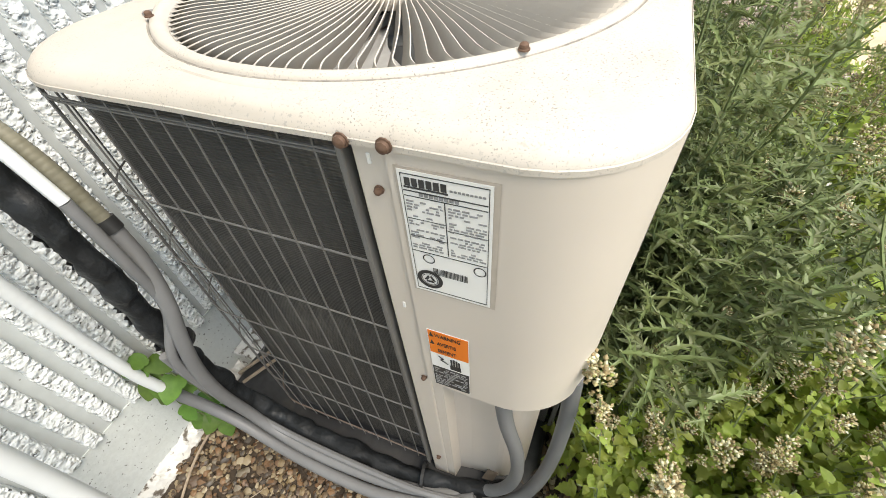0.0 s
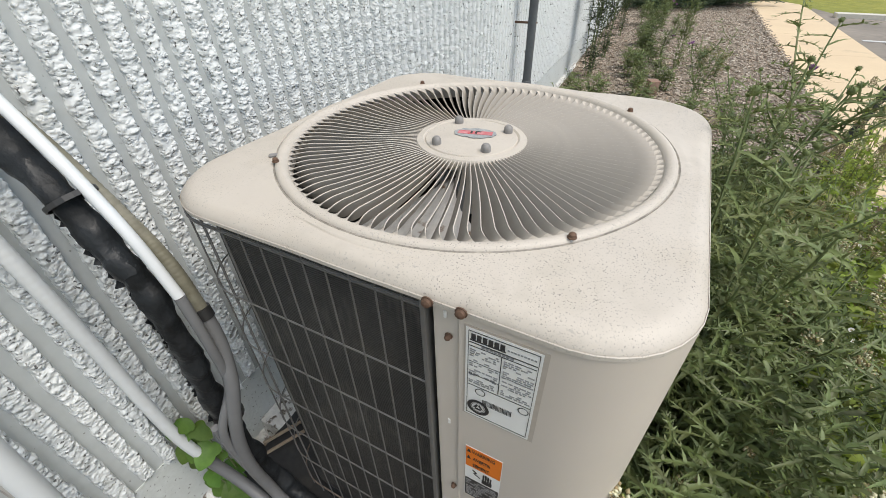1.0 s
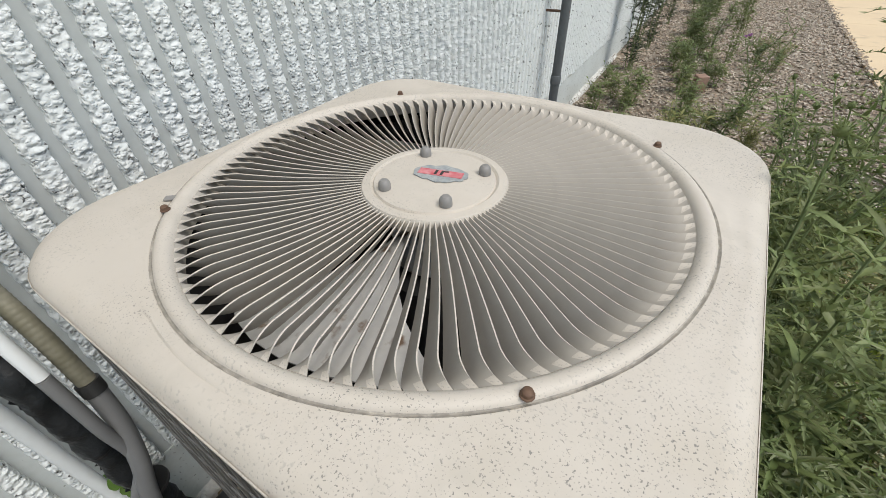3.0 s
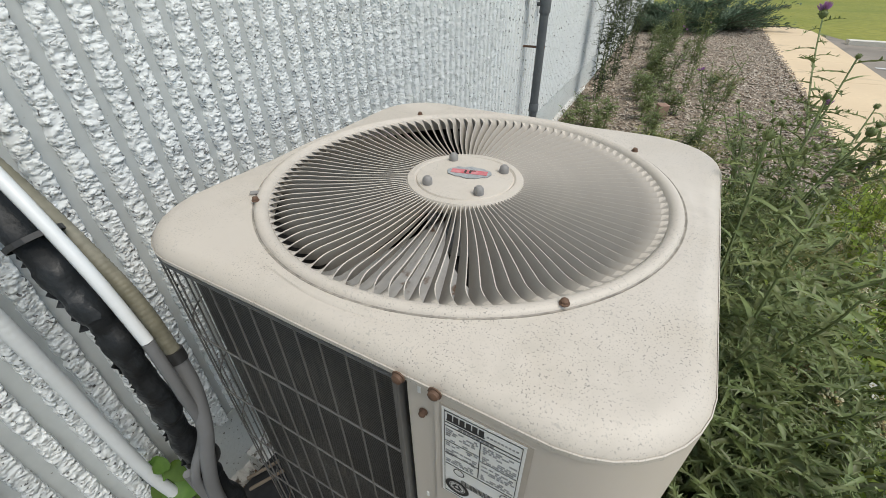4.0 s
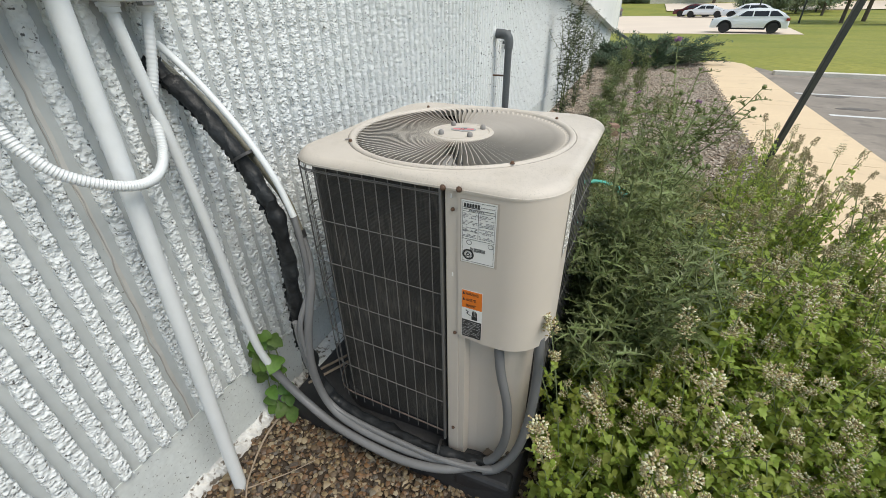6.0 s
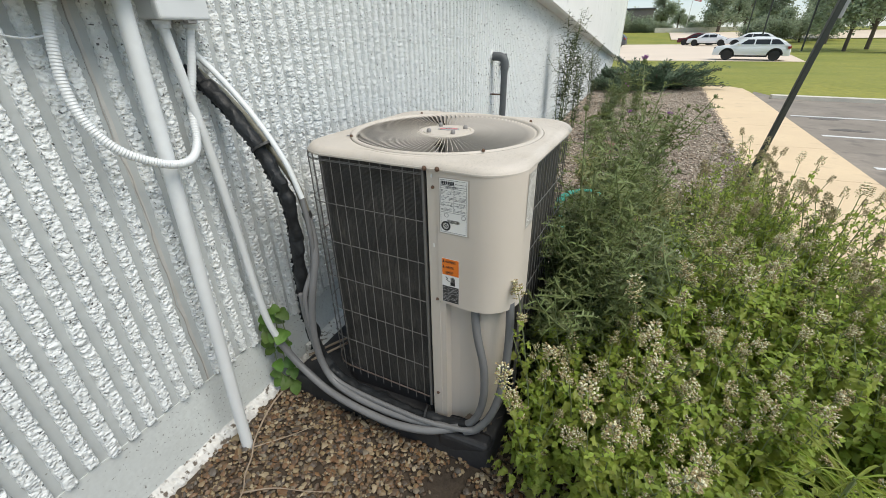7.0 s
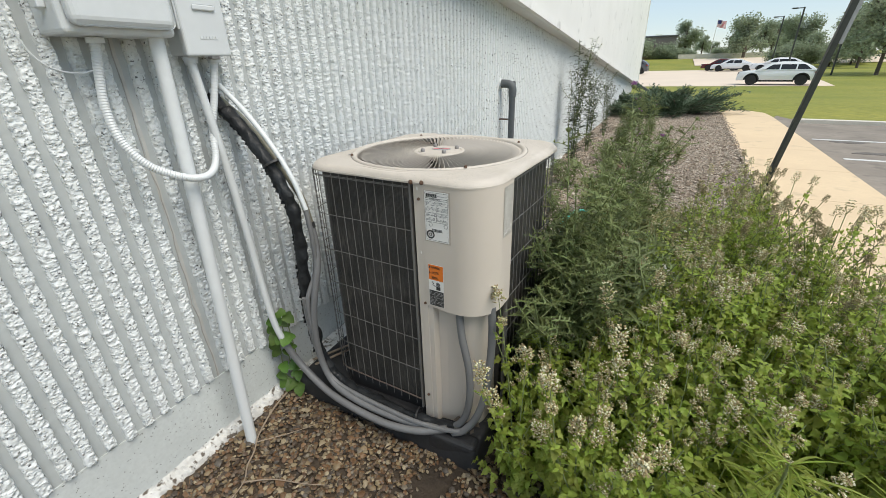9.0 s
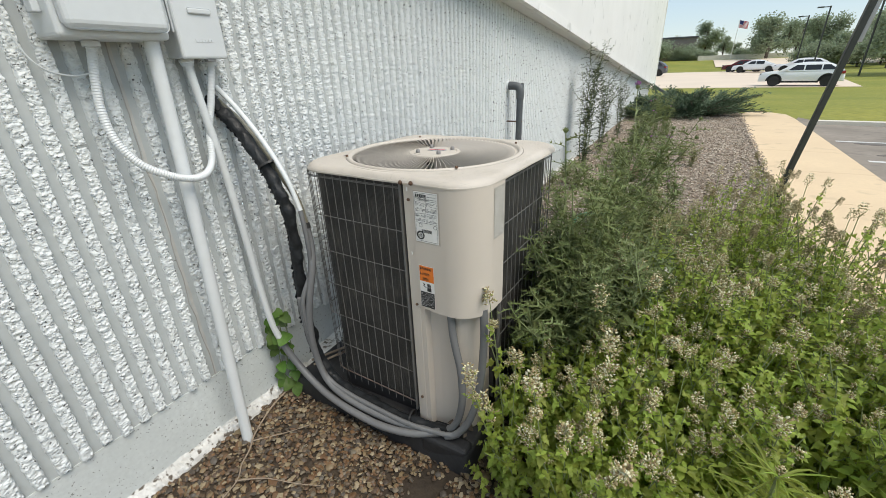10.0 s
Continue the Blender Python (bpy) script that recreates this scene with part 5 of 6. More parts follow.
# ---- plants ----
class Leaves:
    """Collects many small triangle shapes into one mesh."""

    def __init__(self):
        self.verts, self.faces, self.count = [], [], 0

    def add(self, template, origin, ahead, normal, scale, width=1.0):
        v, f = template
        x = Vector(ahead).normalized()
        z = Vector(normal)
        z = z - x * z.dot(x)
        z = z.normalized() if z.length > 1e-4 else x.orthogonal().normalized()
        y = z.cross(x)
        m = np.array([x, y * width, z])
        self.verts.append((v * scale) @ m + np.array(origin))
        self.faces.append(f + self.count)
        self.count += len(v)

    def mesh(self, name):
        return np_mesh(name, np.concatenate(self.verts), np.concatenate(self.faces))


def blade_template(xs, ws, fold, droop):
    """A leaf from stations along its length and half widths."""
    v, f = [], []
    for x, w in zip(xs, ws):
        z = -droop * x * x
        v += [(x, w, z - fold * w), (x, 0, z), (x, -w, z - fold * w)]
    for i in range(len(xs) - 1):
        a, b = 3 * i, 3 * i + 3
        for p, q in ((0, 1), (1, 2)):
            f += [(a + p, a + q, b + q), (a + p, b + q, b + p)]
    return np.array(v, float), np.array(f)


def puckered(leaf, seed, depth):
    """The leaf with an uneven, wavy blade and a nodding tip."""
    v, f = leaf
    r = np.random.default_rng(seed)
    v = v.copy()
    v[:, 2] += depth * (np.sin(v[:, 0] * 11 + r.uniform(0, 6)) * np.abs(v[:, 1]) * 2.2 + r.normal(0, 0.12, len(v)) * np.abs(v[:, 1]) * 2)
    v[:, 1] *= 1 + r.normal(0, 0.06, len(v))
    return v, f


CAT_BASE = blade_template([0, 0.08, 0.17, 0.24, 0.36, 0.42, 0.55, 0.60, 0.73, 0.78, 1.0], [0.05, 0.31, 0.40, 0.31, 0.40, 0.29, 0.34, 0.23, 0.24, 0.14, 0.0], -0.40, 0.65)
CAT_LEAVES = [puckered(CAT_BASE, k, 0.30) for k in range(5)]
OCTA = (np.array([(0, 0, 0), (0.5, 0.26, 0), (0.5, 0, 0.26), (0.5, -0.26, 0), (0.5, 0, -0.26), (1, 0, 0)], float), np.array([(0, 2, 1), (0, 3, 2), (0, 4, 3), (0, 1, 4), (5, 1, 2), (5, 2, 3), (5, 3, 4), (5, 4, 1)]))
FLAKE = (np.array([(0, 0, 0), (0.5, 0.3, 0.1), (1, 0, 0), (0.5, -0.3, 0.1)], float), np.array([(0, 1, 2), (0, 2, 3)]))
NARROW = blade_template([0, 0.12, 0.4, 0.7, 1.0], [0.02, 0.055, 0.07, 0.05, 0.0], -0.5, 0.40)
SMALL = blade_template([0, 0.3, 0.65, 1.0], [0.03, 0.20, 0.17, 0.0], -0.4, 0.3)
VINE_LEAF = blade_template([-0.06, 0.0, 0.14, 0.30, 0.42, 0.52, 0.70, 0.85, 0.95, 1.0], [0.12, 0.34, 0.50, 0.50, 0.40, 0.42, 0.36, 0.22, 0.10, 0.0], -0.15, 0.3)


def thistle_template(lobes, long, twist):
    """A spiny leaf: a narrow keel with long forked lance lobes in pairs."""
    v, f = blade_template([0, 0.2, 0.6, 1.0], [0.030, 0.058, 0.044, 0.0], -0.5, 0.40)
    v, f = list(map(tuple, v)), list(map(tuple, f))
    for k in range(lobes):
        x = 0.12 + 0.70 * k / (lobes - 1)
        s = long * (0.62, 1.0, 0.92, 0.70, 0.45, 0.3)[k]
        z = -0.40 * x * x
        for side in (1, -1):
            for ahead, reach, up in ((0.50, 1.0, 0.25 + twist * (k % 2)), (1.15, 0.62, -0.15)):
                n = len(v)
                v += [(x - 0.040, side * 0.02, z), (x + 0.040, side * 0.02, z), (x + ahead * s * 0.5 + 0.030, side * s * reach * 0.5, z + 0.6 * up * s),
                      (x + ahead * s * 0.5 - 0.030, side * s * reach * 0.5, z + 0.6 * up * s), (x + ahead * s, side * s * reach, z + up * s)]
                quad = [(n, n + 1, n + 2), (n, n + 2, n + 3), (n + 3, n + 2, n + 4)]
                f += quad if side > 0 else [(a, c, b) for a, b, c in quad]
    return np.array(v, float), np.array(f)


TH_LEAVES = [thistle_template(5, 0.22, 0.5), thistle_template(4, 0.27, -0.4), thistle_template(4, 0.16, 0.9), thistle_template(3, 0.20, 0.3)]
BUD = OCTA


def cluster_mesh(seed, length, radius, n, material, gather=0.7):
    """A spike of small calyces in whorls."""
    r = random.Random(seed)
    heap = Leaves()
    for k in range(n):
        t = (k + 0.5) / n
        whorl = round(t * 5) / 5 * gather + t * (1 - gather)
        a = r.uniform(0, 2 * math.pi)
        rad = radius * (1.05 - 0.5 * t) * r.uniform(0.2, 0.85)
        way = Vector((math.cos(a), math.sin(a), r.uniform(0.2, 1.0)))
        at = Vector((rad * math.cos(a), rad * math.sin(a), length * (whorl - 0.15)))
        heap.add(BUD, at, way, (0, 0, 1), r.uniform(0.0065, 0.0095), 1.4)
        if k % 4 == 0:
            for side in (-0.6, 0.0, 0.6):
                heap.add(FLAKE, at + way.normalized() * 0.006, way + Vector((-side * math.sin(a), side * math.cos(a), r.uniform(-0.5, 0.3))), (r.gauss(0, 0.4), r.gauss(0, 0.4), 1), r.uniform(0.005, 0.008), 1.1)
    me = heap.mesh("flower_head")
    me.materials.append(material)
    return me


FLOWERS = [cluster_mesh(k, 0.038 + 0.012 * k, 0.018 + 0.002 * k, 84, M_CATFLOWER) for k in range(3)]
TUFTS = [cluster_mesh(10 + k, 0.019, 0.0115, 30, M_CATFLOWER) for k in range(2)]
SEEDS = [cluster_mesh(20 + k, 0.062 + 0.016 * k, 0.021, 150, M_SEED, 0.25) for k in range(2)]


def aim(way, roll=0.0):
    return Vector(way).to_track_quat("Z", "Y").to_matrix().to_4x4() @ pose(0, 0, 0, 0, 0, roll)


def catnip(seed, height, spread, stems, brown, label, leafy=1.0, tips=()):
    r = random.Random(seed)
    thing = empty("catnip_plant")
    leaves, bm = Leaves(), bmesh.new()
    heads = []
    for s in range(stems + len(tips)):
        a = r.uniform(0, 2 * math.pi)
        out = Vector((math.cos(a), math.sin(a), 0)) * spread * r.uniform(0.15, 1.0)
        h = height * r.uniform(0.72, 1.06)
        if s >= stems:
            out, h = Vector((*tips[s - stems][:2], 0)), tips[s - stems][2] - 0.03
        base = Vector((math.cos(a), math.sin(a), 0)) * r.uniform(0, 0.07)
        bend = Vector((r.uniform(-1, 1), r.uniform(-1, 1), 0)) * 0.05
        if s >= stems:
            base, bend = base * 0.2, bend * 0.3
        path = [base + out * (t ** 1.35) + bend * math.sin(3 * t) + Vector((0, 0, h * t)) for t in [k / 9 for k in range(10)]]
        tube(bm, path, lambda i, n: 0.0034 * (1 - 0.62 * i / n), 4)
        t = 0.12
        turn = r.uniform(0, 90)
        while t < 0.95:
            i = t * 9
            p = path[int(i)].lerp(path[min(int(i) + 1, 9)], i % 1)
            size = (0.060 - 0.034 * t) * r.uniform(0.8, 1.25) * (0.85 if brown else 1) * leafy
            turn += 90
            for flip in (0, 180):
                b = radians(turn + flip + r.uniform(-22, 22))
                way = Vector((math.cos(b), math.sin(b), r.uniform(-0.55, 0.2)))
                stalk = p + way.normalized() * size * 0.25
                leaves.add(r.choice(CAT_LEAVES), stalk, way, Vector((-0.3 * math.cos(b), -0.3 * math.sin(b), 1)) + Vector((r.uniform(-0.35, 0.35), r.uniform(-0.35, 0.35), 0)), size, r.uniform(0.85, 1.1))
                if r.random() < 0.55 and t > 0.25:
                    ln = r.uniform(0.04, 0.11) * (1.1 - 0.5 * t)
                    tip = p + Vector((way.x, way.y, 0.75)).normalized() * ln
                    tube(bm, [p, p.lerp(tip, 0.5) + Vector((way.x, way.y, 0)) * 0.008, tip], 0.0016, 4)
                    for q in range(2 + int(ln > 0.07)):
                        at = p.lerp(tip, 0.45 + 0.27 * q)
                        for fl in (0, math.pi):
                            c = b + fl + 1.57 * (q % 2 + 0.5)
                            leaves.add(SMALL, at, (math.cos(c), math.sin(c), r.uniform(-0.1, 0.5)), (0, 0, 1), size * r.uniform(0.45, 0.75), 1.7)
                    if t > 0.40 and r.random() < 0.10:
                        heads.append((tip, Vector((way.x, way.y, 1.3)), "tuft"))
                if t > 0.82 and r.random() < 0.16:
                    heads.append((p + Vector((way.x, way.y, 0.3)) * 0.006, Vector((way.x, way.y, 0.9)), "tuft"))
            t += r.uniform(0.065, 0.095) * 0.6 / height
        if s >= stems:
            heads += [(path[-1], path[-1] - path[-2], "large"), (path[8], path[8] - path[7] + Vector((0.03, 0, 0)), "tuft"), (path[8], path[8] - path[7] - Vector((0.03, 0.02, 0)), "tuft")]
            continue
        if brown or r.random() < 0.55:
            heads.append((path[-1], path[-1] - path[-2], "spike" if r.random() < (0.8 if brown else 0.45) else "tuft"))
    for k in range(int(90 * spread / 0.2)):
        a, d = r.uniform(0, 6.28), spread * 1.1 * r.random() ** 0.5
        p = (d * math.cos(a), d * math.sin(a), height * r.uniform(0.08, 0.5))
        leaves.add(r.choice(CAT_LEAVES), p, (math.cos(a), math.sin(a), r.uniform(-0.5, 0.2)), (r.uniform(-0.4, 0.4), r.uniform(-0.4, 0.4), 1), r.uniform(0.030, 0.048) * leafy)
    mesh_part("foliage", leaves.mesh("foliage"), M_CATLEAF, thing)
    part("branching_stem", bm, M_STEM, thing, "", True)
    for p, way, kind in heads:
        pool = (SEEDS if brown and r.random() < 0.75 else FLOWERS) if kind == "spike" else FLOWERS if kind == "large" else TUFTS
        mesh_part("flower_head", r.choice(pool), None, thing, place=Matrix.Translation(p) @ aim(way, r.uniform(0, 360)) @ Matrix.Scale(r.uniform(1.25, 1.5) if kind == "large" else r.uniform(0.65, 1.15), 4))
    return tagged(thing, label, "catnip plant", "catnip plants beside the unit")


def thistle(seed, height, stems, flowers, label, thin=False, tone=None, reach=(), lean_most=0.26):
    r = random.Random(seed)
    thing = empty("thistle_plant")
    leaves, bm = Leaves(), bmesh.new()
    tips = []

    def clothe(path, start, long0, long1, gap):
        n = len(path) - 1
        length = sum((a - b).length for a, b in zip(path, path[1:]))
        t, turn = start, r.uniform(0, 360)
        while t < 0.99:
            i = t * n
            p = path[min(int(i), n - 1)].lerp(path[min(int(i) + 1, n)], i % 1)
            turn += 137.5 + r.uniform(-20, 20)
            b = radians(turn)
            up = r.uniform(0.05, 0.9)
            size = (long0 + (long1 - long0) * t) * r.uniform(0.7, 1.25)
            tmpl = r.choice(TH_LEAVES) if r.random() < (0.45 if thin else 0.96) else NARROW
            leaves.add(tmpl, p, (math.cos(b), math.sin(b), up), (-math.cos(b) * 0.6 + r.uniform(-0.4, 0.4), -math.sin(b) * 0.6 + r.uniform(-0.4, 0.4), 1), size, r.uniform(0.8, 1.15))
            t += gap / length
        return path[-1], path[-1] - path[-2]

    for s in range(stems):
        a = r.uniform(0, 6.28)
        lean = Vector((math.cos(a), math.sin(a), 0)) * r.uniform(0.05, lean_most) * height
        base = Vector((math.cos(a), math.sin(a), 0)) * r.uniform(0, 0.05)
        h = height * r.uniform(0.8, 1.04)
        if reach:
            lean, h = Vector((*reach[s][:2], 0)), reach[s][2]
        wob = Vector((r.uniform(-1, 1), r.uniform(-1, 1), 0)) * 0.03
        path = [base + lean * t * t + wob * math.sin(5 * t) + Vector((0, 0, h * t)) for t in [k / 10 for k in range(11)]]
        tube(bm, path, lambda i, n: 0.0052 * (1 - 0.6 * i / n), 5)
        tips.append(clothe(path, 0.06, 0.185 if not thin else 0.13, 0.085, 0.024 if reach else 0.034 if not thin else 0.032))
        for k in range(r.randint(4, 7)):
            t = r.uniform(0.35, 0.92)
            i = t * 10
            p = path[int(i)].lerp(path[int(i) + 1], i % 1)
            b = r.uniform(0, 6.28)
            ln = h * r.uniform(0.12, 0.30)
            way = Vector((math.cos(b) * 0.75, math.sin(b) * 0.75, 1)).normalized()
            bp = [p + way * ln * u + Vector((math.cos(b), math.sin(b), 0)) * 0.02 * math.sin(3 * u) for u in (0, 0.25, 0.5, 0.75, 1)]
            tube(bm, bp, lambda i, n: 0.003 * (1 - 0.5 * i / n), 4)
            tips.append(clothe(bp, 0.1, 0.115, 0.055, 0.020 if reach else 0.026 if not thin else 0.030))
    mesh_part("foliage", leaves.mesh("foliage"), tone or M_THLEAF, thing)
    part("branching_stem", bm, M_STEM, thing, "", True)
    if reach:
        tips.sort(key=lambda q: -q[0].z)
    else:
        r.shuffle(tips)
    for n, (p, way) in enumerate(tips[:flowers * 2 + (9 if reach else 3)]):
        mesh_part("flower_bud", BUDS[n % 2], None, thing, place=Matrix.Translation(p) @ aim(way) @ Matrix.Scale(r.uniform(0.45, 0.85) * (1.1 if reach else 1), 4))
        if n < flowers and n % 2 == 0:
            mesh_part("flower", BLOOM, None, thing, "purple thistle bloom", place=Matrix.Translation(p) @ aim(way))
    return tagged(thing, label, "thistle", "thistles beside the unit")


def bud_mesh(seed):
    r = random.Random(seed)
    heap = Leaves()
    v, f = ico()
    heap.add((v, f), (0, 0, 0.012), (1, 0, 0), (0, 0, 1), 0.0140)
    for k in range(60):
        d = Vector((r.gauss(0, 1), r.gauss(0, 1), r.uniform(-0.5, 1.2))).normalized()
        heap.add(FLAKE, Vector((0, 0, 0.012)) + d * 0.009, d + Vector((0, 0, 0.5)), (r.random(), r.random(), 0.3), r.uniform(0.007, 0.012), 0.35)
    me = heap.mesh("flower_bud")
    me.materials.append(M_THPALE)
    return me


def bloom_mesh(seed):
    r = random.Random(seed)
    heap = Leaves()
    for k in range(90):
        a, s = r.uniform(0, 6.28), r.random() ** 0.5
        way = Vector((0.75 * s * math.cos(a), 0.75 * s * math.sin(a), 1.0))
        heap.add(FLAKE, (0.005 * s * math.cos(a), 0.005 * s * math.sin(a), 0.018), way, (math.cos(a + 1), math.sin(a + 1), 0.2), r.uniform(0.017, 0.026), 0.22)
    me = heap.mesh("flower")
    me.materials.append(M_PURPLE)
    return me


BUDS = [bud_mesh(1), bud_mesh(2)]
BLOOM = bloom_mesh(3)
pr = random.Random(21)
THISTLE = "tall grey-green thistle with narrow spiny leaves beside the unit"
kinds = [thistle(1, 0.92, 5, 0, THISTLE), thistle(2, 1.0, 5, 0, THISTLE, False, M_THPALE), thistle(3, 0.82, 6, 0, THISTLE), thistle(4, 1.2, 5, 1, "tallest thistle with round buds and a purple bloom", False, M_THPALE, ((0.12, 0.25, 1.24), (0.17, -0.04, 1.13), (0.02, 0.12, 1.16), (0.21, 0.10, 1.10), (-0.06, 0.20, 1.02)))]
spots = [(1.33, 0.86), (1.32, 1.22), (1.44, 0.94), (1.34, 1.45)]
for ob, (x, y) in zip(kinds, spots):
    ob.matrix_basis = pose(x, y, 0, 0, 0, 0 if ob is kinds[3] else pr.uniform(0, 360))
more = [(1.26, 0.68, 2), (1.39, 0.78, 0), (1.52, 1.22, 2), (1.30, 1.52, 2), (1.48, 1.05, 2), (1.24, 1.05, 2), (1.25, 0.78, 0), (1.30, 0.98, 0)]
for x, y, k in more:
    ob = copy_thing(kinds[k], pose(x, y, 0, 0, 0, pr.uniform(0, 360)))
    ob.scale = (1, 1, pr.uniform(0.85, 1.05))
stalk = thistle(16, 1.2, 4, 0, "thistle stalks with round buds rising past the corner of the unit", False, M_THPALE, ((-0.06, 0.02, 1.21), (0.04, 0.10, 1.08), (-0.03, -0.06, 1.02), (0.10, 0.0, 0.95)))
stalk.matrix_basis = pose(1.27, 0.98, 0)
rear = thistle(18, 1.0, 4, 1, "thistle with a purple bloom behind the unit", False, M_THPALE, ((0.05, 0.05, 1.03), (-0.08, 0.10, 0.84), (0.12, -0.06, 0.76), (-0.02, -0.14, 0.62)))
rear.matrix_basis = pose(1.50, 1.95, 0)
low = thistle(9, 0.42, 4, 0, "low sprawling weed in the gravel", True, M_THPALE)
low.matrix_basis = pose(1.1, 3.6, 0)
low2 = thistle(10, 0.62, 3, 1, "thin weed with a bud standing in the gravel", True)
low2.matrix_basis = pose(1.7, 3.5, 0)
for x, y, k in ((1.20, 1.85, 0.95), (1.52, 1.70, 1.0), (1.62, 2.02, 0.9), (1.32, 2.25, 0.9), (1.05, 2.30, 0.7), (1.78, 1.72, 0.85), (1.50, 2.55, 0.8), (1.72, 2.45, 0.7)):
    copy_thing(low2, pose(x, y, 0, 0, 0, pr.uniform(0, 360))).scale = (k, k, k)
for k in range(28):
    y = 3.1 + 8.0 * (k / 28) ** 1.2
    x = pr.uniform(0.55, 1.0) if k % 3 == 0 else pr.uniform(0.9, 1.45)
    wide = pr.uniform(0.7, 1.15)
    copy_thing(low if k % 4 else low2, pose(x, y + pr.uniform(-0.3, 0.3), 0, 0, 0, pr.uniform(0, 360))).scale = (wide, wide, wide * (0.75 if k % 4 else 0.6))
dry = thistle(17, 0.58, 7, 0, "dry olive weed with wiry stems in the gravel", True, M_DRYWEED)
dry.matrix_basis = pose(1.62, 1.95, 0)
for x, y, k in ((1.50, 2.15, 1.0), (1.72, 2.30, 0.9), (1.86, 2.05, 1.0), (1.60, 2.60, 0.75), (1.40, 2.75, 0.6), (1.80, 2.75, 0.75), (1.20, 2.60, 0.6), (1.96, 2.40, 0.85), (1.30, 3.05, 0.5), (1.62, 3.10, 0.5),
                (1.44, 1.85, 1.1), (1.74, 1.72, 1.05), (1.10, 3.3, 0.9), (1.86, 6.3, 0.55), (1.72, 6.7, 0.5), (1.52, 3.7, 0.6)):
    copy_thing(dry, pose(x, y, 0, 0, 0, pr.uniform(0, 360))).scale = (k, k, k)
for x, y, k in ((0.36, 4.3, 0.85), (0.46, 4.7, 0.8), (0.34, 5.0, 0.75), (0.90, 5.9, 1.0), (1.02, 5.5, 0.9), (0.82, 6.3, 0.9), (1.22, 6.0, 0.8), (0.60, 4.4, 0.7)):
    copy_thing(low, pose(x, y, 0, 0, 0, pr.uniform(0, 360))).scale = (k, k, 0.8 * k)
dark = thistle(12, 1.62, 8, 0, "dark upright weed growing against the wall", True, M_DARKWEED, (), 0.10)
dark.matrix_basis = pose(0.42, 5.75, 0)
for x, y, s in ((0.48, 6.9, 0.8), (0.55, 8.6, 0.72)):
    copy_thing(dark, pose(x, y, 0, 0, 0, pr.uniform(0, 360))).scale = (s, s, s)
clump = thistle(15, 0.95, 6, 1, "bright green thistle clump with a purple bloom in the gravel", True, M_THPALE, (), 0.14)
clump.matrix_basis = pose(1.42, 6.5, 0)
clump.scale = (0.7, 0.7, 1.0)
copy_thing(clump, pose(1.20, 9.4, 0, 0, 0, 130)).scale = (0.7, 0.7, 0.8)

CAT = "leafy green catnip with pale flower clusters"
cats = [catnip(1, 0.50, 0.20, 13, False, CAT), catnip(2, 0.56, 0.22, 14, False, CAT), catnip(3, 0.62, 0.20, 12, False, CAT), catnip(4, 0.82, 0.22, 11, True, "tall catnip going to brown seed heads")]
cspots = [(1.52, 0.42), (1.62, 0.40), (1.90, 0.62), (2.30, 1.55)]
for ob, (x, y) in zip(cats, cspots):
    ob.matrix_basis = pose(x, y, 0, 0, 0, pr.uniform(0, 360))
for x, y, k in ((1.36, 0.46, 0), (1.43, 0.55, 0), (1.50, 0.58, 1), (1.76, 0.50, 0), (1.70, 0.70, 2), (1.95, 0.82, 1), (1.86, 0.36, 0), (2.10, 0.66, 1), (2.05, 1.02, 2), (2.22, 0.92, 1), (2.28, 1.20, 3), (2.05, 1.36, 2),
                (2.12, 1.72, 3), (2.42, 1.85, 3), (2.25, 2.15, 3), (2.45, 1.40, 3), (2.00, 2.05, 2), (1.56, 0.24, 0), (1.45, 0.70, 1), (2.10, 2.55, 3), (1.88, 1.10, 2), (1.66, 0.88, 2), (1.76, 1.06, 2), (1.66, 1.18, 2), (1.84, 1.32, 3), (1.95, 1.22, 2), (1.82, 1.62, 3), (1.66, 1.45, 2), (2.02, 1.75, 3), (2.30, 0.62, 1), (2.42, 0.95, 2), (2.52, 1.18, 2), (2.56, 1.62, 3), (2.46, 0.74, 1), (1.90, 2.28, 3), (2.24, 2.85, 3)):
    tall = pr.uniform(0.82, 0.98) * (0.85 if y < 1.45 else 1.0) if k == 3 else pr.uniform(0.95, 1.14) * (1.15 if 0.85 < y < 1.4 and x < 2.0 else 1.0)
    copy_thing(cats[k], pose(x, y, 0, 0, 0, pr.uniform(0, 360))).scale = [tall] * 3


def grassy_weed(seed, label):
    """Upright stems ending in a burst of thin, arching leaves."""
    r = random.Random(seed)
    thing = empty("grassy_weed")
    heap, bm = Leaves(), bmesh.new()
    for s in range(3):
        a = r.uniform(0, 6.28)
        tip = Vector((0.09 * math.cos(a), 0.09 * math.sin(a), (0.70, 0.58, 0.50)[s]))
        if s == 0:
            tip.x = tip.y = 0.0
        tube(bm, [Vector((0, 0, 0)), tip * 0.5, tip], 0.004, 5)
        for k in range(70):
            t = 1.0 - 0.5 * r.random() ** 1.6
            b = r.uniform(0, 6.28)
            heap.add(NARROW, tip * t, (math.cos(b), math.sin(b), r.uniform(-0.3, 1.2) * (1.2 if t > 0.95 else 0.7)), (0, 0, 1), r.uniform(0.07, 0.16), 0.30)
    mesh_part("foliage", heap.mesh("foliage"), M_CATLEAF, thing)
    part("branching_stem", bm, M_STEM, thing, "", True)
    return tagged(thing, label, "weed", "grassy weeds")


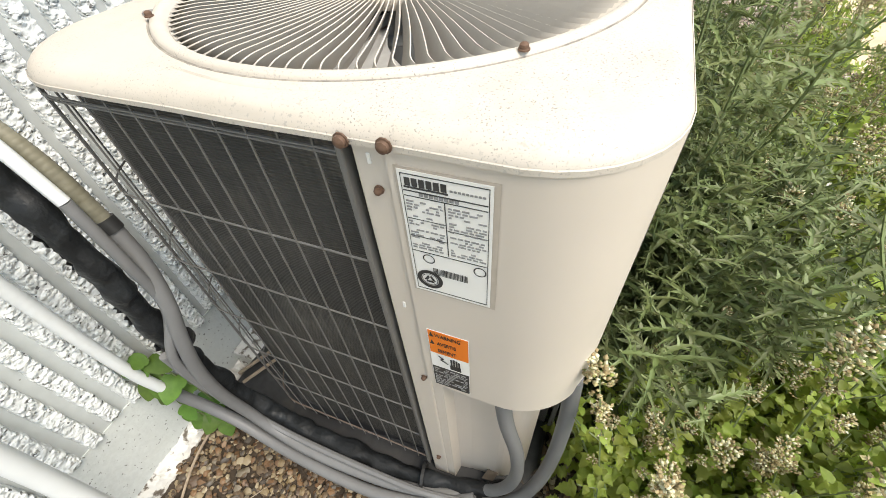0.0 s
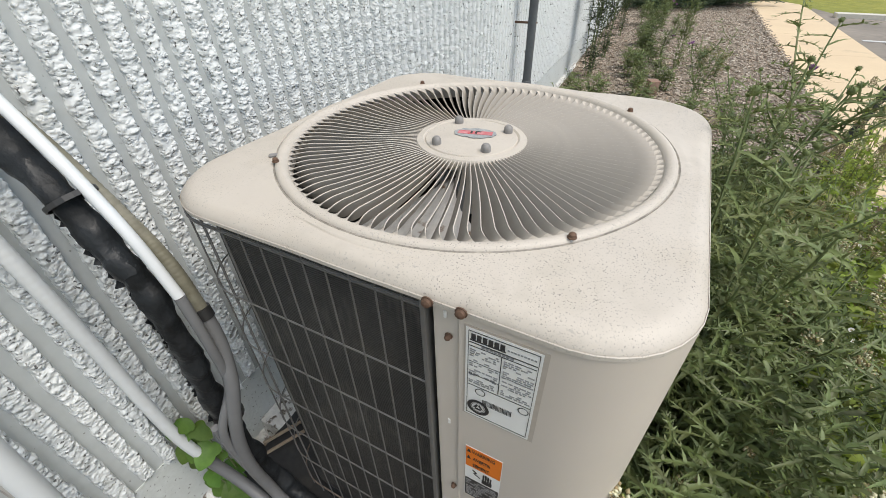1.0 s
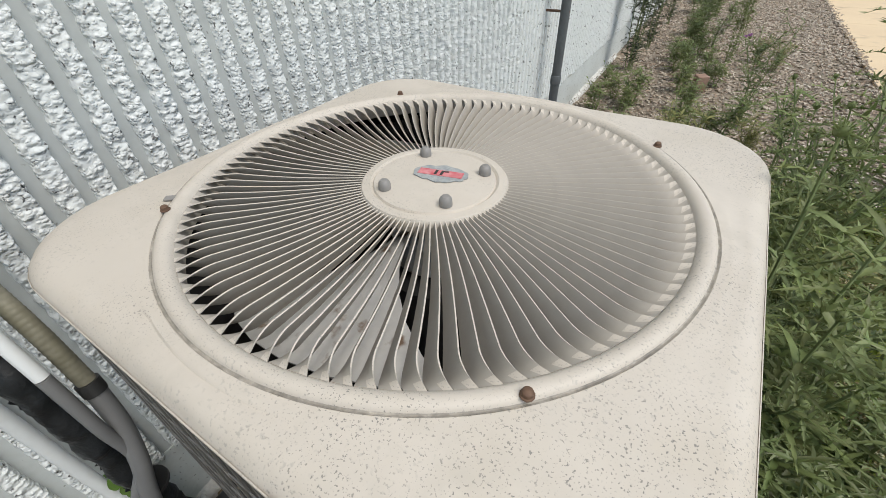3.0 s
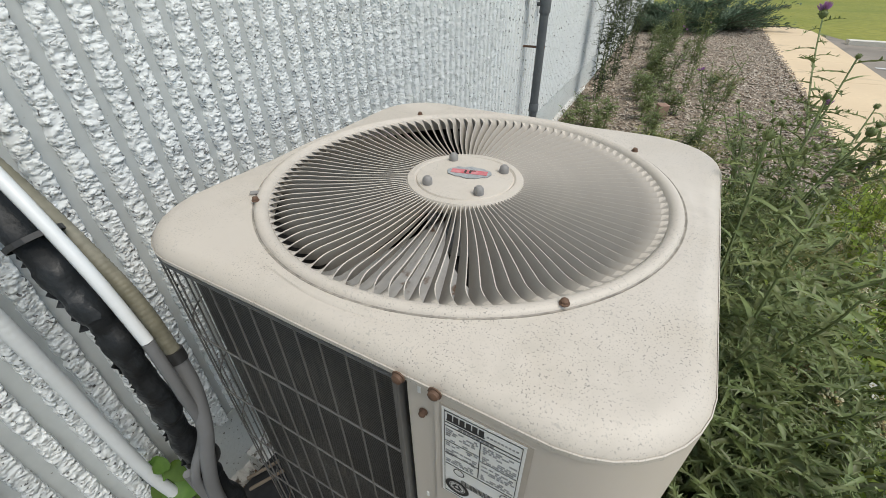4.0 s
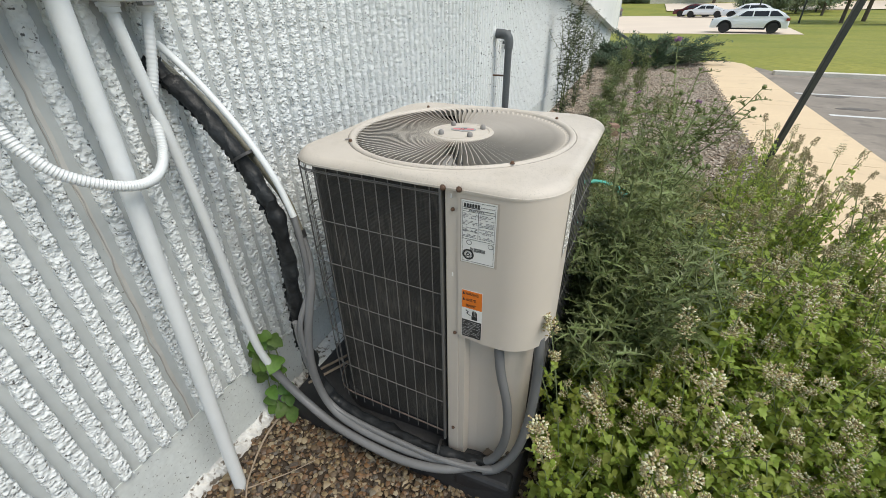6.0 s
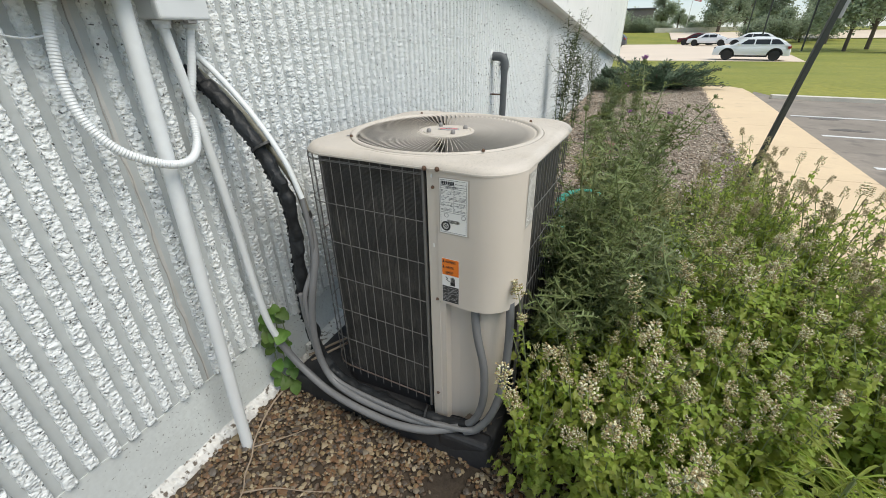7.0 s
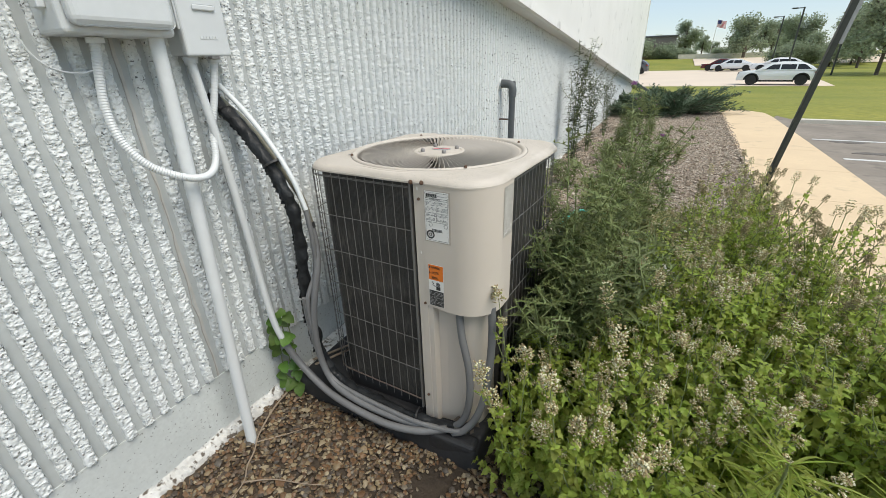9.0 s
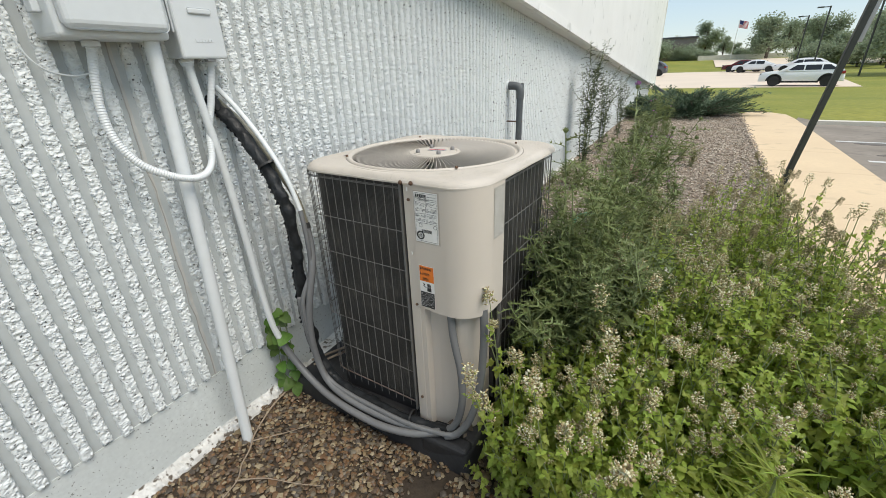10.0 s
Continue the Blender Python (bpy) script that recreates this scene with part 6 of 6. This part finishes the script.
LEGGY = "leggy catnip with large pale brown flower spikes"
for seed, (x, y), tips in ((31, (1.24, 0.31), ((-0.11, 0.09, 0.77), (-0.09, -0.10, 0.58), (0.02, 0.02, 0.62), (-0.06, -0.04, 0.42))),
                           (32, (1.46, 0.18), ((-0.08, -0.09, 0.74), (0.13, -0.16, 0.66), (0.07, 0.09, 0.69), (0.0, -0.02, 0.55))),
                           (33, (1.58, 0.52), ((-0.11, 0.01, 0.77), (0.10, -0.05, 0.72), (0.02, 0.14, 0.80), (-0.05, -0.12, 0.70)))):
    catnip(seed, 0.44, 0.12, 3, False, LEGGY, 0.8, tips).matrix_basis = pose(x, y, 0)


def daisy(seed, height, label):
    r = random.Random(seed)
    thing = empty("daisy_plant")
    bm = bmesh.new()
    for s in range(9):
        tip = Vector((r.gauss(0, 0.032), r.gauss(0, 0.04), height * r.uniform(0.88, 1.03)))
        tube(bm, [Vector((0, 0, 0)), tip * 0.5 + Vector((0, 0, 0.03)), tip], 0.0016, 4)
        place = Matrix.Translation(tip) @ aim((r.uniform(-0.5, 0.3), r.uniform(-0.9, 0.1), 1))
        flower = part("flower", lathe([(0.002, 0.0), (0.0066, 0.001), (0.0072, 0.0024), (0.0025, 0.0017)], 9), M_PETAL, thing, "white daisy flower", False, place)
        part("flower_centre", lathe([(0.0025, 0.0015), (0.002, 0.0028), (0.0, 0.0032)], 8), M_SEED, flower)
    part("branching_stem", bm, M_STEM, thing, "", True)
    return tagged(thing, label, "daisy", "small daisies among the plants")


for n, (x, y, z) in enumerate(((1.77, 1.62, 0.60), (1.61, 1.12, 0.62), (1.67, 1.22, 0.60))):
    daisy(n, z, "small white daisies rising among the catnip").matrix_basis = pose(x, y, 0)

weed = grassy_weed(3, "bright green weed with long thin radiating leaves")
weed.matrix_basis = pose(1.88, 0.09, 0)
copy_thing(weed, pose(2.20, 0.30, 0, 0, 0, 130)).scale = (0.8, 0.8, 0.7)
copy_thing(weed, pose(2.42, 0.48, 0, 0, 0, 240))

# vine by the wall
vine = empty("wall_vine")
vr = random.Random(8)
heap, bm = Leaves(), bmesh.new()
for s in range(3):
    path = smooth_path([(0.10 + 0.02 * s, 0.31, 0.0), (0.09 + 0.03 * s, 0.29 + 0.02 * s, 0.18), (0.10 + 0.035 * s, 0.30, 0.38 + 0.05 * s)], 6)
    tube(bm, path, 0.0025, 5)
    for p in path[2::2] + path[-1:]:
        for k in range(1):
            b = vr.uniform(-2.6, 0.6)
            heap.add(VINE_LEAF, p + Vector((0, 0, vr.uniform(-0.02, 0.03))), (math.cos(b), math.sin(b), vr.uniform(-0.6, 0.1)), (0.5, -0.8, 0.8), vr.uniform(0.042, 0.070), 0.95)
mesh_part("foliage", heap.mesh("foliage"), M_VINE, vine)
part("branching_stem", bm, M_STEM, vine, "", True)
tagged(vine, "bright green vine with broad leaves at the wall foot", "vine")

bloom = thistle(14, 0.78, 3, 3, "thistle with purple blooms standing in the gravel", True)
bloom.matrix_basis = pose(1.5, 4.35, 0)
copy_thing(bloom, pose(1.2, 9.6, 0, 0, 0, 80))
copy_thing(bloom, pose(1.05, 7.2, 0, 0, 0, 200))

# hose coil leaning among the plants
bm = bmesh.new()
tube(bm, smooth_path([(1.16 + 0.19 * math.cos(a) * (1 + 0.01 * a), 2.45 + 0.006 * a + 0.05 * math.sin(a), 0.20 + 0.19 * math.sin(a) * (1 - 0.01 * a)) for a in [k * 0.5 for k in range(62)]], 3), 0.010, 7)
tagged(part("garden_hose", bm, M_HOSE, smooth=True), "coil of teal garden hose standing among the plants", "garden hose")


def juniper(seed, label):
    r = random.Random(seed)
    thing = empty("juniper_shrub")
    heap, bm = Leaves(), bmesh.new()
    for s in range(46):
        a = r.uniform(0, 6.28)
        ln = r.uniform(0.5, 1.15)
        way = Vector((math.cos(a), math.sin(a), r.uniform(0.15, 0.75))).normalized()
        path = [way * ln * t - Vector((0, 0, 0.12 * t * t)) for t in (0, 0.3, 0.6, 1)]
        tube(bm, path, 0.008, 4)
        for k in range(170):
            t = r.uniform(0.2, 1.0)
            p = way * ln * t - Vector((0, 0, 0.12 * t * t)) + Vector((r.gauss(0, 0.06), r.gauss(0, 0.06), r.gauss(0, 0.03)))
            d = way + Vector((r.gauss(0, 0.5), r.gauss(0, 0.5), r.gauss(0.1, 0.35)))
            heap.add(FLAKE, p, d, (r.random() - 0.5, r.random() - 0.5, 1), r.uniform(0.05, 0.11), 0.45)
    mesh_part("foliage", heap.mesh("foliage"), M_JUNIPER, thing)
    part("branching_stem", bm, M_BARK, thing, "", True)
    return tagged(thing, label, "juniper", "junipers by the building")


jun = juniper(4, "spreading blue-green juniper at the corner of the building")
jun.matrix_basis = pose(1.95, 13.0, 0.02) @ Matrix.Scale(1.25, 4)
jun.scale = (1.45, 1.3, 1.15)
for x, y, s in ((1.2, 14.2, 1.15), (2.4, 14.4, 1.0), (0.9, 12.2, 0.8)):
    copy_thing(jun, pose(x, y, 0.02, 0, 0, 70 * x)).scale = (s * 1.15, s * 1.15, s * 1.1)


# ---- leaning post by the footpath ----
post = tagged(empty("sign_post", pose(2.41, 3.72, 0, 2.0, 7.6, 8)), "dark green square post leaning over the footpath", "sign post")
part("shaft", boxed((-0.021, -0.021, -0.05), (0.021, 0.021, 3.2), 0.006), M_POLE, post)
part("sign_panel", boxed((0.0225, -0.010, 1.55), (0.050, 0.010, 3.2), 0.004), M_SIGNBACK, post, "edge of a grey metal sign panel")

# downspout at the far corner
bm = bmesh.new()
for a, b in zip([(0.45, 17.95, 0.62), (0.75, 17.7, 0.45)], [(0.75, 17.7, 0.45), (1.15, 17.4, 0.26)]):
    tube(bm, [a, b], 0.06, 4)
tagged(part("downspout", bm, M_STEEL), "dark metal downspout end at the building corner", "downspout")


# ---- far surroundings ----
def car(name, length, height, paint, label, place, suv=True):
    thing = tagged(empty(name, place), label, "car", "parked cars")
    L, H = length / 2, height
    w = 0.92
    sill, belt = 0.32, H * (0.645 if suv else 0.62)
    side = [(-L + 0.04, 0.36), (-L, 0.50), (-L + 0.01, 0.70), (-L + 0.04, belt - 0.20), (-L + 0.14, belt - 0.09), (-L + 0.55, belt - 0.03), (-L + 1.05, belt), (L - 0.35, belt + 0.03), (L - 0.10, belt - 0.02), (L - 0.02, belt - 0.18), (L, 0.62), (L - 0.06, 0.40)]
    if not suv:
        side[7] = (L - 0.7, belt)
    lower = [(L - 0.4, sill)]
    for cx in (L - 0.85, -L + 0.92):
        lower += [(cx + 0.40 * math.cos(a), max(sill, 0.345 + 0.40 * math.sin(a))) for a in [math.pi * k / 10 for k in range(11)]]
    lower += [(-L + 0.45, sill)]
    cuts = sorted({round(x, 4) for x, _ in side + lower} | {-L + 0.3 * k for k in range(1, int(length / 0.3))})
    cuts = [x for x in cuts if -L + 0.03 <= x <= L - 0.03]
    upper_line = sorted(side[1:-1])
    under_line = sorted(lower)
    bm = bmesh.new()
    rings = []
    for x in [-L + 0.004] + cuts + [L - 0.004]:
        zt = float(np.interp(x, [p[0] for p in upper_line], [p[1] for p in upper_line]))
        zb = float(np.interp(x, [p[0] for p in under_line], [p[1] for p in under_line]))
        zt = max(zt, zb + 0.12)
        hw = w - 0.13 * max(0.0, (abs(x) - L + 0.75) / 0.75) ** 2
        ring = [(-hw + 0.03, zb), (-hw, zb + 0.06), (-hw, max(zt - 0.30, zb + 0.08)), (-hw + 0.03, zt - 0.09), (-hw + 0.11, zt), (hw - 0.11, zt), (hw - 0.03, zt - 0.09), (hw, max(zt - 0.30, zb + 0.08)), (hw, zb + 0.06), (hw - 0.03, zb)]
        rings.append([bm.verts.new((x, y, z)) for y, z in ring])
    for ra, rb in zip(rings, rings[1:]):
        for k in range(10):
            bm.faces.new((ra[k], ra[(k + 1) % 10], rb[(k + 1) % 10], rb[k]))
    bm.faces.new(rings[0])
    bm.faces.new(rings[-1])
    bmesh.ops.recalc_face_normals(bm, faces=bm.faces[:])
    part("body", bm, paint, thing, "", True)
    rear = L - 0.18 if suv else L - 1.0
    cab = [(-L + 1.05, belt - 0.02), (-L + 1.55, H - 0.24), (-L + 1.95, H - 0.06), (-L + 2.45, H), (rear - 1.15, H - 0.02), (rear - 0.65, H - 0.12), (rear - 0.2, H - 0.34), (rear + (0.10 if suv else 0.45), belt - 0.02)]
    bm = bmesh.new()
    rows = [[bm.verts.new((x, s * (w - 0.04 - 0.20 * (z - belt) / (H - belt)), z)) for x, z in cab] for s in (-1, 1)]
    m = len(cab)
    bm.faces.new(rows[0])
    bm.faces.new(list(reversed(rows[1])))
    for k in range(m):
        bm.faces.new((rows[0][(k + 1) % m], rows[0][k], rows[1][k], rows[1][(k + 1) % m]))
    bmesh.ops.bevel(bm, geom=[e for e in bm.edges if min(v.co.z for v in e.verts) > belt], offset=0.04, segments=2, affect="EDGES", profile=0.5)
    part("cabin", bm, paint, thing, "", True)
    for s in (-1, 1):
        cuts = [-L + 1.55, -L + 2.45, -L + 3.35, rear - 0.22 if suv else rear - 0.3]
        for k in range(3 if suv else 2):
            x0, x1 = cuts[k] + 0.04, cuts[k + 1] - 0.04
            z0, z1 = belt + 0.06, H - 0.17
            lift = 0.42 if k == 0 else 0.0
            bm = bmesh.new()
            q = [bm.verts.new((x, s * (w - 0.025 - 0.20 * (z - belt) / (H - belt)), z)) for x, z in ((x0, z0), (x1, z0), (x1 - (0.42 if k == 2 else 0), z1), (x0 + lift, z1))]
            bm.faces.new(q if s < 0 else list(reversed(q)))
            solid(bm, 0.012)
            part("side_window", bm, M_TINT, thing)
        for cx in (L - 0.85, -L + 0.92):
            part("wheel_well", boxed((cx - 0.40, s * 0.30, 0.33), (cx + 0.40, s * 0.62, 0.74), 0.02), M_TYRE, thing)
            wheel = empty("wheel", pose(cx, s * (w - 0.12), 0.345, 90, 0, 0))
            wheel.parent = thing
            part("tyre", lathe([(0.22, -0.10), (0.33, -0.10), (0.345, -0.07), (0.345, 0.07), (0.33, 0.10), (0.22, 0.10)], 24), M_TYRE, wheel, "", True)
            part("rim", lathe([(0.0, -0.075 * -s), (0.10, -0.09 * -s), (0.235, -0.07 * -s), (0.235, 0.0)], 16), M_RIM, wheel, "", True)
        part("head_lamp", boxed((-L + 0.03, s * 0.50, 0.76), (-L + 0.22, s * 0.76, 0.85), 0.03), M_TINT, thing)
        part("tail_lamp", boxed((L - 0.22, s * 0.70, belt - 0.20), (L - 0.02, s * 0.915, belt - 0.06), 0.02), M_LAMPR, thing)
    bm = bmesh.new()
    q = [bm.verts.new(p) for p in ((-L + 1.24, -0.74, belt + 0.05), (-L + 1.24, 0.74, belt + 0.05), (-L + 1.90, 0.66, H - 0.11), (-L + 1.90, -0.66, H - 0.11))]
    for v in q:
        v.co.x -= 0.02
    bm.faces.new(q)
    part("windscreen", bm, M_TINT, thing)
    part("grille", boxed((-L - 0.006, -0.5, 0.50), (-L + 0.05, 0.5, 0.72), 0.02), M_TYRE, thing)
    part("bumper", boxed((-L - 0.01, -0.70, 0.34), (-L + 0.18, 0.70, 0.50), 0.04), paint, thing)
    if suv:
        for s in (-1, 1):
            for cx in (L - 0.85, -L + 0.92):
                bm = bmesh.new()
                rows = [[bm.verts.new((cx + rad * math.cos(a), s * (w + 0.004 - (0.13 * max(0.0, (abs(cx + rad * math.cos(a)) - L + 0.75) / 0.75) ** 2)), 0.345 + rad * math.sin(a))) for rad in (0.39, 0.47)] for a in [math.pi * k / 12 for k in range(13)]]
                for ra, rb in zip(rows, rows[1:]):
                    bm.faces.new((ra[0], ra[1], rb[1], rb[0]))
                part("arch_trim", solid(bm, 0.02), M_TYRE, thing)
        part("lower_grille", boxed((-L - 0.014, -0.62, 0.36), (-L + 0.10, 0.62, 0.48), 0.02), M_TYRE, thing)
    part("sill", boxed((-L + 1.3, -0.90, 0.24), (L - 1.25, 0.90, 0.33), 0.03), M_TYRE, thing)
    part("mirror", boxed((-L + 1.45, -1.06, belt + 0.03), (-L + 1.62, -0.90, belt + 0.15), 0.03), paint, thing)
    return thing


G = -0.43
car("parked_car", 4.6, 1.52, M_CARWHITE, "white sport utility car parked across the lawn", pose(8.08, 35.6, G, 0, 0, -13) @ Matrix.Scale(0.93, 4))
car("parked_car", 4.7, 1.45, M_CARWHITE, "white sedan parked in the far row", pose(8.9, 66.0, G, 0, 0, -18), False)
car("parked_car", 4.6, 1.5, M_CARWHITE, "white crossover parked behind the nearer one", pose(12.3, 60.0, G, 0, 0, -16))
car("parked_car", 4.7, 1.45, M_CARRED, "maroon sedan at the end of the far row", pose(8.0, 69.5, G, 0, 0, -20), False)
car("parked_car", 4.7, 1.75, M_CARGREY, "dark grey car half hidden by the building", pose(-2.9, 60.0, G, 0, 0, -5))


def tree(seed, height, width, trunk, label, airy=1.0):
    r = random.Random(seed)
    thing = tagged(empty("tree"), label, "tree", "trees across the road")
    bm = bmesh.new()
    top = Vector((r.uniform(-0.2, 0.2), r.uniform(-0.2, 0.2), height * 0.8))
    tube(bm, [Vector((0, 0, -0.3)), Vector((0, 0, height * 0.25)), top * 0.6 + Vector((0, 0, height * 0.1)), top], lambda i, n: trunk * (1 - 0.75 * i / n), 7)
    lobes = []
    for k in range(14):
        a, z = r.uniform(0, 6.28), r.uniform(0.32, 0.92)
        d = width * 0.5 * r.uniform(0.25, 0.8) * (1.15 - 0.75 * abs(z - 0.5))
        c = Vector((d * math.cos(a), d * math.sin(a), height * z))
        lobes.append((c, width * r.uniform(0.14, 0.24)))
        tube(bm, [Vector((0, 0, height * z * 0.55)), c * 0.6 + Vector((0, 0, height * z * 0.33)), c], trunk * 0.22, 4)
    part("trunk", bm, M_BARK, thing, "", True)
    heap = Leaves()
    for c, s in lobes:
        for k in range(int(380 * airy)):
            d = Vector((r.gauss(0, 1), r.gauss(0, 1), r.gauss(0, 0.8))).normalized() * s * r.uniform(0.3, 1.35)
            heap.add(FLAKE, c + d, (r.gauss(0, 1), r.gauss(0, 1), r.gauss(-0.2, 0.6)), (r.gauss(0, 1), r.gauss(0, 1), 1), width * r.uniform(0.032, 0.062), 1.5)
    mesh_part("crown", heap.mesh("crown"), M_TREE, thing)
    return thing


t1 = tree(1, 8.2, 5.6, 0.28, "round dark green tree beyond the parking lot")
t1.matrix_basis = pose(4.2, 111, 1.0)
t2 = tree(2, 6.4, 6.4, 0.30, "spreading tree with a short trunk beyond the lot")
t2.matrix_basis = pose(13.3, 96, 0.7)
t3 = tree(3, 6.4, 5.0, 0.16, "slender airy tree on the lawn", 0.7)
t3.matrix_basis = pose(17.6, 50, -0.43)
for src, x, y, z, s in ((t3, 22.5, 72, -0.3, 1.0), (t3, 26, 85, 0, 1.15), (t1, 31, 110, 1.0, 0.95), (t2, 24, 112, 1.0, 1.0), (t2, 18.5, 78, -0.3, 0.62), (t1, 38, 105, 1.0, 1.1), (t1, 9.6, 150, 1.2, 0.75), (t2, -1, 140, 1.2, 0.8),
                         (t2, 19, 150, 1.2, 0.8), (t2, 29, 150, 1.2, 0.9)):
    copy_thing(src, pose(x, y, z, 0, 0, 47 * x % 360)).scale = (s, s, s)
for src, x, y, z, s in ((t3, 20.5, 54, -0.43, 1.2), (t1, 28, 95, 0.7, 1.0), (t1, 17.5, 108, 1.0, 0.85), (t2, 21.5, 122, 1.1, 1.0), (t1, 25.5, 130, 1.2, 1.1), (t2, 33, 98, 0.8, 1.1), (t3, 44, 90, 0.5, 1.3), (t1, 52, 120, 1.2, 1.1), (t2, 5, 160, 1.2, 0.6), (t2, 13, 165, 1.2, 0.6), (t1, -16, 130, 1.2, 1.0), (t3, 21.5, 47, -0.43, 0.8)):
    copy_thing(src, pose(x, y, z, 0, 0, 47 * x % 360)).scale = (s, s, s)

house = tagged(empty("far_building"), "low grey-brown brick building beyond the lawn", "building")
part("wall", boxed((-9.0, 104, 0.4), (2.2, 116, 5.2)), M_BRICK, house)
part("roof", boxed((-9.3, 103.7, 5.2), (2.5, 116.3, 5.45), 0.05), M_STEEL, house)
for x in (-6.5, -4.0, -1.5):
    win = part("window", boxed((x, 103.93, 1.8), (x + 1.4, 104.0, 3.4), 0.02), M_PAINTW, house)
    part("pane", boxed((x + 0.1, 103.90, 1.9), (x + 1.3, 103.93, 3.3)), M_TINT, win)
hedge = tree(17, 1.6, 3.2, 0.1, "rounded clipped shrub by the far building")
hedge.matrix_basis = pose(2.4, 100, 0.75)
hedge["category"] = "shrub"
copy_thing(hedge, pose(4.6, 101, 0.75, 0, 0, 60))
for x, y in ((10.2, 101), (12.8, 103), (-1.2, 101.5)):
    copy_thing(hedge, pose(x, y, 0.8, 0, 0, 20 * x))
for x, y, z, k in ((15.2, 74.5, -0.3, 1.2), (17.0, 75.5, -0.2, 1.5), (18.9, 76.5, -0.2, 1.1), (21.5, 79, 0.0, 1.4), (24.6, 82, 0.1, 1.3), (-4.0, 100.5, 0.8, 1.9), (0.6, 101.5, 0.8, 1.5)):
    copy_thing(hedge, pose(x, y, z, 0, 0, 31 * x)).scale = (k, k, k)
tagged(part("retaining_wall", slab([(3.0, 98), (26, 101), (26, 101.5), (3.0, 98.5)], 0.3, 1.75), M_KERB), "low pale retaining wall across the lawn", "wall", kind="structure")

flag = tagged(empty("flagpole", pose(7.9, 94.0, 0.6) @ Matrix.Diagonal((0.68, 0.68, 1.0, 1))), "white flagpole with a striped flag", "flagpole")
part("pole", tubed([(0, 0, 0), (0.15, 0, 3.2), (0.3, 0, 6.6)], 0.06, 10), M_PAINTW, flag, "", True)


def cloth(x0, x1, z0, z1, off=0.0):
    bm = bmesh.new()
    top, low = [], []
    for k in range(9):
        x = x0 + (x1 - x0) * k / 8
        d = 0.12 * math.sin(x * 4) + off
        s = -0.18 * x
        top.append(bm.verts.new((0.3 + x, d, z1 + s)))
        low.append(bm.verts.new((0.3 + x, d, z0 + s)))
    for k in range(8):
        bm.faces.new((low[k], low[k + 1], top[k + 1], top[k]))
    solid(bm, 0.01)
    return bm


for k in range(13):
    part("stripe", cloth(0.05, 2.0, 6.5 - 0.085 * (k + 1), 6.5 - 0.085 * k), M_FLAGR if k % 2 == 0 else M_FLAGW, flag)
part("canton", cloth(0.05, 0.85, 6.5 - 0.6, 6.5, -0.02), M_FLAGB, flag)


def street_lamp(x, y, z, height, lean):
    thing = tagged(empty("street_lamp", pose(x, y, z, 0, lean, 0)), "tall dark parking lot lamp with one flat head", "street lamp", "parking lot lamps")
    part("pole", tubed([(0, 0, 0), (0, 0, height / 2), (0, 0, height)], 0.075, 8), M_POLE, thing)
    part("arm", boxed((-0.6, -0.04, height - 0.12), (0, 0.04, height - 0.04)), M_POLE, thing)
    part("head", boxed((-1.0, -0.16, height - 0.14), (-0.5, 0.16, height - 0.02), 0.02), M_POLE, thing)


street_lamp(13.1, 68.3, G, 6.0, 0)
street_lamp(12.9, 58.2, G, 6.1, 0)
street_lamp(14.6, 50.0, G, 6.3, 0)
